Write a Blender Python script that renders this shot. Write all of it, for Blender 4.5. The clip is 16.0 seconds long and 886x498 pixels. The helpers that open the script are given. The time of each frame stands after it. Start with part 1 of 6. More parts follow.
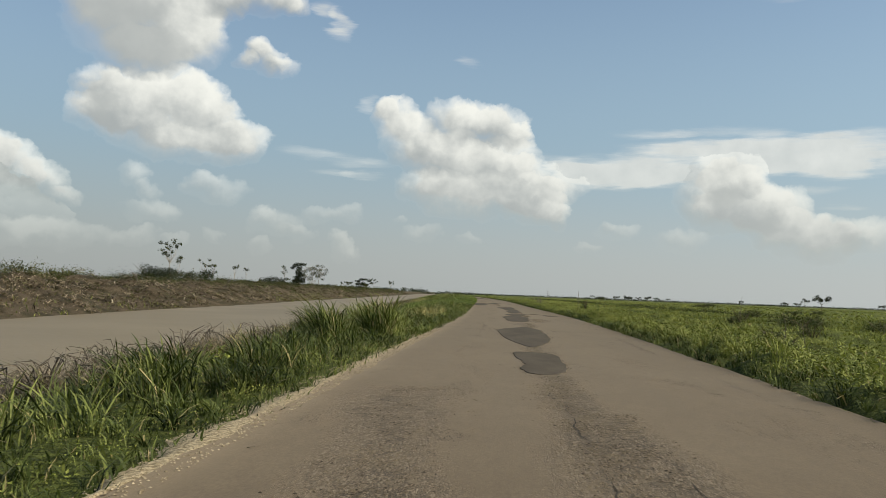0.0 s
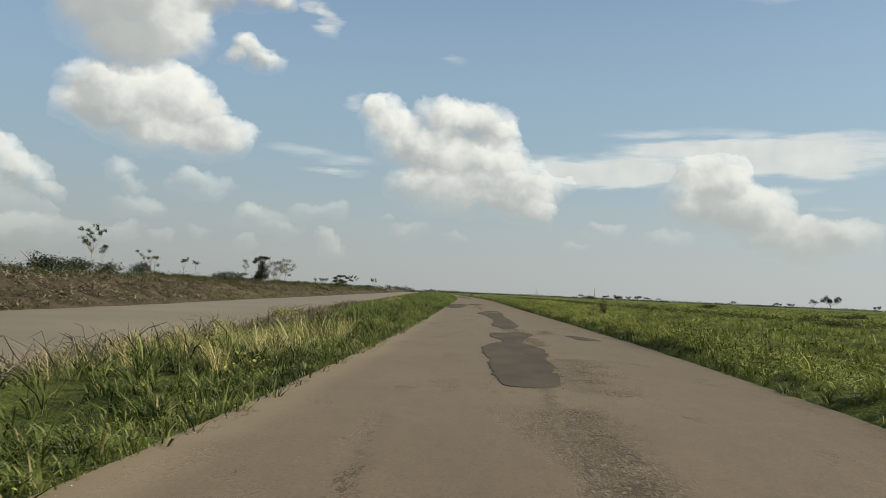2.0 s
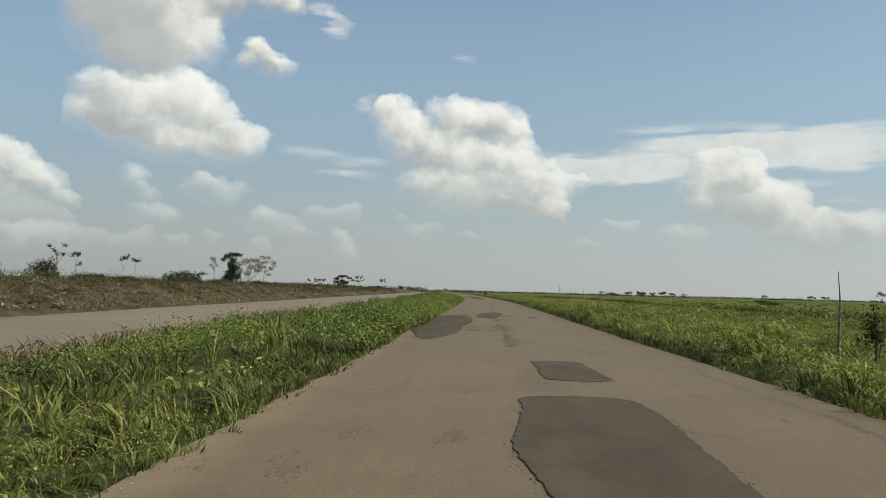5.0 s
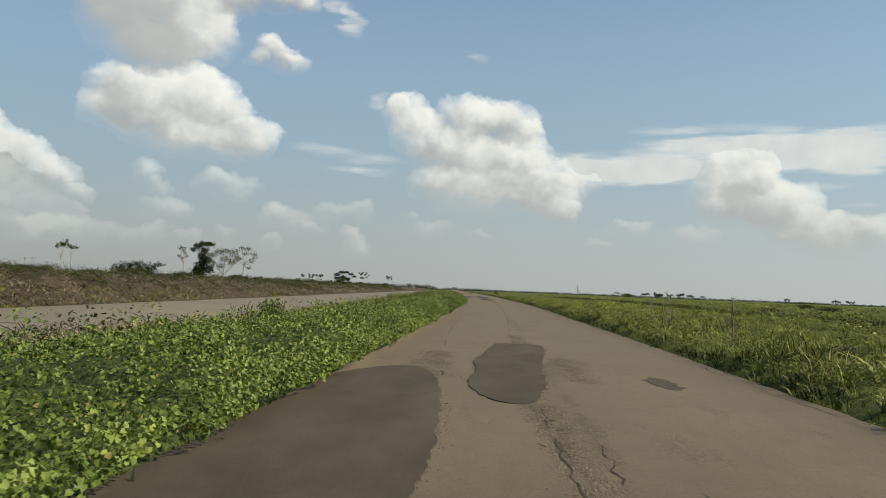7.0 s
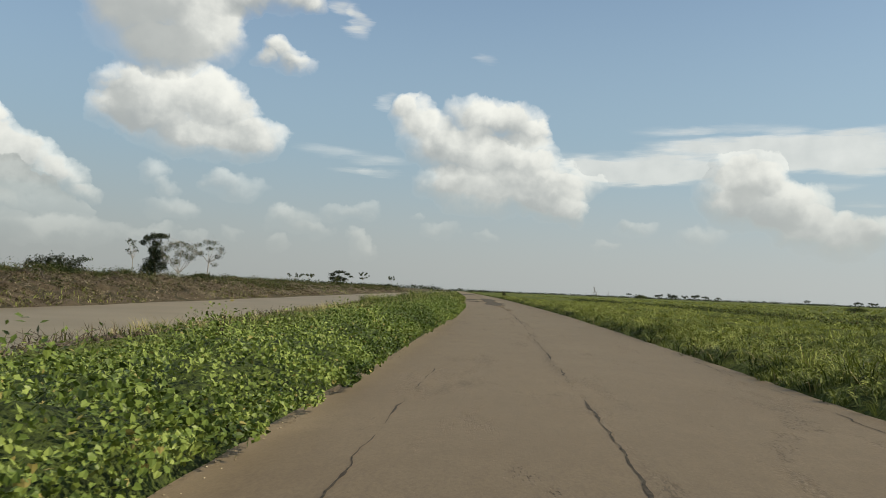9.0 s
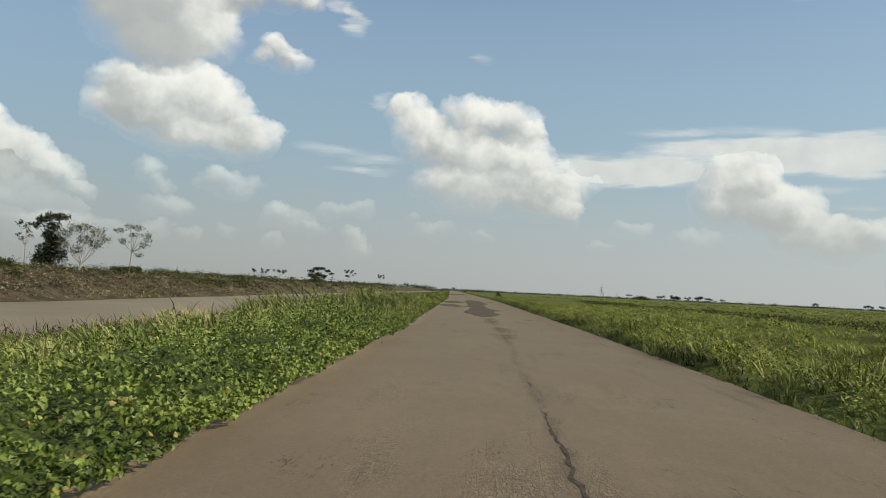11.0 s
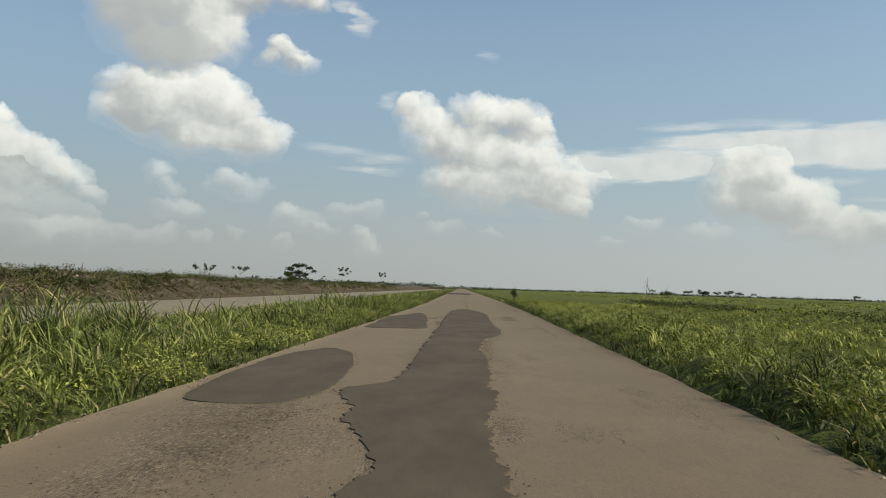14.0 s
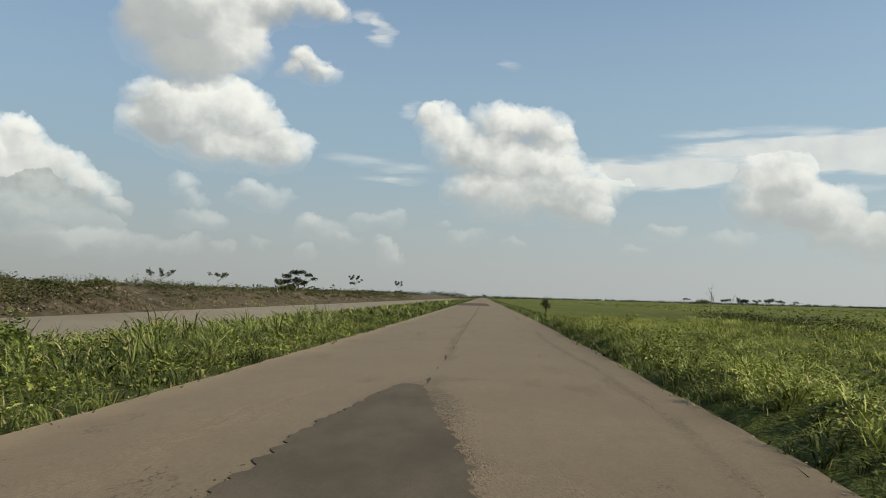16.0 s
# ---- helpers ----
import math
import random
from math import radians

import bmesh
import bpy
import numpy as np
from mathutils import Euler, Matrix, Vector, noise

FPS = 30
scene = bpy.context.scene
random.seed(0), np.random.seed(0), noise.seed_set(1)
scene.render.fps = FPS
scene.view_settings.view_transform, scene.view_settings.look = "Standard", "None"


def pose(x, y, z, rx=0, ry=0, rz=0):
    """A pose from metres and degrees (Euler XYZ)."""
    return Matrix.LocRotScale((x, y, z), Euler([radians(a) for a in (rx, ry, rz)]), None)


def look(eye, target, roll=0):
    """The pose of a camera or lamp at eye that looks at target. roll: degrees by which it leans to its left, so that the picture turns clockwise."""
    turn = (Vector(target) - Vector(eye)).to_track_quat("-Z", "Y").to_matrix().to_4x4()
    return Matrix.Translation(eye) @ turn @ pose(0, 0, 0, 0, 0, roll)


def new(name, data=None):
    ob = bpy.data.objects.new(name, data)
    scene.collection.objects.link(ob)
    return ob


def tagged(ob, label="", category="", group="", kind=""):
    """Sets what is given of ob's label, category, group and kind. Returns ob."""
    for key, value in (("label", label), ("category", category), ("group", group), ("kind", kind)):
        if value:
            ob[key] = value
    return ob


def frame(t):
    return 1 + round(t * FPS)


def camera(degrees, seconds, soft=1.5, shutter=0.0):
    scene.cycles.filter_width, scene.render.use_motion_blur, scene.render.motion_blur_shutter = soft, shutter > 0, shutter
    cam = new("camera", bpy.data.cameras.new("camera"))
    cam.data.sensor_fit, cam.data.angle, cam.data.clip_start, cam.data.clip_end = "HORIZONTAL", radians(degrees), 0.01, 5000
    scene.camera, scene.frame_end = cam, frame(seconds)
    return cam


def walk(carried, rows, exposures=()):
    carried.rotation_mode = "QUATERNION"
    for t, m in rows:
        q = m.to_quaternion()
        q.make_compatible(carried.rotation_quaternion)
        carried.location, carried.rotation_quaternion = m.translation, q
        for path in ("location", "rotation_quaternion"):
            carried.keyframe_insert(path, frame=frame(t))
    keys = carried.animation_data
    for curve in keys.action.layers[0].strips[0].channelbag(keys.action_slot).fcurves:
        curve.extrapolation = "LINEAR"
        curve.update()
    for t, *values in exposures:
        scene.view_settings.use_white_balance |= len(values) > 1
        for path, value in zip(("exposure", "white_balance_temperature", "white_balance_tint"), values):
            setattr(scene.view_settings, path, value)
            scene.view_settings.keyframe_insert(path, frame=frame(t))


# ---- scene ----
cam = camera(55.0, 16.0, soft=0.6, shutter=0.03)
PATH = [
    (0.0, pose(0.000, -0.000, 1.4, 92.935, -2.220, -0.001)),
    (0.5, pose(0.530, 8.167, 1.4, 92.862, -2.533, 0.141)),
    (1.0, pose(1.076, 16.343, 1.4, 92.930, -2.401, -0.505)),
    (1.5, pose(1.767, 24.513, 1.4, 92.757, -2.465, -0.903)),
    (2.0, pose(2.475, 32.765, 1.4, 92.855, -2.569, -0.931)),
    (2.5, pose(3.102, 41.178, 1.4, 92.744, -2.357, -0.836)),
    (3.0, pose(3.724, 49.673, 1.4, 92.643, -1.627, -0.437)),
    (3.5, pose(4.346, 58.158, 1.4, 92.799, -1.263, -0.036)),
    (6.0, pose(5.781, 100.684, 1.4, 92.781, -1.941, 0.055)),
    (6.5, pose(6.312, 109.195, 1.4, 92.759, -2.821, -0.484)),
    (7.0, pose(6.770, 117.653, 1.4, 92.669, -2.290, 0.736)),
    (7.5, pose(7.052, 126.082, 1.4, 92.730, -2.104, 1.898)),
    (8.0, pose(7.328, 134.676, 1.4, 92.839, -2.650, 1.939)),
    (8.5, pose(7.636, 143.528, 1.4, 93.095, -2.110, 1.652)),
    (9.0, pose(8.006, 152.661, 1.4, 92.727, -2.325, 1.163)),
    (11.5, pose(10.527, 201.819, 1.4, 92.700, -2.843, 0.865)),
    (12.0, pose(10.876, 212.346, 1.4, 92.757, -2.403, 1.616)),
    (12.5, pose(11.175, 223.100, 1.4, 92.596, -2.223, 2.004)),
    (13.0, pose(11.501, 234.020, 1.4, 92.500, -2.187, 1.506)),
    (13.5, pose(11.920, 244.992, 1.4, 92.724, -1.937, 0.967)),
    (14.0, pose(12.399, 255.849, 1.4, 92.570, -1.836, 1.510)),
    (14.5, pose(12.711, 266.570, 1.4, 93.082, -1.882, 2.505)),
    (15.0, pose(13.037, 277.150, 1.4, 92.791, -1.707, 2.826)),
    (15.5, pose(13.268, 287.672, 1.4, 92.734, -1.789, 3.051)),
    (16.0, pose(13.448, 298.191, 1.4, 93.142, -1.584, 3.027)),
]
walk(cam, PATH, exposures=[(0.0, 0.0, 6720, 6), (16.0, 0.0, 6720, 6)])

# ---- light: tropical afternoon, sun high on the field side of the road ----
SUN_TO = Vector((0.86, -0.26, 0.70)).normalized()
SUN_EL = math.asin(SUN_TO.z)
SUN_AZ = math.atan2(SUN_TO.x, SUN_TO.y)
sun = new("sun", bpy.data.lights.new("sun", "SUN"))
sun.data.energy, sun.data.angle, sun.data.color = 4.8, radians(0.6), (1.0, 0.90, 0.73)
sun.matrix_world = look(SUN_TO * 60, (0, 0, 0))
scene.view_settings.exposure = 0.0

# clouds: (azimuth, elevation, half width, half height) in degrees, one line a cloud
cumulus, faint, streaks, greys, unders = [], [], [], [], []
cumulus += [(-20.4, 16.1, 4.3, 2.8), (-22.6, 16.9, 2.2, 1.5), (-17.2, 15.8, 2.2, 2.2), (-19.2, 18.5, 5.0, 2.3), (-20.2, 14.3, 2.9, 1.3)]
cumulus += [(-12.9, 18.4, 2.3, 1.2), (-11.0, 18.5, 1.5, 0.9), (-15.9, 18.4, 2.2, 1.4)]
cumulus += [(-12.5, 14.8, 1.5, 1.0), (-13.2, 15.3, 0.9, 0.7), (-11.5, 14.3, 1.1, 0.6), (-13.8, 14.4, 0.7, 0.6)]
cumulus += [(-22.7, 12.3, 1.4, 1.1), (-20.5, 11.9, 2.4, 1.4), (-18.0, 12.0, 2.3, 1.6), (-19.0, 10.3, 3.9, 2.1), (-15.8, 10.5, 2.0, 1.7), (-13.7, 9.3, 1.7, 1.3), (-21.4, 10.8, 2.6, 1.6), (-16.8, 8.9, 3.4, 1.2), (-16.4, 11.7, 1.8, 1.6)]
cumulus += [(-3.6, 11.4, 1.5, 1.3), (-4.3, 12.0, 0.9, 0.8), (-2.6, 10.0, 1.9, 1.7), (0.1, 11.3, 1.8, 1.6), (2.0, 11.2, 1.9, 1.5), (3.7, 11.3, 1.8, 1.3), (4.7, 10.7, 0.9, 0.9), (-0.2, 9.2, 2.9, 1.4)]
cumulus += [(-1.7, 7.2, 1.7, 1.1), (0.3, 6.6, 2.3, 1.4), (2.9, 6.6, 2.7, 1.4), (6.0, 5.9, 2.2, 1.2), (7.1, 5.4, 1.3, 0.8), (5.3, 7.9, 0.6, 0.4), (1.7, 8.3, 3.4, 1.5), (5.4, 6.8, 2.3, 1.3), (7.8, 7.2, 1.7, 0.9)]
cumulus += [(17.2, 8.3, 1.5, 1.2), (18.9, 8.1, 1.7, 1.3), (17.0, 6.9, 1.8, 1.5), (19.6, 6.6, 2.2, 1.7), (18.2, 5.6, 2.2, 1.2), (21.6, 6.0, 1.7, 1.5), (22.4, 4.5, 2.2, 1.3), (24.3, 4.0, 1.8, 1.4), (26.3, 4.4, 1.7, 1.2), (20.8, 4.9, 1.8, 1.2)]
faint += [(-20.2, 6.7, 1.2, 1.0), (-19.3, 5.8, 0.8, 0.5), (-19.2, 4.5, 1.8, 0.8), (-15.2, 6.2, 2.0, 0.9), (-16.2, 6.6, 1.1, 0.7)]
faint += [(-11.4, 4.1, 1.7, 0.9), (-12.2, 4.7, 0.8, 0.7), (-9.9, 3.7, 1.3, 0.5), (-8.6, 5.0, 1.3, 0.6), (-6.8, 5.1, 1.1, 0.6), (-6.9, 2.8, 0.9, 0.9), (-7.2, 3.5, 0.5, 0.5), (-6.0, 2.5, 0.6, 0.6)]
faint += [(-1.6, 4.0, 1.4, 0.6), (-3.0, 4.9, 0.7, 0.3), (1.5, 3.8, 1.0, 0.4), (11.7, 4.6, 1.6, 0.5), (10.8, 4.9, 0.6, 0.4), (15.5, 4.0, 1.7, 0.8), (9.6, 3.5, 1.1, 0.4), (-12.2, 2.4, 0.8, 0.6), (-17.5, 2.8, 0.6, 0.4), (-15.3, 3.1, 0.8, 0.5)]
cumulus += [(-29.6, 8.6, 1.1, 1.3), (-28.3, 7.6, 1.2, 1.4), (-26.9, 6.6, 1.3, 1.4), (-25.3, 5.9, 1.3, 1.1), (-24.1, 5.1, 1.0, 0.6), (-30.1, 9.2, 1.0, 0.9), (-29.9, 6.4, 2.4, 2.3), (-31.8, 8.1, 1.7, 2.3)]
faint += [(-25.0, 2.7, 3.5, 0.9), (-27.8, 2.9, 3.1, 0.9), (-20.3, 3.0, 2.0, 0.5), (-29.1, 4.2, 2.1, 0.9)]
streaks += [(13.5, 10.8, 3.2, 0.4), (17.7, 10.9, 4.4, 0.4), (22.3, 10.3, 4.1, 0.7), (16.7, 10.0, 6.2, 0.6), (21.7, 9.1, 4.8, 0.8), (11.4, 8.5, 5.4, 1.2), (7.8, 8.1, 4.8, 1.0), (15.0, 8.0, 4.2, 0.8), (6.2, 8.9, 3.4, 0.7), (24.7, 8.5, 2.4, 0.8), (23.3, 7.2, 2.5, 0.4), (24.7, 6.1, 1.8, 0.3)]
streaks += [(16.7, 9.0, 6.8, 1.4), (21.7, 9.4, 5.1, 1.4), (26.3, 9.5, 4.2, 1.7), (10.7, 8.0, 4.0, 1.0)]
streaks += [(-8.6, 8.9, 2.9, 0.4), (-5.9, 8.4, 2.7, 0.5), (-7.8, 7.6, 2.3, 0.3), (-5.3, 7.6, 2.1, 0.3)]
streaks += [(-7.7, 17.4, 1.0, 1.3), (-8.9, 18.3, 1.3, 0.8), (22.4, 19.0, 3.5, 0.4), (1.2, 15.4, 1.2, 0.4), (-5.8, 12.5, 0.8, 0.7)]
greys += [(-29.2, 5.3, 1.8, 1.5), (-27.6, 5.1, 2.2, 1.4), (-25.7, 4.3, 1.9, 1.0), (-24.1, 3.9, 1.1, 0.6), (-29.3, 6.4, 1.5, 0.9), (-31.0, 4.9, 2.0, 2.0)]
unders += [(0.7, 5.4, 2.3, 0.7), (4.1, 5.3, 2.6, 0.6), (19.2, 4.9, 2.3, 0.8), (18.4, 3.6, 2.0, 0.8), (18.2, 6.8, 1.5, 1.2), (21.0, 5.6, 1.3, 0.9), (25.6, 3.6, 1.6, 0.8), (-20.3, 8.5, 3.1, 0.9), (-22.4, 15.3, 2.7, 1.7), (-22.5, 10.7, 1.3, 1.2), (-10.6, 3.5, 1.9, 0.4), (-0.5, 6.4, 1.1, 1.0)]
unders += [(-22.0, 16.6, 4.2, 2.6), (-19.5, 14.6, 3.4, 1.4), (-24.5, 17.2, 2.6, 1.6)]
cumulus += [(4.0, 9.2, 2.2, 1.2), (5.2, 8.0, 2.4, 1.2), (-22.6, 10.2, 2.0, 1.2)]


def link(nt, a, b):
    nt.links.new(a, b)


def node(nt, kind, **values):
    n = nt.nodes.new(kind)
    for key, value in values.items():
        n.inputs[key].default_value = value
    return n


def math_node(nt, op, a, b=None, c=None, clamp=False):
    n = nt.nodes.new("ShaderNodeMath")
    n.operation, n.use_clamp = op, clamp
    for i, v in enumerate((a, b, c)):
        if v is None:
            continue
        if isinstance(v, (int, float)):
            n.inputs[i].default_value = v
        else:
            link(nt, v, n.inputs[i])
    return n.outputs[0]


def vec_node(nt, op, a, b=None, c=None):
    n = nt.nodes.new("ShaderNodeVectorMath")
    n.operation = op
    for i, v in enumerate((a, b, c)):
        if v is None:
            continue
        if isinstance(v, tuple):
            n.inputs[i].default_value = v
        else:
            link(nt, v, n.inputs[i])
    return n.outputs["Value" if op in ("DOT_PRODUCT", "LENGTH") else "Vector"]


def smooth(nt, value, lo, hi, to_lo=0.0, to_hi=1.0):
    n = nt.nodes.new("ShaderNodeMapRange")
    n.interpolation_type = "SMOOTHSTEP"
    link(nt, value, n.inputs["Value"])
    for key, v in (("From Min", lo), ("From Max", hi), ("To Min", to_lo), ("To Max", to_hi)):
        n.inputs[key].default_value = v
    return n.outputs["Result"]


def noise_tex(nt, vec, scale, detail=3.0, rough=0.55, color=False):
    n = node(nt, "ShaderNodeTexNoise", Scale=scale, Detail=detail, Roughness=rough)
    if vec is not None:
        link(nt, vec, n.inputs["Vector"])
    return n.outputs["Color" if color else "Fac"]


def mix_color(nt, fac, a, b, blend="MIX"):
    n = nt.nodes.new("ShaderNodeMix")
    n.data_type, n.blend_type = "RGBA", blend
    for i, v in ((0, fac), (6, a), (7, b)):
        if isinstance(v, (int, float)):
            n.inputs[i].default_value = v
        elif isinstance(v, tuple):
            n.inputs[i].default_value = (*v, 1.0) if len(v) == 3 else v
        else:
            link(nt, v, n.inputs[i])
    return n.outputs[2]


def blobs(nt, p, rows, light):
    """Summed soft ellipses: their density, and how far towards the light side a point lies in them."""
    dens = shade = None
    for i, (a, e, ra, re) in enumerate(rows):
        if i:
            p = vec_node(nt, "MULTIPLY_ADD", shade, (1e-6, 1e-6, 0), p)
        v = vec_node(nt, "MULTIPLY_ADD", p, (1 / ra, 1 / re, 0), (-a / ra, -e / re, 0))
        w = math_node(nt, "SUBTRACT", 1.0, vec_node(nt, "DOT_PRODUCT", v, v), clamp=True)
        s = vec_node(nt, "DOT_PRODUCT", v, light)
        w = math_node(nt, "MULTIPLY", w, min(1.0, 0.32 + 0.42 * re))
        dens = math_node(nt, "ADD", w, 0.0 if dens is None else dens)
        shade = math_node(nt, "MULTIPLY_ADD", w, s, 0.0 if shade is None else shade)
    return dens, shade


def build_world():
    world = bpy.data.worlds.new("sky")
    scene.world = world
    world.use_nodes = True
    nt = world.node_tree
    nt.nodes.clear()
    sky = nt.nodes.new("ShaderNodeTexSky")
    sky.sky_type, sky.sun_disc = "NISHITA", False
    sky.sun_elevation, sky.sun_rotation = SUN_EL, SUN_AZ
    sky.altitude, sky.air_density, sky.dust_density, sky.ozone_density = 0, 1.0, 1.0, 1.0
    bg_sky = node(nt, "ShaderNodeBackground", Strength=0.135)
    link(nt, sky.outputs[0], bg_sky.inputs["Color"])
    d = nt.nodes.new("ShaderNodeTexCoord").outputs["Generated"]
    sep = nt.nodes.new("ShaderNodeSeparateXYZ")
    link(nt, d, sep.inputs[0])
    az = math_node(nt, "MULTIPLY", math_node(nt, "ARCTAN2", sep.outputs[0], sep.outputs[1]), 57.2958)
    el = math_node(nt, "MULTIPLY", math_node(nt, "ARCSINE", sep.outputs[2]), 57.2958)
    com = nt.nodes.new("ShaderNodeCombineXYZ")
    link(nt, az, com.inputs[0])
    link(nt, el, com.inputs[1])
    p = com.outputs[0]
    # billows
    wob = vec_node(nt, "MULTIPLY_ADD", noise_tex(nt, p, 0.55, 4.0, 0.54, True), (2.3, 2.0, 0), (-1.15, -1.0, 0))
    pw = vec_node(nt, "ADD", p, wob)
    dens, shade = blobs(nt, pw, [(a, e, ra * 1.22, re * 1.22) for a, e, ra, re in cumulus], (0.40, 1.05, 0))
    fd, fs = blobs(nt, vec_node(nt, "MULTIPLY_ADD", shade, (1e-6, 1e-6, 0), pw), [(a, e, ra * 1.25, re * 1.25) for a, e, ra, re in faint], (0.40, 1.05, 0))
    dens, shade = math_node(nt, "ADD", dens, fd), math_node(nt, "ADD", shade, fs)
    dim = smooth(nt, math_node(nt, "DIVIDE", fd, math_node(nt, "ADD", dens, 0.01)), 0.2, 0.9, 1.0, 0.58)
    fine = noise_tex(nt, p, 0.7, 4.0, 0.48)
    relief = math_node(nt, "SUBTRACT", fine, noise_tex(nt, vec_node(nt, "ADD", p, (0.30, 0.42, 0)), 0.8, 4.0, 0.52))
    rel = math_node(nt, "DIVIDE", shade, math_node(nt, "ADD", dens, 0.15))
    edge = math_node(nt, "MULTIPLY_ADD", math_node(nt, "MULTIPLY", fine, 0.6), smooth(nt, dens, 0.0, 0.35), math_node(nt, "SUBTRACT", dens, 0.38))
    # crisp towards the light, fraying away below
    crisp = smooth(nt, rel, -0.7, 0.6, 0.5, 1.15)
    alpha = smooth(nt, math_node(nt, "MULTIPLY", edge, crisp), -0.20, 1.02, 0.0, 0.96)
    alpha = math_node(nt, "MULTIPLY", alpha, dim)
    lit = math_node(nt, "ADD", rel, math_node(nt, "MULTIPLY_ADD", noise_tex(nt, pw, 0.24, 2.5, 0.45), 1.3, -0.62))
    lit = smooth(nt, math_node(nt, "MULTIPLY_ADD", relief, 0.60, lit), -0.62, 0.78)
    body = mix_color(nt, lit, (0.40, 0.425, 0.44), (0.95, 0.945, 0.91))
    # shaded undersides
    p4 = vec_node(nt, "MULTIPLY_ADD", shade, (1e-6, 1e-6, 0), pw)
    ud, us = blobs(nt, p4, unders, (0, 1, 0))
    body = mix_color(nt, smooth(nt, ud, 0.0, 1.0, 0.0, 0.80), body, (0.44, 0.46, 0.465))
    # thin high layer, drawn out along the horizon
    st = vec_node(nt, "MULTIPLY", p, (0.14, 1.0, 0))
    wob2 = vec_node(nt, "MULTIPLY_ADD", noise_tex(nt, st, 0.9, 7.0, 0.62, True), (4.5, 1.5, 0), (-2.25, -0.75, 0))
    p2 = vec_node(nt, "MULTIPLY_ADD", us, (1e-6, 1e-6, 0), vec_node(nt, "ADD", p, wob2))
    sd, tail = blobs(nt, p2, streaks, (0, 1, 0))
    weave = math_node(nt, "MULTIPLY_ADD", noise_tex(nt, st, 1.7, 6.0, 0.64), 2.0, 0.10)
    thin = smooth(nt, math_node(nt, "MULTIPLY", sd, weave), 0.05, 1.25, 0.0, 0.84)
    # grey clouds that stand before the white ones
    p3 = vec_node(nt, "MULTIPLY_ADD", tail, (1e-6, 1e-6, 0), pw)
    gd, gs = blobs(nt, p3, greys, (0.3, 0.9, 0))
    grey = math_node(nt, "MULTIPLY_ADD", math_node(nt, "MULTIPLY", fine, 0.6), smooth(nt, gd, 0.0, 0.35), math_node(nt, "SUBTRACT", gd, 0.32))
    grey = math_node(nt, "MULTIPLY", smooth(nt, grey, -0.02, 0.36, 0.0, 0.93), smooth(nt, el, 2.6, 6.0))
    gcol = mix_color(nt, smooth(nt, math_node(nt, "MULTIPLY_ADD", relief, 1.6, math_node(nt, "MULTIPLY_ADD", fine, 1.2, math_node(nt, "ADD", gs, -0.75))), -0.6, 0.7), (0.33, 0.35, 0.35), (0.54, 0.56, 0.55))
    base = mix_color(nt, smooth(nt, alpha, 0.0, 0.22), mix_color(nt, fine, (0.60, 0.62, 0.62), (0.86, 0.86, 0.84)), body)
    both = math_node(nt, "MAXIMUM", alpha, thin)
    base = mix_color(nt, grey, base, gcol)
    both = math_node(nt, "MAXIMUM", both, grey)
    # milky air, thickening towards the horizon
    veil = smooth(nt, noise_tex(nt, vec_node(nt, "MULTIPLY", p, (0.04, 0.12, 0)), 1.0, 4.0, 0.5), 0.30, 0.8, 0.0, 0.16)
    haze = math_node(nt, "MAXIMUM", smooth(nt, el, 29.0, -2.0, 0.0, 0.97), veil)
    air = mix_color(nt, smooth(nt, el, 0.0, 11.0), (0.436, 0.464, 0.482), (0.298, 0.408, 0.500))
    sunward = vec_node(nt, "DOT_PRODUCT", d, tuple(SUN_TO))
    air = vec_node(nt, "SCALE", air)
    link(nt, math_node(nt, "MULTIPLY_ADD", sunward, 0.44, 1.05), air.node.inputs["Scale"])
    hazed = mix_color(nt, smooth(nt, el, 10.0, 0.5, 0.0, 0.80), base, (0.445, 0.472, 0.486))
    total = math_node(nt, "MAXIMUM", both, haze)
    keep = math_node(nt, "DIVIDE", both, math_node(nt, "ADD", total, 0.001))
    cloud = mix_color(nt, keep, air, hazed)
    bg_cloud = node(nt, "ShaderNodeBackground", Strength=1.0)
    link(nt, cloud, bg_cloud.inputs["Color"])
    mixed = nt.nodes.new("ShaderNodeMixShader")
    link(nt, total, mixed.inputs[0])
    link(nt, bg_sky.outputs[0], mixed.inputs[1])
    link(nt, bg_cloud.outputs[0], mixed.inputs[2])
    out = nt.nodes.new("ShaderNodeOutputWorld")
    link(nt, mixed.outputs[0], out.inputs[0])


build_world()


# ---- materials ----
def material(name):
    m = bpy.data.materials.new(name)
    m.use_nodes = True
    nt = m.node_tree
    nt.nodes.clear()
    out = nt.nodes.new("ShaderNodeOutputMaterial")
    return m, nt, out


def principled(nt, out, color, rough=0.9, spec=0.3, bump=None, bump_strength=0.3, bump_distance=0.02):
    b = node(nt, "ShaderNodeBsdfPrincipled")
    b.inputs["Specular IOR Level"].default_value = spec
    for key, v in (("Base Color", color), ("Roughness", rough)):
        if isinstance(v, tuple):
            b.inputs[key].default_value = (*v, 1.0)
        elif isinstance(v, (int, float)):
            b.inputs[key].default_value = v
        else:
            link(nt, v, b.inputs[key])
    if bump is not None:
        bn = node(nt, "ShaderNodeBump", Strength=bump_strength, Distance=bump_distance)
        link(nt, bump, bn.inputs["Height"])
        link(nt, bn.outputs[0], b.inputs["Normal"])
    if out is not None:
        link(nt, b.outputs[0], out.inputs[0])
    return b


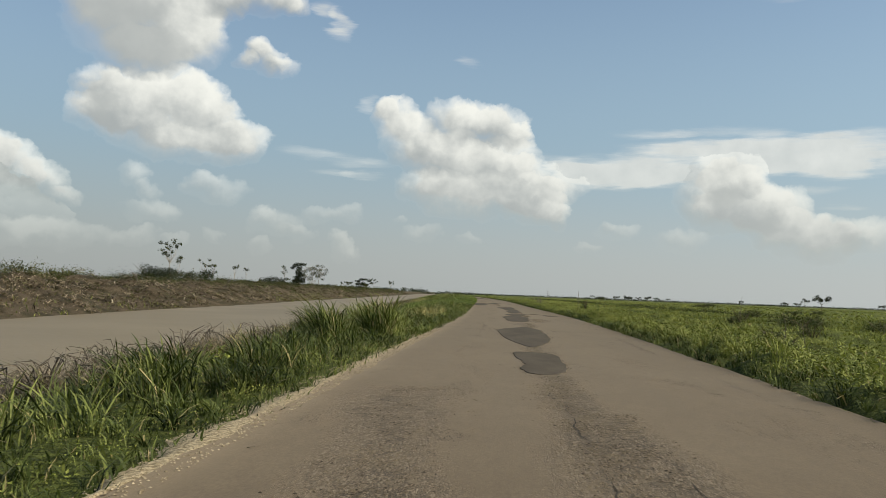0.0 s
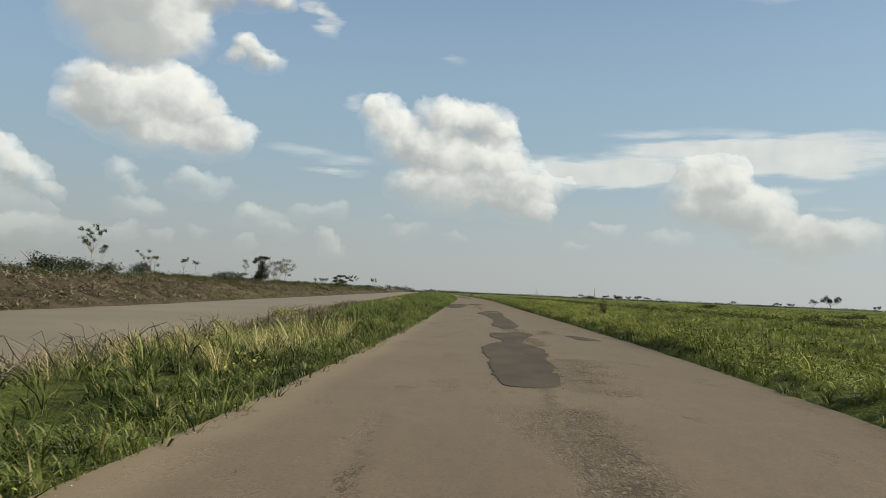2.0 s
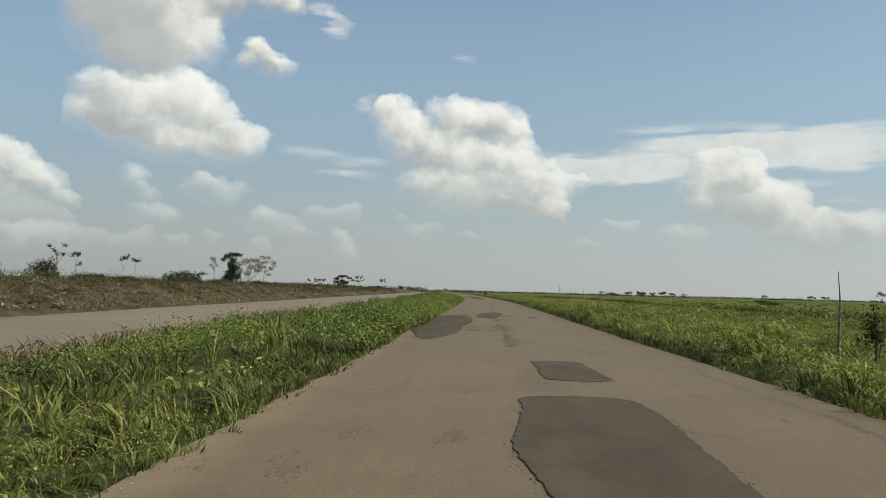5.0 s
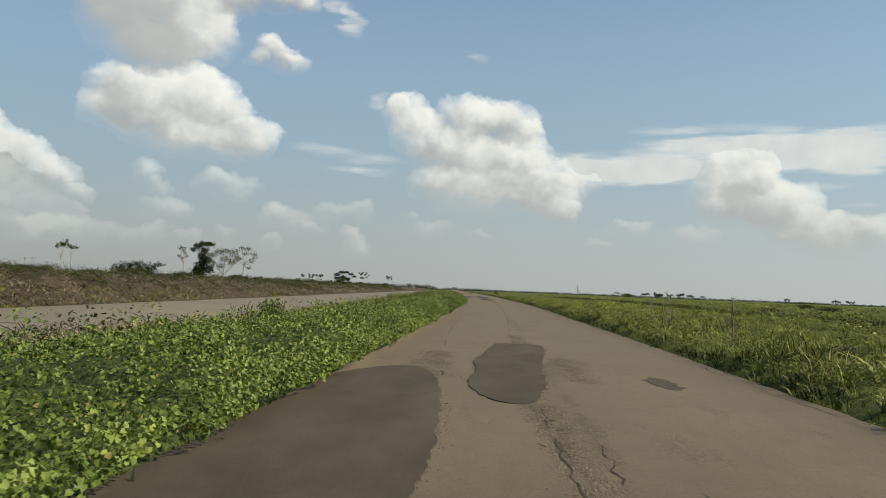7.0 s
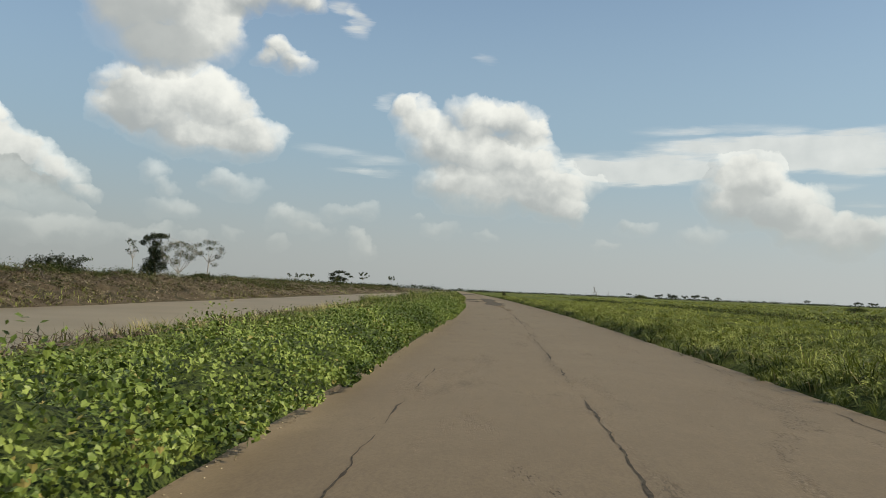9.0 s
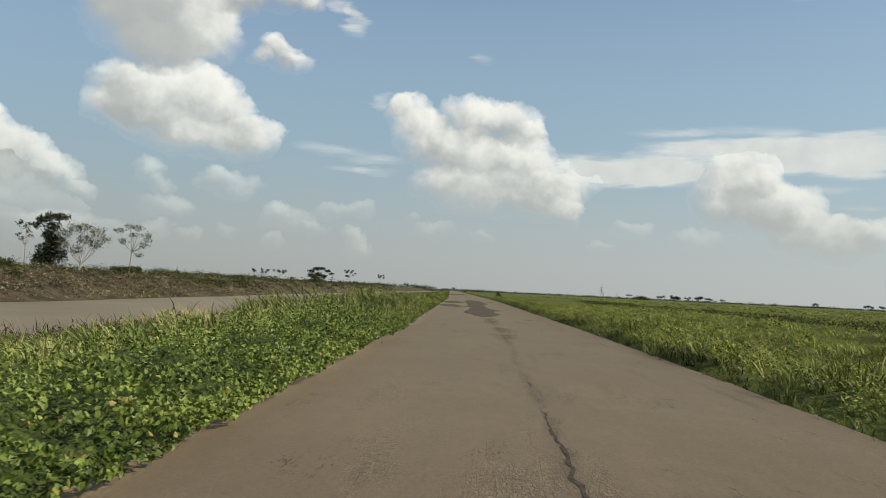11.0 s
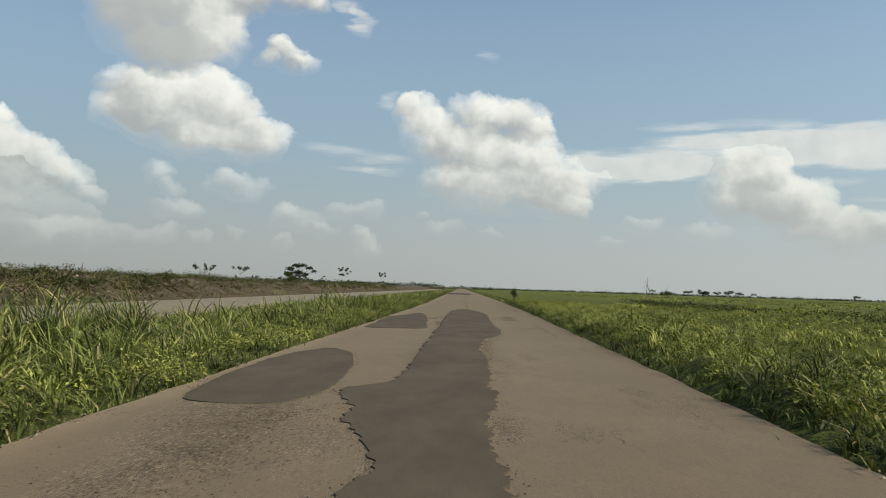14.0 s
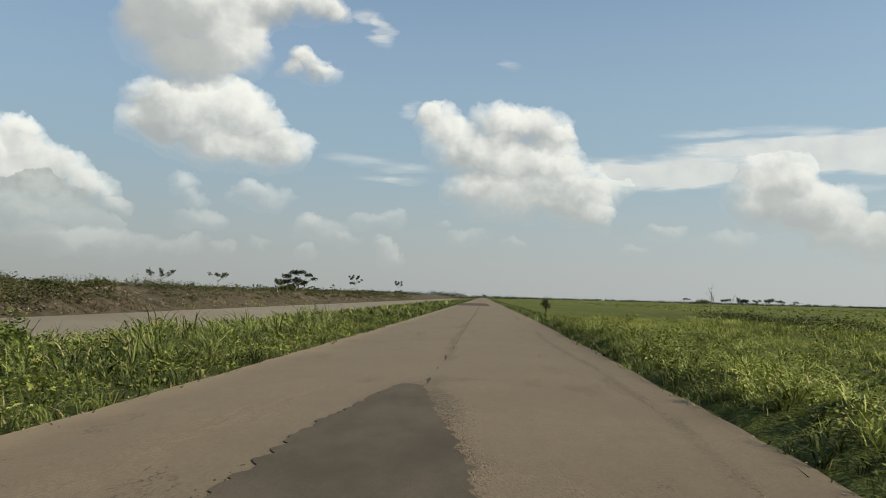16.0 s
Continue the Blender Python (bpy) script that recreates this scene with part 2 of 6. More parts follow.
def position(nt):
    return nt.nodes.new("ShaderNodeNewGeometry").outputs["Position"]


def ramp(nt, fac, *stops):
    n = nt.nodes.new("ShaderNodeValToRGB")
    link(nt, fac, n.inputs[0])
    els = n.color_ramp.elements
    while len(els) < len(stops):
        els.new(0.5)
    for e, (at, col) in zip(els, stops):
        e.position, e.color = at, (*col, 1.0)
    return n.outputs[0]


def foliage(name, dark, mid, light, dry=(0.30, 0.25, 0.12), dry_part=0.08, through_part=0.13, patch=0.9, gloss=0.6):
    """Leaves and blades: each one its own tone, with patches of a metre or two, and light through them."""
    m, nt, out = material(name)
    g = nt.nodes.new("ShaderNodeNewGeometry")
    rnd = g.outputs["Random Per Island"]
    lump = smooth(nt, noise_tex(nt, g.outputs["Position"], patch, 4.0, 0.6), 0.34, 0.66)
    broad = smooth(nt, noise_tex(nt, g.outputs["Position"], patch * 0.13, 3.0, 0.55), 0.36, 0.64)
    lump = math_node(nt, "MULTIPLY_ADD", lump, 0.62, math_node(nt, "MULTIPLY", broad, 0.38))
    tone = math_node(nt, "ADD", math_node(nt, "MULTIPLY", rnd, 0.42), math_node(nt, "MULTIPLY_ADD", lump, 0.70, 0.02))
    col = ramp(nt, tone, (0.22, dark), (0.55, mid), (0.92, light))
    r2 = math_node(nt, "FRACT", math_node(nt, "MULTIPLY", rnd, 17.31))
    col = mix_color(nt, math_node(nt, "LESS_THAN", r2, dry_part), col, dry)
    b = principled(nt, None, col, gloss, 0.18)
    t = node(nt, "ShaderNodeBsdfTranslucent")
    link(nt, mix_color(nt, 1.0, col, (1.0, 1.08, 0.62), "MULTIPLY"), t.inputs["Color"])
    mx = node(nt, "ShaderNodeMixShader", Fac=through_part)
    link(nt, b.outputs[0], mx.inputs[1])
    link(nt, t.outputs[0], mx.inputs[2])
    link(nt, mx.outputs[0], out.inputs[0])
    return m


M_GRASS = foliage("grass", (0.016, 0.024, 0.006), (0.066, 0.086, 0.019), (0.215, 0.240, 0.066), (0.28, 0.235, 0.11), 0.06)
M_FIELD = foliage("field_grass", (0.036, 0.045, 0.011), (0.185, 0.210, 0.044), (0.44, 0.455, 0.140), (0.32, 0.27, 0.12), 0.05, patch=0.7)
M_MARSH = foliage("marsh_grass", (0.068, 0.084, 0.019), (0.215, 0.234, 0.050), (0.42, 0.435, 0.125), (0.24, 0.21, 0.10), 0.03, patch=0.16)
M_CANE = foliage("cane_leaf", (0.024, 0.037, 0.009), (0.106, 0.136, 0.031), (0.33, 0.355, 0.110), (0.36, 0.30, 0.16), 0.08)
M_WEED = foliage("weed_leaf", (0.030, 0.043, 0.009), (0.140, 0.166, 0.031), (0.37, 0.385, 0.098), (0.189, 0.155, 0.060), 0.06, 0.15)
M_VINE = foliage("vine_leaf", (0.022, 0.038, 0.008), (0.108, 0.150, 0.028), (0.250, 0.300, 0.072), (0.26, 0.22, 0.07), 0.03, 0.10, 0.8, 0.42)
M_SCRUB = foliage("scrub_leaf", (0.018, 0.026, 0.008), (0.056, 0.068, 0.020), (0.135, 0.145, 0.048), (0.16, 0.12, 0.06), 0.15, 0.25)
M_BUSH = foliage("bush_leaf", (0.019, 0.028, 0.008), (0.039, 0.052, 0.014), (0.082, 0.095, 0.028), (0.120, 0.095, 0.043), 0.08, 0.25)
M_TREE = foliage("tree_leaf", (0.010, 0.017, 0.007), (0.021, 0.031, 0.011), (0.047, 0.058, 0.022), (0.086, 0.069, 0.034), 0.06, 0.2)
M_PALE = foliage("sparse_leaf", (0.039, 0.045, 0.024), (0.073, 0.079, 0.043), (0.129, 0.133, 0.077), (0.172, 0.146, 0.086), 0.1, 0.3)
M_DEBRIS = foliage("dry_brush", (0.020, 0.014, 0.009), (0.110, 0.082, 0.050), (0.40, 0.325, 0.225), (0.105, 0.112, 0.034), 0.20, 0.05, 0.35, 0.9)
M_DRY = foliage("dry_straw", (0.22, 0.18, 0.075), (0.42, 0.355, 0.16), (0.62, 0.54, 0.29), (0.258, 0.258, 0.069), 0.15, 0.2)


def bark(name, a, b):
    m, nt, out = material(name)
    p = position(nt)
    n = noise_tex(nt, p, 9.0, 4.0)
    principled(nt, out, mix_color(nt, smooth(nt, n, 0.35, 0.7), a, b), 0.95, 0.15, n, 0.5, 0.02)
    return m


M_BARK = bark("bark", (0.07, 0.055, 0.04), (0.17, 0.14, 0.10))
M_PALEBARK = bark("pale_bark", (0.26, 0.23, 0.19), (0.50, 0.46, 0.40))
M_GREYBARK = bark("grey_bark", (0.13, 0.115, 0.095), (0.33, 0.30, 0.26))
M_DEAD = bark("dead_wood", (0.09, 0.075, 0.06), (0.22, 0.19, 0.15))


def ground_material():
    m, nt, out = material("soil_and_turf")
    p = position(nt)
    big = noise_tex(nt, p, 0.035, 4.0)
    mid = noise_tex(nt, p, 0.35, 5.0, 0.6)
    fine = noise_tex(nt, p, 6.0, 5.0, 0.65)
    turf = mix_color(nt, smooth(nt, math_node(nt, "ADD", big, math_node(nt, "MULTIPLY", mid, 0.5)), 0.55, 0.95),
                     (0.066, 0.080, 0.018), (0.145, 0.165, 0.038))
    turf = mix_color(nt, smooth(nt, noise_tex(nt, p, 1.3, 5.0, 0.65), 0.40, 0.66, 0.0, 0.7), turf, (0.130, 0.150, 0.034))
    turf = mix_color(nt, smooth(nt, fine, 0.42, 0.62, 0.0, 0.65), turf, (0.042, 0.046, 0.014))
    soil = mix_color(nt, fine, (0.034, 0.026, 0.018), (0.165, 0.130, 0.086))
    soil = mix_color(nt, smooth(nt, mid, 0.44, 0.62, 0.0, 0.75), soil, (0.036, 0.034, 0.018))
    sep = nt.nodes.new("ShaderNodeSeparateXYZ")
    link(nt, p, sep.inputs[0])
    # bare spoil along the canal: between its far side and the crest, and at the water's edge
    wobble = math_node(nt, "MULTIPLY_ADD", mid, 9.0, sep.outputs[0])
    bare = math_node(nt, "MULTIPLY", smooth(nt, wobble, -60.0, -52.0), smooth(nt, wobble, -2.5, -7.5))
    bare = math_node(nt, "MAXIMUM", bare, 0.0)
    col = mix_color(nt, bare, turf, soil)
    principled(nt, out, col, 0.95, 0.1, math_node(nt, "ADD", fine, mid), 1.0, 0.2)
    return m


def road_material():
    """Sun-bleached, dusty asphalt; u is metres from the centre line, v metres along."""
    m, nt, out = material("old_asphalt")
    uv = nt.nodes.new("ShaderNodeUVMap").outputs[0]
    sep = nt.nodes.new("ShaderNodeSeparateXYZ")
    link(nt, uv, sep.inputs[0])
    u, v = sep.outputs[0], sep.outputs[1]
    grain = noise_tex(nt, vec_node(nt, "MULTIPLY", uv, (1.0, 0.45, 0)), 30.0, 5.0, 0.75)
    stain = noise_tex(nt, uv, 0.35, 5.0, 0.6)
    lane = noise_tex(nt, vec_node(nt, "MULTIPLY", uv, (0.9, 0.06, 0)), 1.0, 4.0, 0.6)
    col = mix_color(nt, smooth(nt, stain, 0.3, 0.72), (0.120, 0.090, 0.055), (0.156, 0.120, 0.075))
    col = mix_color(nt, smooth(nt, lane, 0.38, 0.66, 0.0, 0.45), col, (0.118, 0.094, 0.062))
    mottle = noise_tex(nt, vec_node(nt, "MULTIPLY", uv, (1.0, 0.35, 0)), 5.0, 5.0, 0.7)
    col = mix_color(nt, smooth(nt, mottle, 0.36, 0.66, 0.0, 0.42), col, (0.088, 0.066, 0.042))
    col = mix_color(nt, smooth(nt, grain, 0.42, 0.64, 0.0, 0.62), col, (0.074, 0.058, 0.040))
    dust = smooth(nt, math_node(nt, "SUBTRACT", math_node(nt, "MULTIPLY", stain, 0.8), u), 3.5, 4.15, 0.0, 0.6)
    col = mix_color(nt, dust, col, (0.215, 0.168, 0.107))
    # ravelled stretches where the stones of the mix stand bare: the wheel tracks and round the middle
    where = noise_tex(nt, vec_node(nt, "MULTIPLY", uv, (0.8, 0.16, 0)), 1.0, 6.0, 0.66)
    bands = None
    for at, half, gain in ((-2.0, 0.9, 0.03), (-0.1, 0.7, 0.06), (1.7, 0.8, 0.0)):
        one = smooth(nt, math_node(nt, "ABSOLUTE", math_node(nt, "ADD", u, -at)), half, half * 0.2, 0.0, gain)
        bands = one if bands is None else math_node(nt, "MAXIMUM", bands, one)
    known = nt.nodes.new("ShaderNodeAttribute")
    known.attribute_name = "worn"
    worn = math_node(nt, "MULTIPLY_ADD", known.outputs["Fac"], 0.21, math_node(nt, "ADD", where, bands))
    area = smooth(nt, worn, 0.55, 0.71)
    core = smooth(nt, worn, 0.66, 0.76)
    wv = vec_node(nt, "MULTIPLY_ADD", noise_tex(nt, uv, 7.0, 3.0, 0.6, True), (0.06, 0.14, 0), uv)
    stones = node(nt, "ShaderNodeTexVoronoi", Scale=1.0)
    link(nt, vec_node(nt, "MULTIPLY", wv, (62.0, 15.0, 1.0)), stones.inputs["Vector"])
    tone = nt.nodes.new("ShaderNodeSeparateColor")
    link(nt, stones.outputs["Color"], tone.inputs[0])
    gap = smooth(nt, math_node(nt, "MULTIPLY_ADD", tone.outputs[0], 0.34, stones.outputs["Distance"]), 0.66, 0.86)
    gap = math_node(nt, "MULTIPLY", gap, math_node(nt, "MULTIPLY_ADD", area, 0.95, 0.05))
    bare = math_node(nt, "MULTIPLY", smooth(nt, tone.outputs[1], 0.45, 1.0, 0.0, 0.65), area)
    col = mix_color(nt, bare, col, (0.260, 0.212, 0.148))
    # crazing in small cells, with chips lost, where it is worst
    crack = None
    for size, long, width in ((6.5, 2.6, 0.09), (14.0, 5.5, 0.12)):
        vor = node(nt, "ShaderNodeTexVoronoi", Scale=1.0)
        vor.feature = "DISTANCE_TO_EDGE"
        link(nt, vec_node(nt, "MULTIPLY", wv, (size, long, 1.0)), vor.inputs["Vector"])
        line = math_node(nt, "MULTIPLY", smooth(nt, vor.outputs["Distance"], width, width * 0.25), core)
        crack = line if crack is None else math_node(nt, "MAXIMUM", crack, line)
    crack = math_node(nt, "MULTIPLY", crack, smooth(nt, noise_tex(nt, uv, 2.6, 4.0, 0.65), 0.42, 0.56, 0.0, 1.0))
    lost = math_node(nt, "MULTIPLY", math_node(nt, "GREATER_THAN", math_node(nt, "MULTIPLY_ADD", core, 0.20, tone.outputs[2]), 1.06), smooth(nt, stones.outputs["Distance"], 0.62, 0.40))
    crack = math_node(nt, "MAXIMUM", crack, lost)
    # scattered clusters of chipped spots
    spots = smooth(nt, noise_tex(nt, vec_node(nt, "MULTIPLY_ADD", uv, (1.0, 0.36, 0), (7.3, 2.1, 0)), 1.0, 4.0, 0.6), 0.58, 0.66)
    pit = math_node(nt, "MULTIPLY", math_node(nt, "GREATER_THAN", tone.outputs[2], 0.74), smooth(nt, stones.outputs["Distance"], 0.70, 0.45))
    crack = math_node(nt, "MAXIMUM", crack, math_node(nt, "MULTIPLY", pit, math_node(nt, "MULTIPLY", spots, 0.9)))
    # seams that wander a little along the road
    wander = math_node(nt, "ADD", math_node(nt, "MULTIPLY_ADD", noise_tex(nt, vec_node(nt, "MULTIPLY", uv, (0, 0.05, 0)), 1.0, 2.0), 1.2, -0.6),
                       math_node(nt, "MULTIPLY_ADD", noise_tex(nt, vec_node(nt, "MULTIPLY", uv, (0, 1.6, 0)), 1.0, 6.0, 0.72), 0.40, -0.20))
    for at, gate in ((-0.15, 0.44), (2.9, 0.54), (-2.1, 0.63)):
        off = math_node(nt, "ABSOLUTE", math_node(nt, "SUBTRACT", math_node(nt, "ADD", u, -at), wander))
        on = smooth(nt, noise_tex(nt, vec_node(nt, "MULTIPLY_ADD", uv, (0, 0.045, 0), (at * 7, 0, 0)), 1.0, 2.0), gate, gate + 0.06)
        crack = math_node(nt, "MAXIMUM", crack, math_node(nt, "MULTIPLY", smooth(nt, off, 0.026, 0.006, 0.0, 0.7), math_node(nt, "MULTIPLY", on, smooth(nt, noise_tex(nt, uv, 3.2, 4.0, 0.7), 0.44, 0.58))))
        chips = math_node(nt, "MULTIPLY", math_node(nt, "GREATER_THAN", tone.outputs[1], 0.60), smooth(nt, off, 0.16, 0.03))
        crack = math_node(nt, "MAXIMUM", crack, math_node(nt, "MULTIPLY", math_node(nt, "MULTIPLY", chips, on), smooth(nt, stain, 0.42, 0.55, 0.0, 0.9)))
        soft = math_node(nt, "MULTIPLY", smooth(nt, off, 0.25, 0.0), on)
        col = mix_color(nt, math_node(nt, "MULTIPLY", soft, 0.12), col, (0.086, 0.070, 0.051))
    dark = math_node(nt, "MAXIMUM", math_node(nt, "MULTIPLY", gap, 0.62), math_node(nt, "MULTIPLY", crack, 0.95))
    col = mix_color(nt, dark, col, (0.034, 0.027, 0.018))
    height = math_node(nt, "SUBTRACT", math_node(nt, "MULTIPLY", grain, 0.12), math_node(nt, "MAXIMUM", crack, math_node(nt, "MULTIPLY", gap, 0.8)))
    b = principled(nt, out, col, 0.75, 0.15, height, 0.8, 0.015)
    # a film of pale dust that catches the light at low angles
    b.inputs["Sheen Weight"].default_value, b.inputs["Sheen Roughness"].default_value = 0.26, 0.32
    b.inputs["Sheen Tint"].default_value = (1.0, 0.74, 0.49, 1.0)
    return m


def patch_material():
    m, nt, out = material("patch_asphalt")
    p = position(nt)
    grain = noise_tex(nt, vec_node(nt, "MULTIPLY", p, (1.0, 0.5, 1.0)), 70.0, 4.0, 0.75)
    mid = noise_tex(nt, vec_node(nt, "MULTIPLY", p, (1.0, 0.4, 1.0)), 1.1, 5.0, 0.65)
    col = mix_color(nt, smooth(nt, mid, 0.3, 0.75), (0.066, 0.054, 0.038), (0.112, 0.091, 0.064))
    col = mix_color(nt, smooth(nt, grain, 0.42, 0.72, 0.0, 0.6), col, (0.045, 0.035, 0.024))
    principled(nt, out, col, 0.80, 0.12, grain, 0.5, 0.008)
    return m


def water_material():
    m, nt, out = material("muddy_water")
    p = position(nt)
    n = noise_tex(nt, vec_node(nt, "MULTIPLY", p, (1.0, 0.55, 1.0)), 1.6, 4.0, 0.6)
    big = noise_tex(nt, p, 0.06, 3.0)
    col = mix_color(nt, smooth(nt, big, 0.35, 0.7), (0.172, 0.136, 0.080), (0.205, 0.163, 0.100))
    principled(nt, out, col, 0.45, 0.08, n, 0.6, 0.05)
    return m


def thatch():
    """Matted growth under the taller blades: dark blotches coloured as shaded gaps, patches of yellower and deeper
    green of some metres.
    """
    m, nt, out = material("matted_growth_with_gaps")
    p = position(nt)
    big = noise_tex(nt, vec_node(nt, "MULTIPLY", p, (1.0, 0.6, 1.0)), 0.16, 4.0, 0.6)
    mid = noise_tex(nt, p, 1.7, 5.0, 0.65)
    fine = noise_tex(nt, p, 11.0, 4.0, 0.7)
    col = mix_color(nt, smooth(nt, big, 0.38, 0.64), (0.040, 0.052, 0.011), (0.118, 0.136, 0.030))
    # near-black blotches: shade between the tufts, put into the colour
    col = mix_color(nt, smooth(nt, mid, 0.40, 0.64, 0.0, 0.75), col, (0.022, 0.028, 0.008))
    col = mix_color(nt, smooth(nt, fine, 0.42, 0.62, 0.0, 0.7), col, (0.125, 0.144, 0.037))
    principled(nt, out, col, 0.95, 0.1, math_node(nt, "ADD", fine, mid), 1.0, 0.12)
    return m


def simple(name, a, b, scale=8.0, rough=0.9, spec=0.2, bump=0.4, dist=0.01):
    m, nt, out = material(name)
    n = noise_tex(nt, position(nt), scale, 5.0, 0.6)
    principled(nt, out, mix_color(nt, smooth(nt, n, 0.3, 0.7), a, b), rough, spec, n, bump, dist)
    return m


M_GROUND, M_ROAD, M_PATCH, M_WATER = ground_material(), road_material(), patch_material(), water_material()
M_GRAVEL = simple("sandy_gravel", (0.15, 0.115, 0.064), (0.50, 0.41, 0.26), 24.0, bump=1.0, dist=0.03)
M_CRUMB = simple("asphalt_crumb", (0.030, 0.025, 0.018), (0.11, 0.088, 0.062), 30.0)
M_STONE = simple("pale_stone", (0.20, 0.16, 0.10), (0.46, 0.38, 0.26), 14.0)
M_CLOD = simple("dark_clod", (0.045, 0.035, 0.026), (0.13, 0.10, 0.07), 6.0, bump=0.8, dist=0.06)
# dark green underlay: the shade between vine leaves is put into its colour
M_VINE_GAP = simple("vine_gap_shade", (0.014, 0.021, 0.005), (0.080, 0.106, 0.022), 9.0, bump=1.0, dist=0.08)
M_THATCH = thatch()
M_LIMB = foliage("weathered_limb", (0.060, 0.046, 0.032), (0.20, 0.16, 0.115), (0.46, 0.39, 0.29), (0.04, 0.032, 0.022), 0.25, 0.0, 0.2, 0.9)
M_CHIP = foliage("stone_chip", (0.085, 0.066, 0.044), (0.150, 0.118, 0.077), (0.225, 0.180, 0.120), (0.05, 0.040, 0.028), 0.10, 0.0, 0.9, 0.9)
M_GAP = simple("crack_dirt", (0.022, 0.018, 0.013), (0.085, 0.068, 0.048), 12.0)
# near-black stands for the shade inside a hollow that is built flat
M_HOLE = simple("pothole_shade", (0.010, 0.008, 0.006), (0.040, 0.032, 0.023), 20.0)


# ---- plan of the place ----
def curve_of(ys, xs):
    ys, xs = np.array(ys, float), np.array(xs, float)
    grid = np.arange(ys[0], ys[-1] + 1, 1.0)
    raw = np.interp(grid, ys, xs)
    k = np.exp(-0.5 * (np.arange(-30, 31) / 10.0) ** 2)
    pad = np.concatenate([raw[0] + (raw[1] - raw[0]) * np.arange(-30, 0), raw, raw[-1] + (raw[-1] - raw[-2]) * np.arange(1, 31)])
    soft = np.convolve(pad, k / k.sum(), "valid")
    return lambda y: np.interp(y, grid, soft)


road_left = curve_of([-80, 0, 27, 40, 57, 80, 107, 128, 141, 159, 185, 209, 231, 252, 274, 306, 340, 500, 700, 1500],
                     [-8.4, -2.65, -0.85, 0.2, 1.35, 2.5, 3.75, 4.7, 5.35, 6.1, 7.2, 8.05, 8.35, 8.5, 8.6, 8.9, 8.9, 8.0, 6.9, 2.5])
road_right = curve_of([-80, 0, 11, 28, 43, 60, 85, 111, 128, 146, 164, 185, 212, 232, 252, 274, 305, 340, 500, 700, 1500],
                      [-0.9, 4.85, 5.65, 7.1, 8.25, 9.4, 10.3, 11.2, 11.95, 12.8, 13.5, 14.4, 15.3, 15.6, 15.8, 16.05, 16.4, 16.6, 15.8, 14.6, 10.2])
NEAR_SHORE, FAR_SHORE, WATER = -12.0, -34.0, -2.0
TABLE = np.random.RandomState(5).rand(256, 256)


def vnoise(x, y, scale, seed=0):
    """Smooth value noise from 0 to 1."""
    x, y = np.asarray(x) * scale + seed * 17.3, np.asarray(y) * scale + seed * 5.7
    i, j = np.floor(x).astype(int), np.floor(y).astype(int)
    fx, fy = x - i, y - j
    fx, fy = fx * fx * (3 - 2 * fx), fy * fy * (3 - 2 * fy)
    a, b = TABLE[i % 256, j % 256], TABLE[(i + 1) % 256, j % 256]
    c, d = TABLE[i % 256, (j + 1) % 256], TABLE[(i + 1) % 256, (j + 1) % 256]
    return (a * (1 - fx) + b * fx) * (1 - fy) + (c * (1 - fx) + d * fx) * fy


def fbm(x, y, scale, seed=0):
    return (vnoise(x, y, scale, seed) + 0.5 * vnoise(x, y, scale * 2.1, seed + 3) + 0.25 * vnoise(x, y, scale * 4.3, seed + 6)) / 1.75


def terrain(x, y):
    """Height of the land, without the road."""
    x, y = np.asarray(x, float), np.asarray(y, float)
    left, right = road_left(y), road_right(y)
    shore = NEAR_SHORE + 1.6 * (fbm(x * 0, y, 0.09, 2) - 0.5)
    far = FAR_SHORE + 2.0 * (fbm(x * 0, y, 0.06, 4) - 0.5)
    z = np.full(x.shape, -0.8)
    t = np.clip((x - right) / 6.0, 0, 1)
    z = np.where(x > right, -0.07 - 0.73 * t * t * (3 - 2 * t), z)
    z = np.where((x >= left) & (x <= right), -0.10, z)
    span = np.maximum(left - shore, 1.0)
    t = np.clip((left - x) / span, 0, 1)
    z = np.where(x < left, -0.07 - 1.93 * t ** 1.12, z)
    t = np.clip((shore - x) / 3.0, 0, 1)
    z = np.where(x < shore, WATER - 0.05 - 1.0 * t, z)
    rise = np.clip((far + 3.0 - x) / 3.0, 0, 1)
    z = np.where(x < far + 3.0, WATER - 1.05 + 1.0 * rise, z)
    t = np.clip((far - x) / 17.0, 0, 1)
    z = np.where(x < far, WATER - 0.05 + 3.1 * (1 - (1 - t) ** 1.7), z)
    back = np.clip((far - 19.0 - x) / 30.0, 0, 1)
    z = np.where(x < far - 19, 1.05 - 0.9 * back, z)
    rough = np.where(x < far, 2.8, np.where(x < left, 0.25, np.where(x > right, 0.3, 0.0)))
    ease = np.clip(np.minimum(np.abs(x - left), np.abs(x - right)) / 3.0, 0, 1) * np.clip(np.abs(x - far) / 5.0, 0, 1)
    near = np.exp(-np.maximum(np.abs(x) - 150, 0) / 300)
    heaps = np.where(x < far, 1.3 * np.clip((x + 62) / 8, 0, 1), 0.0) * (fbm(x, y, 0.75, 19) - 0.62)
    return z + ease * near * (rough * (fbm(x, y, 0.30, 1) - 0.5) + heaps)


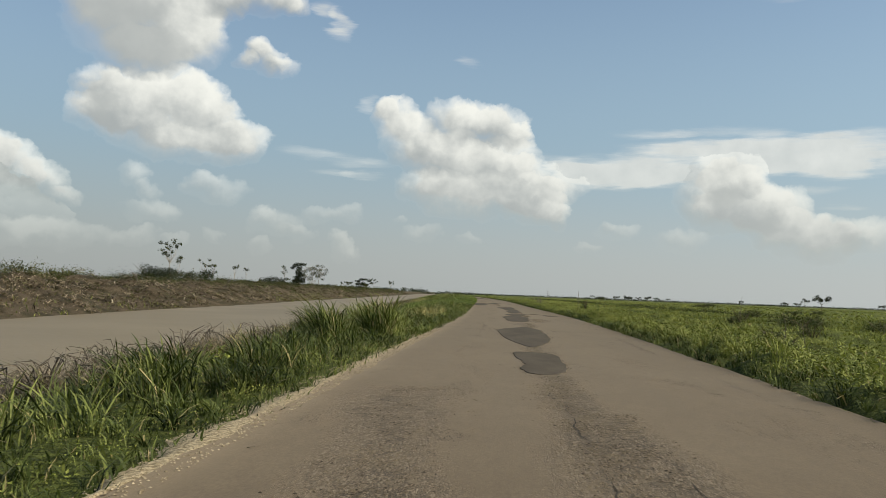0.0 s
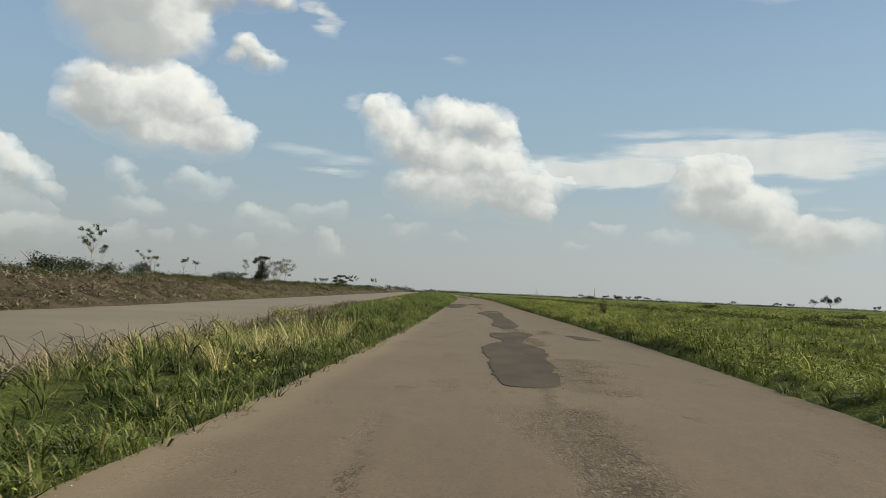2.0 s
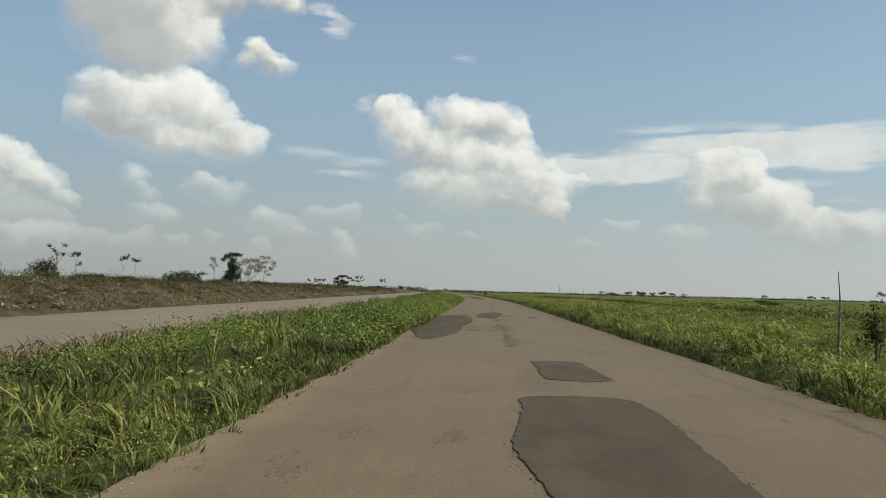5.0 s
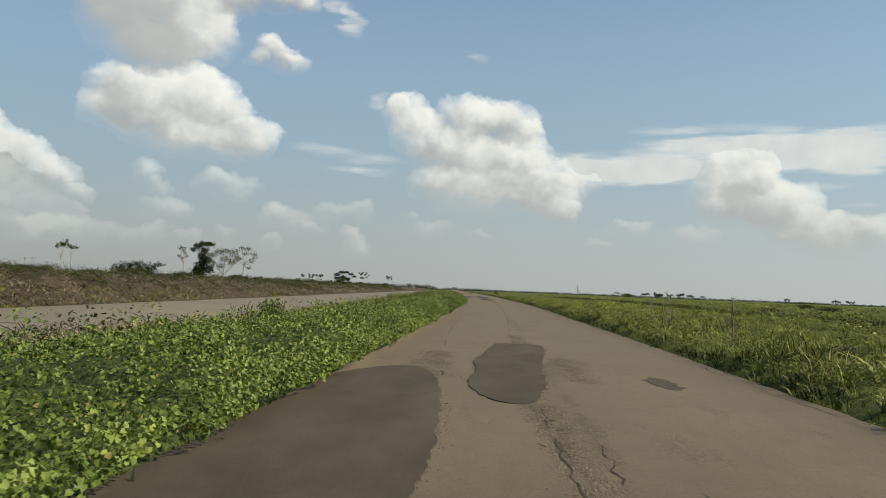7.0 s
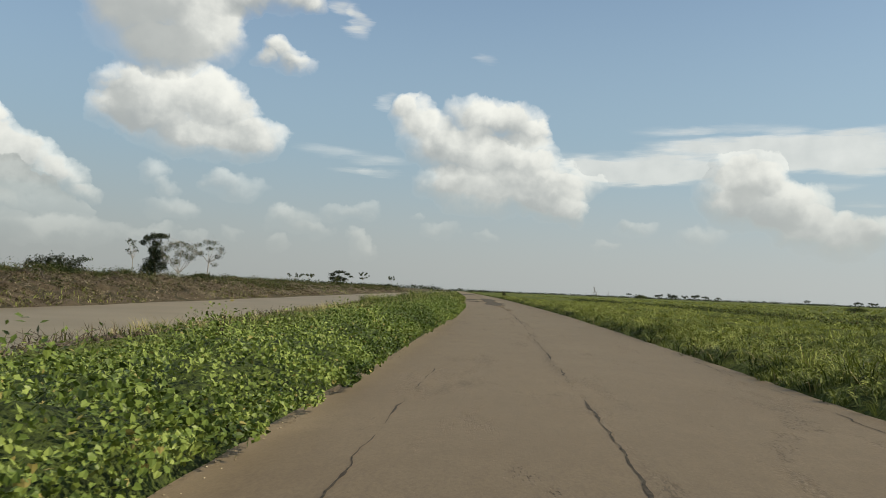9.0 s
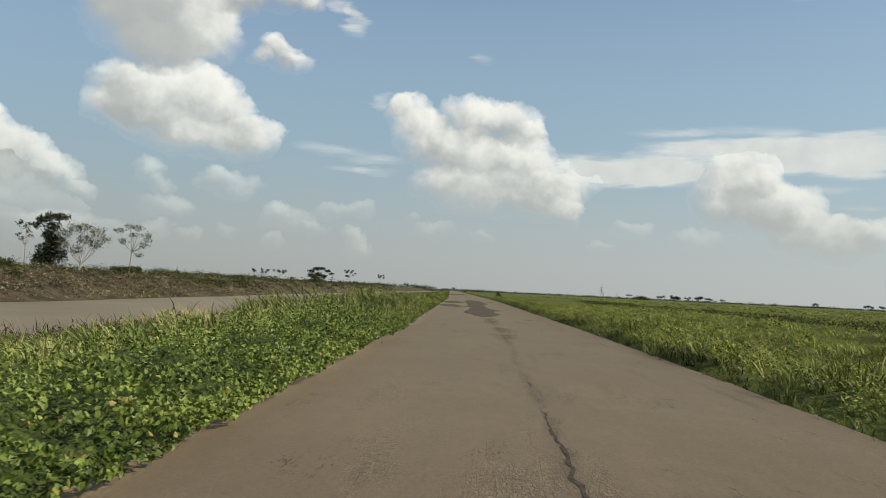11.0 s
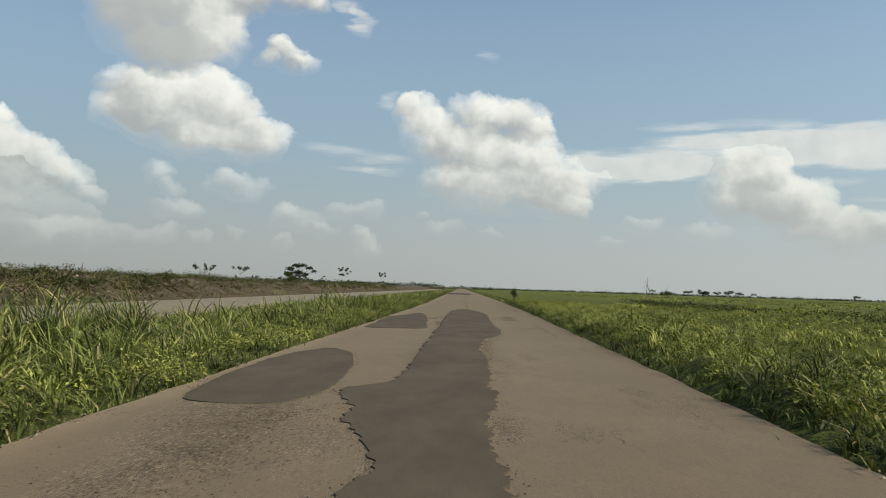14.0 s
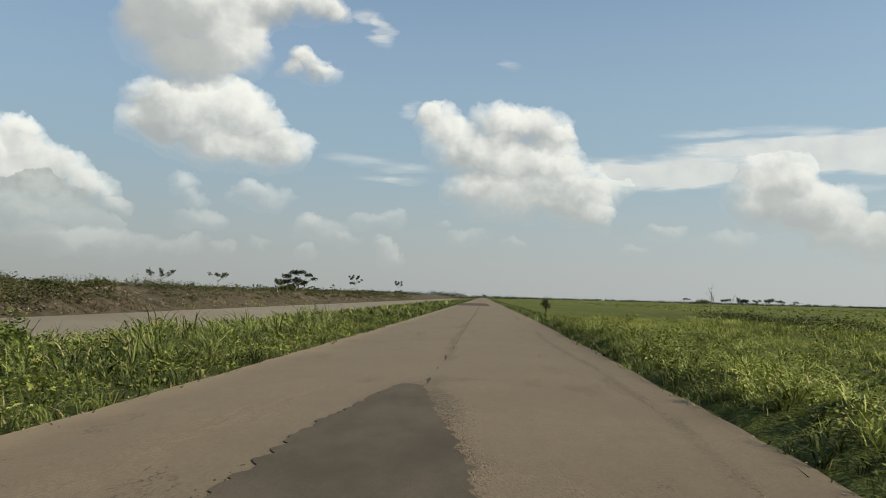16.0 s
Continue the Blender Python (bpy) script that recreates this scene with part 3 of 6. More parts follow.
# ---- mesh helpers ----
def mesh_from(name, verts, faces, mat, smooth_faces=False, parent=None, uv=None):
    """One mesh object from arrays; faces all of one size."""
    verts, faces = np.asarray(verts, np.float32), np.asarray(faces, np.int32)
    me = bpy.data.meshes.new(name)
    me.vertices.add(len(verts))
    me.vertices.foreach_set("co", verts.ravel())
    k = faces.shape[1]
    me.loops.add(faces.size)
    me.loops.foreach_set("vertex_index", faces.ravel())
    me.polygons.add(len(faces))
    me.polygons.foreach_set("loop_start", np.arange(0, faces.size, k, dtype=np.int32))
    if uv is not None:
        layer = me.uv_layers.new(name="metres")
        layer.data.foreach_set("uv", np.asarray(uv, np.float32)[faces.ravel()].ravel())
    me.update(calc_edges=True)
    me.validate()
    me.polygons.foreach_set("use_smooth", np.full(len(faces), bool(smooth_faces)))
    me.materials.append(mat)
    ob = new(name, me)
    ob.parent = parent
    return ob


def part(name, bm, mat, parent=None, label="", smooth_faces=False):
    me = bpy.data.meshes.new(name)
    bm.to_mesh(me)
    bm.free()
    if smooth_faces:
        me.polygons.foreach_set("use_smooth", np.ones(len(me.polygons), bool))
    me.materials.append(mat)
    ob = new(name, me)
    ob.parent = parent
    return tagged(ob, label) if label else ob


def grid_faces(rows, cols):
    i = np.arange(rows - 1)[:, None] * cols + np.arange(cols - 1)[None, :]
    return np.stack([i, i + 1, i + cols + 1, i + cols], -1).reshape(-1, 4)


RNG = np.random.RandomState(11)


def blades(pos, h, w, az, lean, droop, segs=2):
    """Curved tapering blades: arrays of vertices and triangles."""
    n = len(pos)
    d = np.stack([np.cos(az), np.sin(az), np.zeros(n)], 1)
    s = np.stack([-np.sin(az), np.cos(az), np.zeros(n)], 1)
    twist = RNG.uniform(-0.8, 0.8, n)[:, None]
    s = s * np.cos(twist) + d * np.sin(twist)
    vs = []
    for k in range(segs + 1):
        t = k / segs
        c = pos + d * (lean * h * t ** 1.7)[:, None]
        c[:, 2] += h * (t - droop * t ** 2.6)
        if k == segs:
            vs.append(c)
        else:
            half = (w * (0.35 + 0.15 * min(1, 2 * t)) if k else w * 0.38)[:, None]
            vs += [c - s * half, c + s * half]
    verts = np.stack(vs, 1)
    m = verts.shape[1]
    tri = []
    for k in range(segs - 1):
        a = 2 * k
        tri += [(a, a + 1, a + 3), (a, a + 3, a + 2)]
    tri.append((2 * segs - 2, 2 * segs - 1, 2 * segs))
    faces = (np.arange(n)[:, None, None] * m + np.array(tri)[None]).reshape(-1, 3)
    return verts.reshape(-1, 3), faces


def leaves(pos, size, az, tilt, heart=False, sway=0.7):
    """Small leaves that lie along az, tilted from level."""
    n = len(pos)
    d = np.stack([np.cos(az) * np.cos(tilt), np.sin(az) * np.cos(tilt), np.sin(tilt)], 1)
    s = np.stack([-np.sin(az), np.cos(az), np.zeros(n)], 1)
    roll = RNG.uniform(-sway, sway, n)[:, None]
    up = np.cross(d, s)
    s = s * np.cos(roll) + up * np.sin(roll)
    sz = size[:, None]
    if heart:
        prof = [(0, 0, 0), (-0.08, 0.42, 0.06), (0.45, 0.44, 0.05), (1.0, 0, -0.12), (0.45, -0.44, 0.05), (-0.08, -0.42, 0.06)]
        tri = [(0, 2, 1), (0, 3, 2), (0, 4, 3), (0, 5, 4)]
    else:
        prof = [(0, 0, 0), (0.45, 0.28, 0.04), (1.0, 0, -0.06), (0.45, -0.28, 0.04)]
        tri = [(0, 2, 1), (0, 3, 2)]
    nrm = np.cross(d, s)
    verts = np.stack([pos + d * sz * a + s * sz * b + nrm * sz * c for a, b, c in prof], 1)
    faces = (np.arange(n)[:, None, None] * len(prof) + np.array(tri)[None]).reshape(-1, 3)
    return verts.reshape(-1, 3), faces


def joined(pairs):
    vs, fs, at = [], [], 0
    for v, f in pairs:
        vs.append(v)
        fs.append(f + at)
        at += len(v)
    return np.concatenate(vs), np.concatenate(fs)


def tube(points, radii, sides=7):
    """A tapered limb through points: arrays of vertices and quads, the tip closed to nearly nothing."""
    points = [Vector(p) for p in points]
    vs = []
    for i, (p, r) in enumerate(zip(points, radii)):
        t = (points[min(i + 1, len(points) - 1)] - points[max(i - 1, 0)]).normalized()
        a = t.orthogonal().normalized()
        b = t.cross(a)
        for k in range(sides):
            q = 2 * math.pi * k / sides
            vs.append(p + (a * math.cos(q) + b * math.sin(q)) * r)
    fs = []
    for i in range(len(points) - 1):
        for k in range(sides):
            k2 = (k + 1) % sides
            fs.append((i * sides + k, i * sides + k2, (i + 1) * sides + k2, (i + 1) * sides + k))
    return np.array([tuple(v) for v in vs]), np.array(fs)


def area_points(n, y0, y1, lo, hi):
    """n random points with y in a range and x between two curves of y."""
    y = RNG.uniform(y0, y1, n)
    x = lo(y) + RNG.rand(n) * (hi(y) - lo(y))
    return x, y


# ---- ground, water, road ----
def build_ground():
    near = np.concatenate([np.arange(-80, 30, 2.0), np.arange(30, 420, 1.0), np.arange(420, 900, 10.0), np.arange(900, 4600, 150.0)])
    left, right = road_left(near), road_right(near)
    cols = []
    for a in (-4500, -2500, -1200, -600, -300, -180, -120, -95):
        cols.append(np.full(len(near), float(a)))
    for a in np.arange(-85, -33, 0.9):
        cols.append(np.full(len(near), a))
    for a in (-32.5, -31, -28, -20, -15, -14):
        cols.append(np.full(len(near), float(a)))
    for f in np.linspace(0, 1, 17):
        cols.append(-13.3 + f * (left + 0.25 + 13.3))
    for f in (0.2, 0.5, 0.8):
        cols.append(left + f * (right - left))
    for d in (-0.25, 0.5, 1.0, 1.7, 2.5, 3.5, 4.5, 6, 8, 10, 13, 16, 20, 25, 30, 36, 43, 52, 64, 80, 110, 150, 220, 350, 600, 1200, 2500, 4500):
        cols.append(right + d)
    x = np.stack(cols, 1)
    y = np.repeat(near[:, None], x.shape[1], 1)
    verts = np.stack([x, y, terrain(x, y)], -1).reshape(-1, 3)
    ob = mesh_from("ground", verts, grid_faces(*x.shape), M_GROUND, True)
    return tagged(ob, "flat green land with a brown spoil bank along the canal", "ground", kind="structure")


def build_water():
    ys = np.concatenate([np.arange(-80, 400, 20.0), np.arange(400, 3000, 200.0)])
    x = np.stack([np.full(len(ys), a) for a in (-37.0, -30.0, -22.0, -15.0, -9.5)], 1)
    y = np.repeat(ys[:, None], 5, 1)
    ob = mesh_from("water", np.stack([x, y, np.full(x.shape, WATER)], -1).reshape(-1, 3), grid_faces(*x.shape), M_WATER, True)
    return tagged(ob, "still muddy brown canal water beside the road", "water", kind="structure")


def road_height(x, y):
    u = np.abs(x - (road_left(y) + road_right(y)) / 2) / 3.7
    return -0.035 * u * u + 0.006 * (fbm(x, y, 0.3, 9) - 0.5)


# stretches where the surface has ravelled: y from, to, x at the near end, x at the far end, half width
RAVELLED = [(4.0, 15.2, 1.25, 1.95, 0.42), (4.0, 10.5, 1.75, 2.2, 0.25), (4.0, 13.0, -0.6, -0.2, 0.55), (20.4, 23.6, 2.35, 2.5, 0.3), (37.5, 43.5, 3.9, 4.4, 0.3), (45.0, 52.0, 5.2, 5.9, 0.55), (56.4, 60.5, 5.65, 5.9, 0.3), (61.8, 67.4, 5.8, 5.9, 0.5), (63.0, 66.8, 6.6, 7.1, 0.4)]
RAVELLED += [(105.5, 112.0, 6.95, 7.3, 0.2), (114.0, 120.5, 7.2, 7.6, 0.45), (114.0, 119.0, 6.35, 6.5, 0.25), (123.0, 128.5, 7.72, 7.9, 0.2), (131.0, 137.0, 6.3, 6.4, 0.5), (131.0, 136.0, 8.9, 9.0, 0.3), (138.0, 145.0, 8.5, 8.7, 0.2), (217.0, 225.0, 11.85, 11.9, 0.28), (228.0, 237.0, 11.85, 11.95, 0.3)]
RAVELLED += [(259.5, 266.0, 10.2, 10.2, 0.8), (252.0, 258.0, 11.1, 11.3, 0.2), (263.5, 265.2, 12.85, 12.85, 0.15), (272.0, 280.0, 12.85, 13.0, 0.15), (282.5, 291.0, 11.45, 11.4, 0.15), (294.0, 300.5, 14.4, 14.6, 0.4), (293.5, 297.5, 11.1, 11.2, 0.3), (303.5, 310.5, 13.1, 12.8, 0.3)]


def worn_at(x, y):
    """How far the surface has ravelled, from 0 to 1."""
    w = np.zeros(x.shape)
    for y0, y1, xa, xb, half in RAVELLED:
        t = np.clip((y - y0) / (y1 - y0), 0, 1)
        along = np.clip((y - y0) / 0.8 + 0.5, 0, 1) * np.clip((y1 - y) / 0.8 + 0.5, 0, 1)
        w = np.maximum(w, along * np.exp(-0.5 * ((x - xa - (xb - xa) * t) / (half * 0.7 + 0.08)) ** 2))
    return w


def build_road():
    ys = np.concatenate([np.arange(-75, 400, 0.5), np.arange(400, 700, 4.0), np.arange(700, 1480, 40.0)])
    l = road_left(ys) - 0.05 + 0.14 * (fbm(ys * 0, ys, 1.1, 12) - 0.5) + 0.12 * (fbm(ys * 0, ys, 0.21, 13) - 0.5)
    r = road_right(ys) + 0.14 * (fbm(ys * 0, ys, 1.2, 14) - 0.5) + 0.12 * (fbm(ys * 0, ys, 0.19, 15) - 0.5)
    fr = np.concatenate([[0, 0, 0.012], np.linspace(0.04, 0.96, 42), [0.988, 1, 1]])
    x = l[:, None] + fr[None] * (r - l)[:, None]
    y = np.repeat(ys[:, None], len(fr), 1)
    z = road_height(x, y)
    z[:, [1, -2]] -= 0.012
    z[:, [0, -1]] -= 0.16
    mid = (road_left(ys) + road_right(ys)) / 2
    uv = np.stack([x - mid[:, None], y], -1).reshape(-1, 2)
    ob = mesh_from("road", np.stack([x, y, z], -1).reshape(-1, 3), grid_faces(*x.shape), M_ROAD, False, uv=uv)
    worn = ob.data.attributes.new("worn", "FLOAT", "POINT")
    worn.data.foreach_set("value", worn_at(x, y).astype(np.float32).ravel())
    return tagged(ob, "long worn dusty asphalt road with cracks and repairs", "road", kind="structure")


def build_patch(left, right, mat=None, name="asphalt_patch", seed=0, ragged=0.05, thick=0.012):
    """A repair: its left and right outlines as (y, x) from the near end to the far end, with a ragged rim a few millimetres proud."""
    left, right = np.array(sorted(left), float), np.array(sorted(right), float)
    y0, y1 = min(left[0, 0], right[0, 0]) - 0.12, max(left[-1, 0], right[-1, 0]) + 0.15
    ys = np.arange(y0, y1, 0.05)
    k = np.exp(-0.5 * (np.arange(-7, 8) / 3.0) ** 2)
    k /= k.sum()
    l, r = (np.convolve(np.pad(np.interp(ys, a[:, 0], a[:, 1]), 7, "edge"), k, "valid") for a in (left, right))
    end = np.clip(np.minimum((ys - y0) / 0.35, (y1 - ys) / 0.5), 0.0, 1)
    end = np.sqrt(np.clip(1 - (1 - end) ** 2, 0.0004, 1))
    mid, half = (l + r) / 2, (r - l) / 2
    jl, jr = (ragged * (1.6 * (fbm(ys, ys * 0, 0.7, seed + q) - 0.5) + 2.6 * (fbm(ys, ys * 0, 2.6, seed + q + 1) - 0.5) * vnoise(ys, ys * 0, 0.5, seed + q + 4)
              + 0.9 * (vnoise(ys, ys * 0, 9.0, seed + q + 2) - 0.5)) for q in (20, 30))
    fr = np.array([-1, -1, -0.6, -0.2, 0.2, 0.6, 1, 1])
    x = mid[:, None] + fr[None] * (half * end)[:, None] + (jl * end)[:, None] * np.clip(-fr, 0, 1) + (jr * end)[:, None] * np.clip(fr, 0, 1)
    x[:, 0] -= 0.010
    x[:, -1] += 0.010
    y = np.repeat(ys[:, None], len(fr), 1) + 0.1 * (vnoise(x, ys[:, None], 2.0, seed + 7) - 0.5)
    z = road_height(x, y) + thick
    z[:, [0, -1]] -= thick + 0.012
    z[[0, -1], :] -= thick * 0.8
    ob = mesh_from(name, np.stack([x, y, z], -1).reshape(-1, 3), grid_faces(*x.shape), mat or M_PATCH, False, parent=ROAD)
    EDGES.append(np.concatenate([np.stack([x[:, 1], y[:, 1]], 1), np.stack([x[:, -2], y[:, -2]], 1), np.stack([x[0], y[0]], 1), np.stack([x[-1], y[-1]], 1)]))
    return ob


EDGES = []
GROUND, WATERS, ROAD = build_ground(), build_water(), build_road()
# repairs, from the start of the road on: the left and the right outline, (y, x) where each one turns
build_patch([(15.4, 1.62), (15.7, 1.56), (16.1, 1.55), (16.7, 1.58), (17.3, 1.71), (17.8, 1.72), (19.0, 1.71), (19.9, 1.71), (20.8, 1.76)],
            [(15.5, 2.17), (15.8, 2.28), (16.3, 2.40), (17.2, 2.51), (18.4, 2.63), (19.9, 2.75), (20.8, 2.72), (21.2, 2.42)], seed=0)
build_patch([(23.6, 2.45), (23.9, 2.38), (24.6, 2.30), (25.6, 2.20), (27.2, 2.10), (28.8, 2.11), (31.0, 2.12), (33.0, 2.17), (34.6, 2.32), (35.8, 2.66), (37.0, 3.2), (38.0, 3.5)],
            [(23.8, 2.66), (24.3, 2.8), (25.0, 3.0), (25.9, 3.22), (26.8, 3.36), (28.8, 3.66), (29.7, 3.72), (31.3, 3.84), (33.8, 3.92), (34.8, 4.08), (36.3, 4.0), (37.8, 3.8)], seed=3)
build_patch([(45.8, 3.7), (48.0, 3.65), (49.3, 3.73), (50.6, 3.83), (52.2, 3.8), (53.4, 3.79), (55.5, 3.95), (56.2, 4.15), (57.0, 4.4), (57.7, 4.7), (58.5, 4.75), (60.1, 4.63), (61.1, 4.6), (62.3, 4.63), (63.2, 4.75), (63.7, 5.1)],
            [(45.8, 4.5), (47.8, 4.82), (49.0, 4.91), (50.3, 5.1), (51.1, 5.02), (53.3, 5.39), (54.8, 5.5), (56.2, 5.45), (57.3, 5.25), (58.2, 5.29), (59.1, 5.45), (60.7, 5.82), (61.4, 5.9), (63.0, 6.2), (63.7, 6.1)], seed=6, ragged=0.08)
build_patch([(67.2, 5.6), (67.5, 5.54), (68.3, 5.46), (69.6, 5.38), (71.3, 5.37), (72.6, 5.47), (74.9, 5.73), (78.6, 6.02), (82.4, 6.09), (86.5, 6.1), (91.5, 5.88), (94.5, 6.23)],
            [(67.3, 5.75), (67.9, 6.0), (68.9, 6.2), (70.1, 6.42), (71.5, 6.58), (73.4, 6.66), (76.6, 6.82), (81.5, 7.03), (85.9, 7.16), (93.6, 7.8), (95.2, 7.75)], seed=9)
build_patch([(97.5, 6.9), (101.0, 7.0)], [(97.8, 8.0), (101.2, 8.0)], seed=11)
build_patch([(61.0, 7.5), (62.3, 7.5), (63.6, 7.47)], [(61.0, 8.3), (61.4, 8.36), (62.2, 8.13), (62.9, 8.03), (63.6, 7.75)], seed=12)
build_patch([(108.4, 4.63), (109.1, 4.6), (109.7, 4.42), (111.2, 4.33), (113.1, 4.15), (115.2, 4.05), (119.2, 4.17), (124.8, 4.47), (131.5, 4.9), (133.0, 5.6)],
            [(108.4, 4.7), (108.7, 4.9), (109.1, 5.1), (109.6, 5.22), (110.3, 5.3), (111.3, 5.45), (112.5, 5.7), (114.4, 5.86), (117.7, 5.97), (120.0, 6.28), (122.1, 6.45), (125.6, 6.65), (129.5, 6.65), (131.5, 6.5), (132.9, 6.3)], seed=15)
build_patch([(128.5, 7.42), (128.9, 7.25), (129.8, 7.08), (130.9, 7.01), (132.7, 7.22), (133.4, 7.22), (134.2, 7.19), (135.3, 7.28), (136.4, 7.46), (138.2, 7.68), (140.0, 7.88)],
            [(128.5, 7.84), (129.1, 8.0), (130.9, 8.24), (132.7, 8.34), (133.7, 8.47), (134.9, 8.62), (136.5, 8.82), (138.3, 9.03), (140.4, 9.1)], seed=18)
LONG_LEFT = [(238.2, 11.55), (238.6, 11.45), (239.7, 11.3), (241.0, 11.25), (241.8, 11.17), (243.0, 11.08), (243.7, 10.85), (245.0, 10.79), (247.4, 10.81), (250.3, 10.9), (251.8, 11.03), (253.0, 11.22), (255.0, 11.36), (257.6, 11.3), (259.5, 11.4)]
LONG_LEFT += [(261.6, 11.6), (262.4, 11.74), (263.1, 11.6), (264.0, 11.38), (264.7, 11.19), (265.5, 11.2), (266.3, 10.95), (266.8, 10.78), (267.5, 10.8), (268.1, 11.3), (269.1, 11.43), (271.9, 11.48), (272.6, 11.45), (276.7, 11.48), (280.8, 11.49)]
LONG_LEFT += [(284.0, 11.5), (286.5, 11.55), (289.1, 11.52), (292.0, 11.5), (296.2, 11.48), (300.0, 11.55), (303.8, 11.58), (307.3, 11.66), (309.5, 11.85), (311.5, 12.1)]
LONG_RIGHT = [(238.1, 11.7), (238.4, 12.05), (239.9, 12.27), (240.5, 12.42), (242.2, 12.63), (244.1, 12.84), (245.6, 12.88), (246.9, 12.68), (249.7, 12.8), (251.3, 12.8), (252.4, 13.0), (253.0, 13.35), (254.2, 13.42), (255.7, 13.3), (256.8, 13.2)]
LONG_RIGHT += [(258.2, 13.03), (260.4, 12.78), (263.6, 12.68), (265.2, 12.7), (265.7, 12.81), (267.2, 12.88), (267.8, 12.77), (271.3, 12.88), (273.5, 12.83), (275.0, 12.75), (277.0, 12.78), (279.6, 12.95), (281.0, 13.3), (282.6, 13.55), (284.9, 13.65)]
LONG_RIGHT += [(287.3, 13.55), (290.4, 13.5), (294.7, 13.48), (300.8, 13.58), (303.5, 13.5), (305.5, 13.3), (308.1, 12.9), (310.5, 12.6), (311.5, 12.4)]
build_patch(LONG_LEFT, LONG_RIGHT, seed=21, ragged=0.09)
build_patch([(265.8, 9.1), (266.7, 8.93), (268.8, 8.79), (271.4, 8.8), (273.3, 8.97), (274.3, 9.3)],
            [(266.1, 10.4), (266.6, 10.56), (267.5, 10.62), (269.0, 10.58), (270.9, 10.48), (273.4, 10.1), (274.5, 9.65)], seed=24, ragged=0.03)
build_patch([(284.3, 9.2), (285.1, 9.0), (286.6, 9.1), (289.0, 9.0), (292.3, 8.95), (295.0, 8.9), (296.9, 9.2), (298.2, 9.6), (301.3, 9.75)],
            [(284.3, 10.95), (284.9, 11.1), (287.0, 11.0), (289.6, 10.92), (292.9, 10.77), (296.6, 10.57), (299.5, 10.3), (301.0, 10.1)], seed=27, ragged=0.09)
build_patch([(431.0, 8.0), (470.0, 7.6)], [(436.0, 13.6), (476.0, 13.2)], seed=30, ragged=0.2)
# potholes as flat sheets, depth given by dark colour; the second is a brown repair
for i, (x, y, w, d) in enumerate(((13.95, 236.4, 0.20, 0.22), (10.25, 131.7, 0.26, 0.8), (7.0, 21.5, 0.12, 0.4))):
    build_patch([(y - d, x - w * 0.6), (y, x - w), (y + d, x - w * 0.5)], [(y - d, x + w * 0.5), (y, x + w), (y + d, x + w * 0.7)], M_PATCH if i == 1 else M_HOLE, "pothole", seed=40 + i, ragged=0.12, thick=0.006)


def build_crack(points, width=0.03, seed=0, stray=0.07):
    """A dark open crack that wanders along points (y, x), pinching shut here and there."""
    pts = np.array(sorted(points), float)
    ys = np.arange(pts[0, 0], pts[-1, 0], 0.06)
    x = np.interp(ys, pts[:, 0], pts[:, 1]) + stray * (2.0 * (fbm(ys, ys * 0, 0.8, seed) - 0.5) + 1.4 * (fbm(ys, ys * 0, 3.2, seed + 2) - 0.5))
    w = 0.75 * width * np.clip(5.0 * fbm(ys, ys * 0, 0.9, seed + 5) - 2.1, 0.02, 1.3) * (0.3 + 1.2 * vnoise(ys, ys * 0, 6.0, seed + 8))
    w[[0, -1]] = 0.002
    fr = np.array([-0.5, 0.0, 0.5])
    xx = x[:, None] + fr[None] * w[:, None]
    yy = np.repeat(ys[:, None], 3, 1)
    zz = road_height(xx, yy) + 0.0045
    return mesh_from("crack", np.stack([xx, yy, zz], -1).reshape(-1, 3), grid_faces(*xx.shape), M_GAP, False, parent=ROAD)


build_crack([(13.3, 1.79), (11.1, 1.63), (9.4, 1.49), (8.2, 1.44), (7.2, 1.35), (4.0, 1.2)], 0.035, 1)
build_crack([(10.0, 2.3), (8.7, 2.21), (8.1, 2.16), (7.3, 2.02), (4.0, 1.75)], 0.022, 2)
build_crack([(45.5, 5.1), (47.5, 5.35), (51.0, 5.7)], 0.018, 3, 0.2)
build_crack([(55.4, 6.35), (56.3, 5.95), (57.3, 5.75), (58.6, 5.6)], 0.05, 4, 0.04)
build_crack([(63.0, 5.9), (65.0, 6.1), (67.0, 6.35)], 0.02, 5)
build_crack([(106.0, 6.95), (107.7, 7.05), (110.1, 7.18), (112.7, 7.40), (115.9, 7.50), (120.0, 7.56), (123.5, 7.72), (128.5, 7.92)], 0.045, 6)
build_crack([(115.0, 8.05), (117.2, 8.30), (119.0, 8.48), (123.9, 8.6)], 0.022, 7, 0.12)
build_crack([(114.5, 6.18), (116.7, 6.25), (118.2, 6.2), (119.5, 6.35)], 0.035, 8)
build_crack([(124.0, 8.1), (124.5, 8.15), (126.0, 8.23)], 0.025, 9, 0.1)
build_crack([(131.5, 6.62), (134.7, 6.65), (137.5, 6.58), (142.9, 6.61), (150.9, 6.79), (160.0, 7.2), (168.0, 7.6)], 0.03, 10, 0.05)
build_crack([(140.3, 8.38), (143.9, 8.58), (152.4, 9.03), (158.0, 9.4), (162.0, 9.63), (166.2, 9.81), (174.1, 10.12), (190.0, 10.8), (205.0, 11.3)], 0.04, 11)
build_crack([(215.0, 11.65), (219.4, 11.68), (222.1, 11.73), (225.7, 11.76), (232.0, 11.9), (234.7, 11.85), (238.2, 11.9)], 0.035, 12, 0.05)
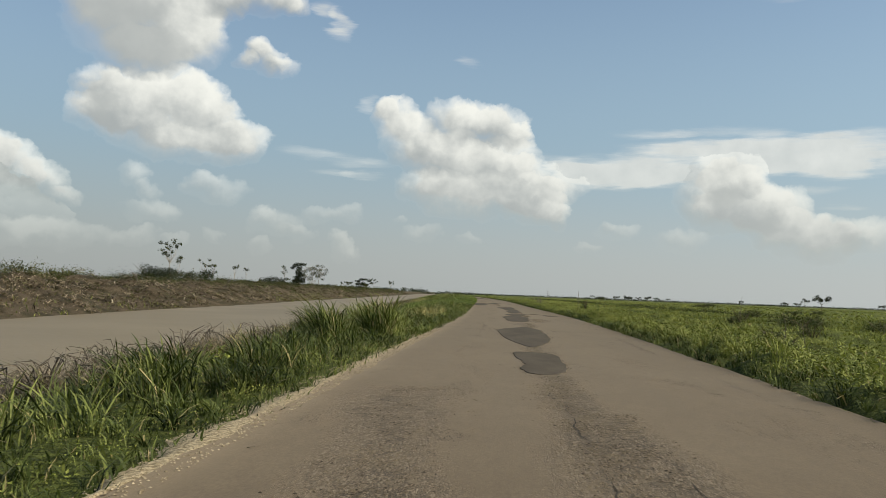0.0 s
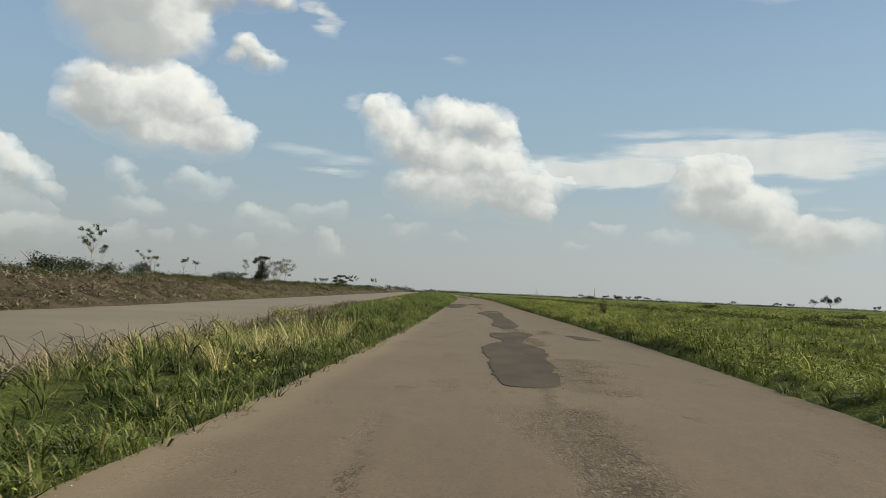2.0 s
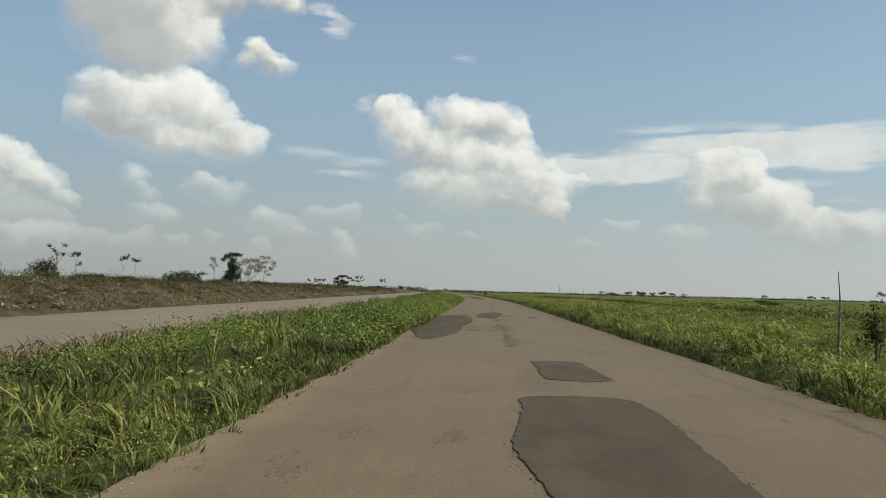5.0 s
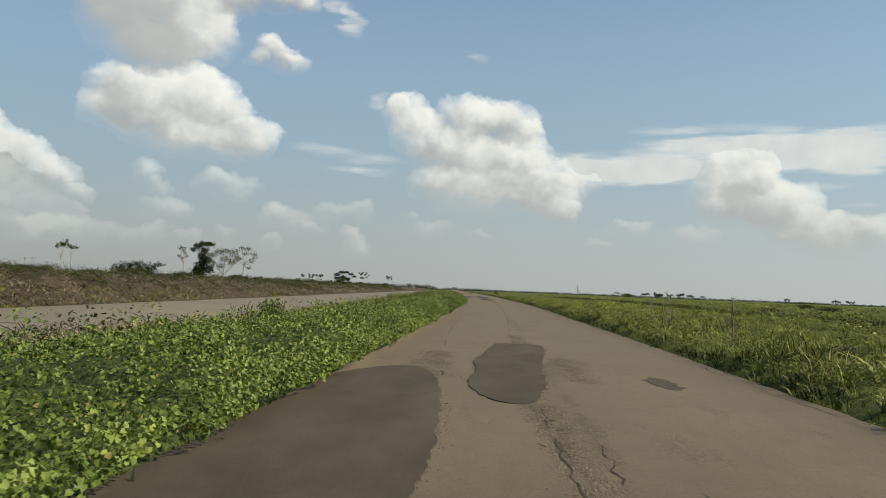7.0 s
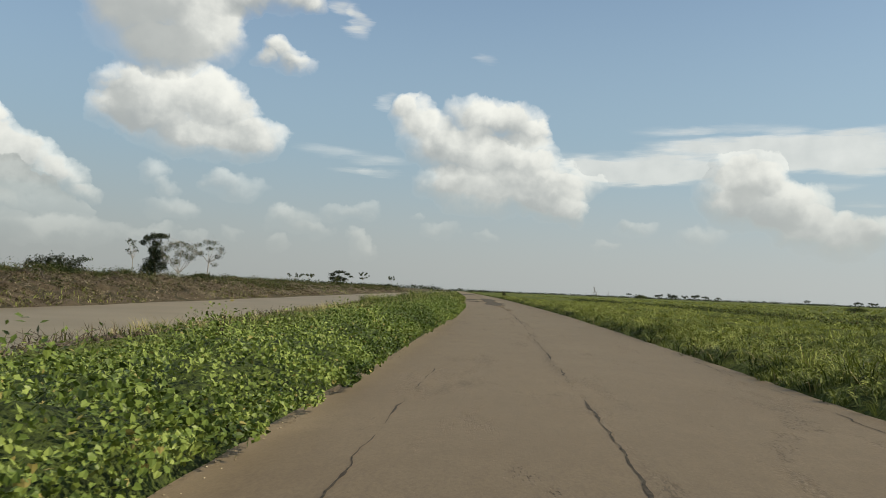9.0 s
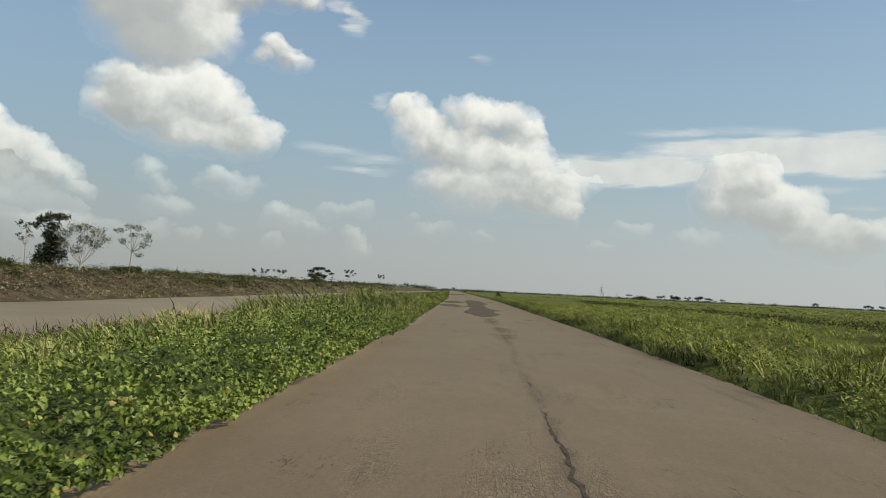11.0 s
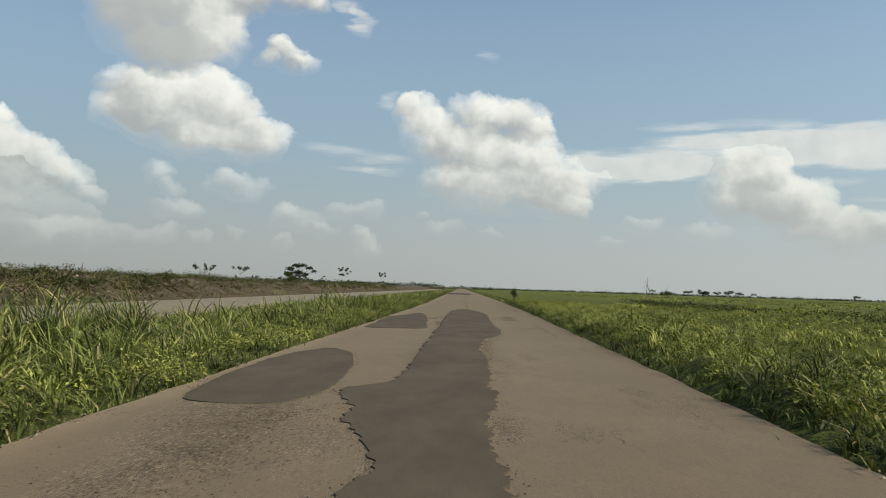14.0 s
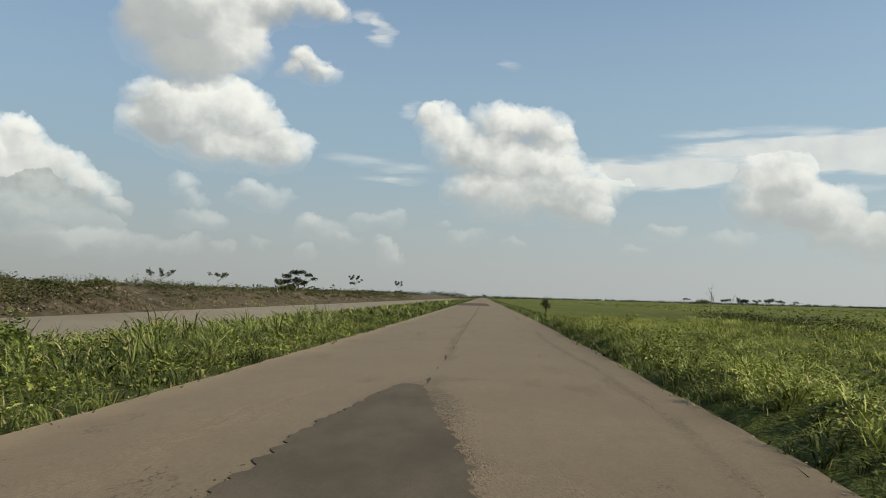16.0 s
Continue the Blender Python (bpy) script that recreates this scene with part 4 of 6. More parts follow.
build_crack([(113.0, 10.9), (116.1, 10.97), (123.7, 11.55), (136.3, 11.96), (140.0, 12.05), (144.2, 12.3), (150.0, 12.6), (162.3, 12.85), (166.7, 13.2), (176.0, 13.6)], 0.03, 13)
build_crack([(214.0, 14.5), (220.0, 14.63), (221.1, 14.65), (224.1, 14.8), (226.9, 14.69), (231.4, 14.49), (236.0, 14.4)], 0.045, 14, 0.05)
build_crack([(311.0, 12.5), (320.5, 12.54), (345.6, 12.43), (400.0, 12.3), (446.0, 12.15)], 0.07, 15, 0.05)
build_crack([(262.6, 14.1), (263.4, 14.1), (264.6, 13.95)], 0.02, 16, 0.25)
build_crack([(286.0, 14.4), (288.0, 14.5), (291.0, 14.7)], 0.016, 17, 0.25)


def mat_height(x, y):
    """How high the matted growth lies over the land on both sides of the road."""
    d, e = x - road_right(y), road_left(y) - x
    lump = np.clip(2.5 * fbm(x, y, 0.9, 103) - 0.65, 0.02, 1.3) * 0.75 + 0.6 * np.clip(fbm(x, y, 0.22, 105) - 0.3, 0, 1)
    field = np.where((d > 0) & (d < 64), 0.06 + 0.40 * np.clip(d / 0.9, 0, 1) + 0.22 * np.clip((d - 4) / 8, 0, 1), 0) * np.clip((352 - y) / 6, 0, 1)
    verge = np.where(y < 160, 0.05 + 0.28 * np.clip((e - 0.5) / 1.4, 0, 1) * (1 - 0.7 * np.clip((e - 3.5) / 4, 0, 1)), 0.04 + 0.34 * np.clip((e - 0.7) / 1.6, 0, 1) * (1 - 0.7 * np.clip((e - 4.5) / 4, 0, 1)))
    verge = np.where((e > 0) & (e < 8.7), verge, 0) * np.maximum(np.clip((112 - y) / 8, 0, 1), np.clip((y - 214) / 12, 0, 1)) * np.clip((352 - y) / 6, 0, 1)
    return (field + verge) * lump


def strip_x(edge, off):
    return lambda y: edge(y) + off


# ---- grass and leaves that nobody could count ----
def stuff(name, pairs, mat, label, category):
    v, f = joined(pairs)
    ob = mesh_from(name, v, f, mat)
    return tagged(ob, label, category, kind="stuff")


def grass_on(n, y0, y1, lo, hi, h, w, lean=(0.2, 0.8), droop=(0.1, 0.4), segs=2, keep=None, clump=0.6, wind=None, hscale=None):
    x, y = area_points(n, y0, y1, lo, hi)
    # gather part of them into tufts
    tx, ty = np.round(x / clump) * clump, np.round(y / clump) * clump
    jx, jy = vnoise(tx, ty, 3.7, 2) - 0.5, vnoise(tx, ty, 3.1, 8) - 0.5
    pull = RNG.rand(n) * 0.75
    x, y = x + (tx + jx * clump - x) * pull, y + (ty + jy * clump - y) * pull
    if keep is not None:
        k = RNG.rand(n) < keep(x, y)
        x, y = x[k], y[k]
    n = len(x)
    vigour = 0.55 + 0.9 * fbm(x, y, 0.55, 15)
    hh = RNG.uniform(*h, n) * vigour
    if hscale is not None:
        hh = hh * hscale(x, y)
    az = RNG.uniform(0, 2 * math.pi, n)
    if wind is not None:
        az = np.where(RNG.rand(n) < 0.55, wind + RNG.normal(0, 0.7, n), az)
    ww = RNG.uniform(*w, n) * np.clip(hh / np.mean(hh), 0.6, 1.5)
    z = terrain(x, y) + 0.85 * mat_height(x, y) - 0.02
    return blades(np.stack([x, y, z], 1), hh, ww, az, RNG.uniform(*lean, n), RNG.uniform(*droop, n), segs)


def between(y, a, b, soft=6.0):
    return np.clip((y - a) / soft + 0.5, 0, 1) * np.clip((b - y) / soft + 0.5, 0, 1)


def tufts(n, y0, y1, lo, hi, h, w, per, segs=2, keep=None, hscale=None, wind=3.4, spread=0.16, lean=(0.15, 1.0), droop=(0.15, 0.65)):
    """Tussocks: blades that fan out from a common base, each tussock of its own height."""
    x, y = area_points(n, y0, y1, lo, hi)
    if keep is not None:
        k = RNG.rand(n) < keep(x, y)
        x, y = x[k], y[k]
    n = len(x)
    size = RNG.uniform(*h, n) * (0.45 + 1.15 * fbm(x, y, 0.5, 15)) * RNG.uniform(0.7, 1.25, n)
    if hscale is not None:
        size = size * hscale(x, y)
    slant, bend = RNG.uniform(0, 6.28, n), RNG.uniform(0, 0.7, n)
    per = RNG.poisson(per, n) + 3
    i = np.repeat(np.arange(n), per)
    m = len(i)
    a = RNG.uniform(0, 2 * math.pi, m)
    q = np.sqrt(RNG.rand(m)) * spread * size[i] * 1.3
    px, py = x[i] + np.cos(a) * q, y[i] + np.sin(a) * q
    az = np.where(RNG.rand(m) < 0.35, wind + RNG.normal(0, 0.6, m), np.where(RNG.rand(m) < bend[i], slant[i] + RNG.normal(0, 0.4, m), a + RNG.normal(0, 0.5, m)))
    hh = size[i] * RNG.uniform(0.5, 1.1, m)
    return blades(np.stack([px, py, terrain(px, py) + 0.85 * mat_height(px, py) - 0.03], 1), hh, RNG.uniform(*w, m) * np.clip(size[i] / np.mean(size), 0.7, 1.15), az,
                  RNG.uniform(*lean, m), RNG.uniform(*droop, m), segs)


def weeds(n, y0, y1, lo, hi, radius, height, leaf, per, keep=None):
    """Low broad-leaved weeds in lumps."""
    x, y = area_points(n, y0, y1, lo, hi)
    if keep is not None:
        k = RNG.rand(n) < keep(x, y)
        x, y = x[k], y[k]
    n = len(x)
    r, h = RNG.uniform(*radius, n), RNG.uniform(*height, n) * (0.5 + fbm(x, y, 0.4, 47))
    i = np.repeat(np.arange(n), RNG.poisson(per, n) + 6)
    m = len(i)
    a, q = RNG.uniform(0, 6.28, m), np.sqrt(RNG.rand(m))
    px, py = x[i] + np.cos(a) * q * r[i], y[i] + np.sin(a) * q * r[i]
    pz = terrain(px, py) + 0.7 * mat_height(px, py) + h[i] * np.sqrt(np.clip(1 - q * q * 0.8, 0, 1)) * (1 - 0.7 * RNG.rand(m) ** 2)
    return leaves(np.stack([px, py, pz], 1), RNG.uniform(*leaf, m), a + RNG.normal(0, 0.6, m), RNG.normal(0.1, 0.5, m))


def near_grass():
    L, R = road_left, road_right
    bank = lambda y: y * 0 - 11.8
    ease = lambda x, y: (0.34 + 0.66 * np.clip((L(y) - x - 0.5) / 1.5, 0, 1)) * (1.0 - np.where(y < 45, 0.76, 0.58) * np.clip((L(y) - x - 2.6) / 3.6, 0, 1))
    # ragged low turf that creeps over both edges of the asphalt
    stuff("edge_grass", [grass_on(19000, 0, 345, strip_x(L, -1.7), strip_x(L, 0.1), (0.08, 0.26), (0.012, 0.022), (0.3, 1.3), keep=lambda x, y: (0.2 + 1.2 * fbm(x, y, 0.8, 4)) * np.where(between(y, 108, 218) > 0.5, 0.3, 1)),
                         grass_on(18000, 4, 345, strip_x(R, -0.1), strip_x(R, 1.9), (0.08, 0.26), (0.012, 0.022), (0.3, 1.3), keep=lambda x, y: 0.1 + 1.2 * fbm(x, y, 0.7, 5)),
                         # field-side edge: the darker grass colour stands for its band of shade
                         tufts(1500, 4, 350, strip_x(R, -0.06), strip_x(R, 0.75), (0.22, 0.52), (0.012, 0.024), 17, 2, lambda x, y: 0.30 + 1.1 * fbm(x, y, 0.45, 17), lean=(0.2, 1.3), droop=(0.2, 0.8)),
                         grass_on(24000, 1, 108, strip_x(L, -2.0), strip_x(L, 0.04), (0.07, 0.20), (0.006, 0.012), (0.3, 1.3)),
                         tufts(1500, 30, 107, strip_x(L, -1.5), strip_x(L, 0.12), (0.20, 0.42), (0.010, 0.020), 13, 2, lean=(0.2, 1.2)),
                         tufts(1800, 220, 345, strip_x(L, -1.9), strip_x(L, 0.0), (0.20, 0.44), (0.011, 0.021), 13, 2, lean=(0.2, 1.2)),
                         grass_on(9000, 345, 700, strip_x(L, -3), strip_x(L, 0), (0.2, 0.5), (0.05, 0.09)),
                         grass_on(9000, 345, 700, strip_x(R, 0), strip_x(R, 3), (0.2, 0.5), (0.05, 0.09))],
          M_GRASS, "short ragged grass along the edges of the asphalt", "grass")
    stuff("verge_grass", [tufts(3100, 0, 114, bank, strip_x(L, -0.6), (0.45, 1.05), (0.010, 0.024), 22, 3, lambda x, y: between(y, -50, 106) * (0.35 + 1.0 * fbm(x, y, 0.35, 7)), lambda x, y: ease(x, y) * (1 - 0.55 * between(y, 72, 103, 8) * np.clip((-2.5 - x) / 2, 0, 1))),
                          tufts(900, 104, 224, lambda y: y * 0 - 10.5, strip_x(L, -1.0), (0.6, 1.0), (0.014, 0.028), 14, 3, lambda x, y: np.clip(3.0 * fbm(x, y, 0.16, 9) - 1.0, 0.10, 1), lambda x, y: 1 - 0.45 * np.clip((y - 158) / 14, 0, 1) * np.clip((L(y) - x - 2.0) / 3.0, 0, 1))],
          M_GRASS, "tall tangled wild grass between road and canal", "grass")
    sedge = tufts(1500, 2, 112, lambda y: y * 0 - 12.3, lambda y: y * 0 - 6.5, (0.5, 0.95), (0.009, 0.018), 16, 4, lambda x, y: np.clip(3.0 * fbm(x, y, 0.22, 77) - 0.9, 0, 1) * np.where(y > 58, 0.25, 1), lean=(0.3, 1.8), droop=(0.1, 0.7))
    stuff("dry_sedge", [sedge], M_DEBRIS, "dead brown sedge leaning along the canal", "sedge")
    tan = tufts(900, 30, 270, lambda y: y * 0 - 12.0, lambda y: np.minimum(L(y) - 2.5, -4.5), (0.8, 1.3), (0.010, 0.022), 16, 3, lambda x, y: np.clip(4.0 * fbm(x, y, 0.10, 79) - 1.7, 0, 1) * np.where((y > 76) & (y < 110), 0.1, np.where(y < 76, 0.5, 1)), lean=(0.2, 0.9), droop=(0.1, 0.6))
    feathery = tufts(110, 46, 62, lambda y: L(y) - 6.0, lambda y: L(y) - 1.1, (0.6, 0.95), (0.006, 0.014), 22, 3, lambda x, y: np.clip(4.0 * fbm(x, y, 0.22, 81) - 1.2, 0, 1), lean=(0.2, 0.9), droop=(0.1, 0.6))
    stuff("straw_grass", [tan, feathery, tufts(150, 222, 252, lambda y: L(y) - 9.0, lambda y: L(y) - 2.5, (0.9, 1.3), (0.006, 0.014), 18, 3, lambda x, y: np.clip(4.0 * fbm(x, y, 0.22, 83) - 1.2, 0, 1), lean=(0.15, 0.7), droop=(0.1, 0.6))], M_DRY, "tall straw-coloured seeding grass on the verge", "grass")
    stuff("cane_grass", [tufts(3000, 203, 345, bank, strip_x(L, -0.9), (0.8, 1.4), (0.014, 0.030), 25, 3,
                               lambda x, y: np.clip((y - 214 + 5.0 * (L(y) - x - 1.5)) / 14, 0, 1) * np.clip(2.4 * fbm(x, y, 0.25, 3) - 0.05, 0.25, 1),
                               lambda x, y: (0.30 + 0.70 * np.clip((L(y) - x - 0.6) / 2.0, 0, 1)) * np.where(y > 270, 0.90, 1.25) * (0.35 + 1.25 * fbm(x, y, 0.33, 14)) * (1.0 - 0.62 * np.clip((L(y) - x - 4.5) / 4.0, 0, 1)), droop=(0.25, 0.75)),
                         tufts(1500, 345, 800, bank, strip_x(L, -1.5), (0.6, 1.1), (0.10, 0.18), 8, 2)],
          M_CANE, "tall broad-bladed cane grass bending in the wind", "grass")
    stuff("roadside_grass", [tufts(4000, 4, 350, strip_x(R, 0.6), strip_x(R, 2.8), (0.36, 0.74), (0.012, 0.024), 18, 2, lambda x, y: 0.30 + 1.1 * fbm(x, y, 0.45, 17),
                                   lambda x, y: 0.72 + 0.4 * np.clip((x - R(y)) / 1.2, 0, 1), lean=(0.2, 1.3), droop=(0.2, 0.8)),
                             tufts(6600, 4, 350, strip_x(R, 2.6), strip_x(R, 11), (0.36, 0.74), (0.018, 0.036), 15, 2, lambda x, y: 0.30 + 1.0 * fbm(x, y, 0.35, 17), lean=(0.2, 1.2), droop=(0.2, 0.8)),
                             tufts(260, 10, 350, strip_x(R, 1.0), strip_x(R, 7), (0.6, 0.9), (0.03, 0.05), 20, 3, lambda x, y: np.clip(3.4 * fbm(x, y, 0.2, 27) - 1.2, 0, 1), droop=(0.3, 0.75))],
          M_FIELD, "dense bright green wild grass beside the road", "grass")
    stuff("field_grass", [tufts(6800, 10, 400, strip_x(R, 8), strip_x(R, 25), (0.34, 0.72), (0.024, 0.050), 12, 2, lambda x, y: np.clip(0.25 + 1.3 * fbm(x, y, 0.15, 31), 0, 1), spread=0.45),
                          tufts(5200, 10, 420, strip_x(R, 24), strip_x(R, 62), (0.34, 0.7), (0.05, 0.11), 7, 2, lambda x, y: np.clip(0.2 + 1.3 * fbm(x, y, 0.12, 31), 0, 1), spread=0.6),
                          tufts(5200, 60, 900, strip_x(R, 45), strip_x(R, 330), (0.4, 0.95), (0.18, 0.40), 5, 2, lambda x, y: np.clip(0.1 + 1.3 * fbm(x, y, 0.05, 33), 0, 1), spread=0.6)],
          M_MARSH, "wide marshy field of rough green grass", "grass")
    stuff("verge_weeds", [weeds(700, 2, 104, strip_x(L, -2.0), strip_x(L, -0.32), (0.12, 0.35), (0.06, 0.18), (0.022, 0.045), 28),
                          weeds(300, 0, 112, bank, strip_x(L, -0.5), (0.2, 0.5), (0.25, 0.6), (0.06, 0.12), 60, lambda x, y: np.clip(3 * fbm(x, y, 0.3, 63) - 1.0, 0, 1)),
                          weeds(1900, 3, 348, strip_x(R, 0.35), strip_x(R, 1.9), (0.16, 0.42), (0.20, 0.62), (0.046, 0.086), 30),
                          weeds(900, 222, 345, strip_x(L, -1.9), strip_x(L, -0.05), (0.14, 0.36), (0.12, 0.42), (0.05, 0.09), 22),
                          weeds(2000, 5, 348, strip_x(R, 0.7), strip_x(R, 10), (0.25, 0.65), (0.35, 0.85), (0.06, 0.12), 44, lambda x, y: np.clip(3 * fbm(x, y, 0.25, 65) - 1.0, 0, 1)),
                          weeds(260, 280, 346, bank, strip_x(L, -1.2), (0.3, 0.7), (0.3, 0.75), (0.07, 0.15), 60),
                          weeds(1400, 20, 420, strip_x(R, 9), strip_x(R, 60), (0.5, 1.5), (0.35, 0.75), (0.14, 0.30), 34, lambda x, y: np.clip(3 * fbm(x, y, 0.15, 67) - 1.1, 0, 1))],
          M_WEED, "broad-leaved green weeds among the grass", "weeds")


def vine_top(x, y, d):
    swell = np.clip(2.6 * fbm(x, y, 1.15, 41) - 0.62, 0.04, 1.35)
    top = (0.14 + 0.50 * np.clip((d + 0.2) / 1.2, 0, 1)) * swell + (0.5 + 0.05 * np.clip(d, 0, 8)) * np.clip(fbm(x, y, 0.28, 43) - 0.3, 0, 1) + 0.12 * vnoise(x, y, 3.0, 45)
    top = top * (1 - 0.45 * np.clip((d - 3.0) / 4.0, 0, 1))
    top = np.maximum(top, 0.04) * (1 - 0.88 * np.clip((d - 2.2) / 4.0, 0, 1) * np.clip((y - 152) / 14, 0, 1))
    return top * np.where(y < 165, 1 - 0.6 * np.clip((-5.0 - x) / 3.0, 0, 1), 1) + 0.16 * np.clip((d - 1.5) / 6.0, 0, 1) * np.clip((168 - y) / 12, 0, 1) * (0.3 + 1.3 * fbm(x, y, 0.4, 49))


def vine_cover():
    """Creeping vines heaped in hummocks, densest by the road, over a sheet coloured as their shaded gaps."""
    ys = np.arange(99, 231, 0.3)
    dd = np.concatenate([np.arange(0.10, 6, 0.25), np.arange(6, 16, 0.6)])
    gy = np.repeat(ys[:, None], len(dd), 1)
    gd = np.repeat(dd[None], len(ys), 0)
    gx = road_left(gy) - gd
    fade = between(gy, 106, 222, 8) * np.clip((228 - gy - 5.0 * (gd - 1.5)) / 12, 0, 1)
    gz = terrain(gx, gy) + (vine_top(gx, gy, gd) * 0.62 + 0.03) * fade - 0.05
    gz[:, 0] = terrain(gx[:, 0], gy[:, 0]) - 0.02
    mat = mesh_from("vine_underlay", np.stack([gx, gy, gz], -1).reshape(-1, 3), grid_faces(*gx.shape), M_VINE_GAP, True)
    tagged(mat, "dark green sheet under the creeping vines, coloured as their shaded gaps", "vines", kind="stuff")
    n = 440000
    y = RNG.uniform(96, 232, n)
    d = -0.28 + (road_left(y) + 12.0) * RNG.rand(n) ** 1.75
    x = road_left(y) - d
    keep = RNG.rand(n) < between(y, 105, 224, 10) * np.clip((228 - y - 5.0 * (d - 1.5)) / 12, 0.06, 1)
    keep &= RNG.rand(n) < np.clip(5.0 * fbm(x, y, 1.15, 41) - 1.25, 0.66, 1) * np.where(y < 165, np.clip((x + 8.2 + 3.0 * (fbm(x, y, 0.3, 115) - 0.5)) / 2.0, 0.05, 1), 1)
    x, y, d = x[keep], y[keep], d[keep]
    n = len(x)
    top = vine_top(x, y, d)
    depth = 0.45 * RNG.rand(n) ** 1.3 - 0.10
    z = np.maximum(terrain(x, y), np.where(d < 0, -0.03, -9)) + top * (1 - depth) + 0.03
    az = RNG.uniform(0, 2 * math.pi, n)
    size = RNG.uniform(0.026, 0.060, n) * (0.75 + 0.5 * fbm(x, y, 0.5, 46)) * (1 + 0.03 * np.clip(d, 0, 12))
    p, tilt, near = np.stack([x, y, z], 1), RNG.normal(-0.25, 0.85, n), d < 0.9
    both = [leaves(p[near], size[near], az[near], tilt[near], True, 1.0), leaves(p[~near], size[~near] * 1.35, az[~near], tilt[~near] * 0.8, False, 0.9)]
    stuff("vine_cover", both, M_VINE, "carpet of broad-leaved creeping vines running to the asphalt", "vines")


def matted_strip(name, ys, offs, edge, side, label):
    """A low uneven mat of growth along one edge of the road, out of which the blades stand."""
    y = np.repeat(ys[:, None], len(offs), 1)
    d = np.repeat(offs[None], len(ys), 0)
    x = edge(y) + side * d + 0.12 * (vnoise(d, y, 1.3, 107) - 0.5)
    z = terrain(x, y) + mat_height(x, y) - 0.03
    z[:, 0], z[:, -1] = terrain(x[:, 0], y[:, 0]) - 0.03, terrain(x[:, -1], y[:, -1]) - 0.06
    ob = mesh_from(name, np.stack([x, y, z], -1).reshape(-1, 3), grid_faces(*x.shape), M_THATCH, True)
    return tagged(ob, label, "undergrowth", kind="stuff")


def undergrowth():
    near = np.concatenate([np.arange(0.06, 3, 0.22), np.arange(3, 9, 0.45)])
    wide = np.concatenate([near, np.arange(9, 30, 0.9), np.arange(30, 66, 2.0)])
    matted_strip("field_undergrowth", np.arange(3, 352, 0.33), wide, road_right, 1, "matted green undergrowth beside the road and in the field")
    matted_strip("verge_undergrowth", np.arange(0, 112, 0.33), near, road_left, -1, "matted undergrowth on the verge, blotched dark as shaded gaps")
    matted_strip("cane_undergrowth", np.arange(214, 352, 0.33), near, road_left, -1, "matted undergrowth beneath the cane grass, blotched dark as shaded gaps")


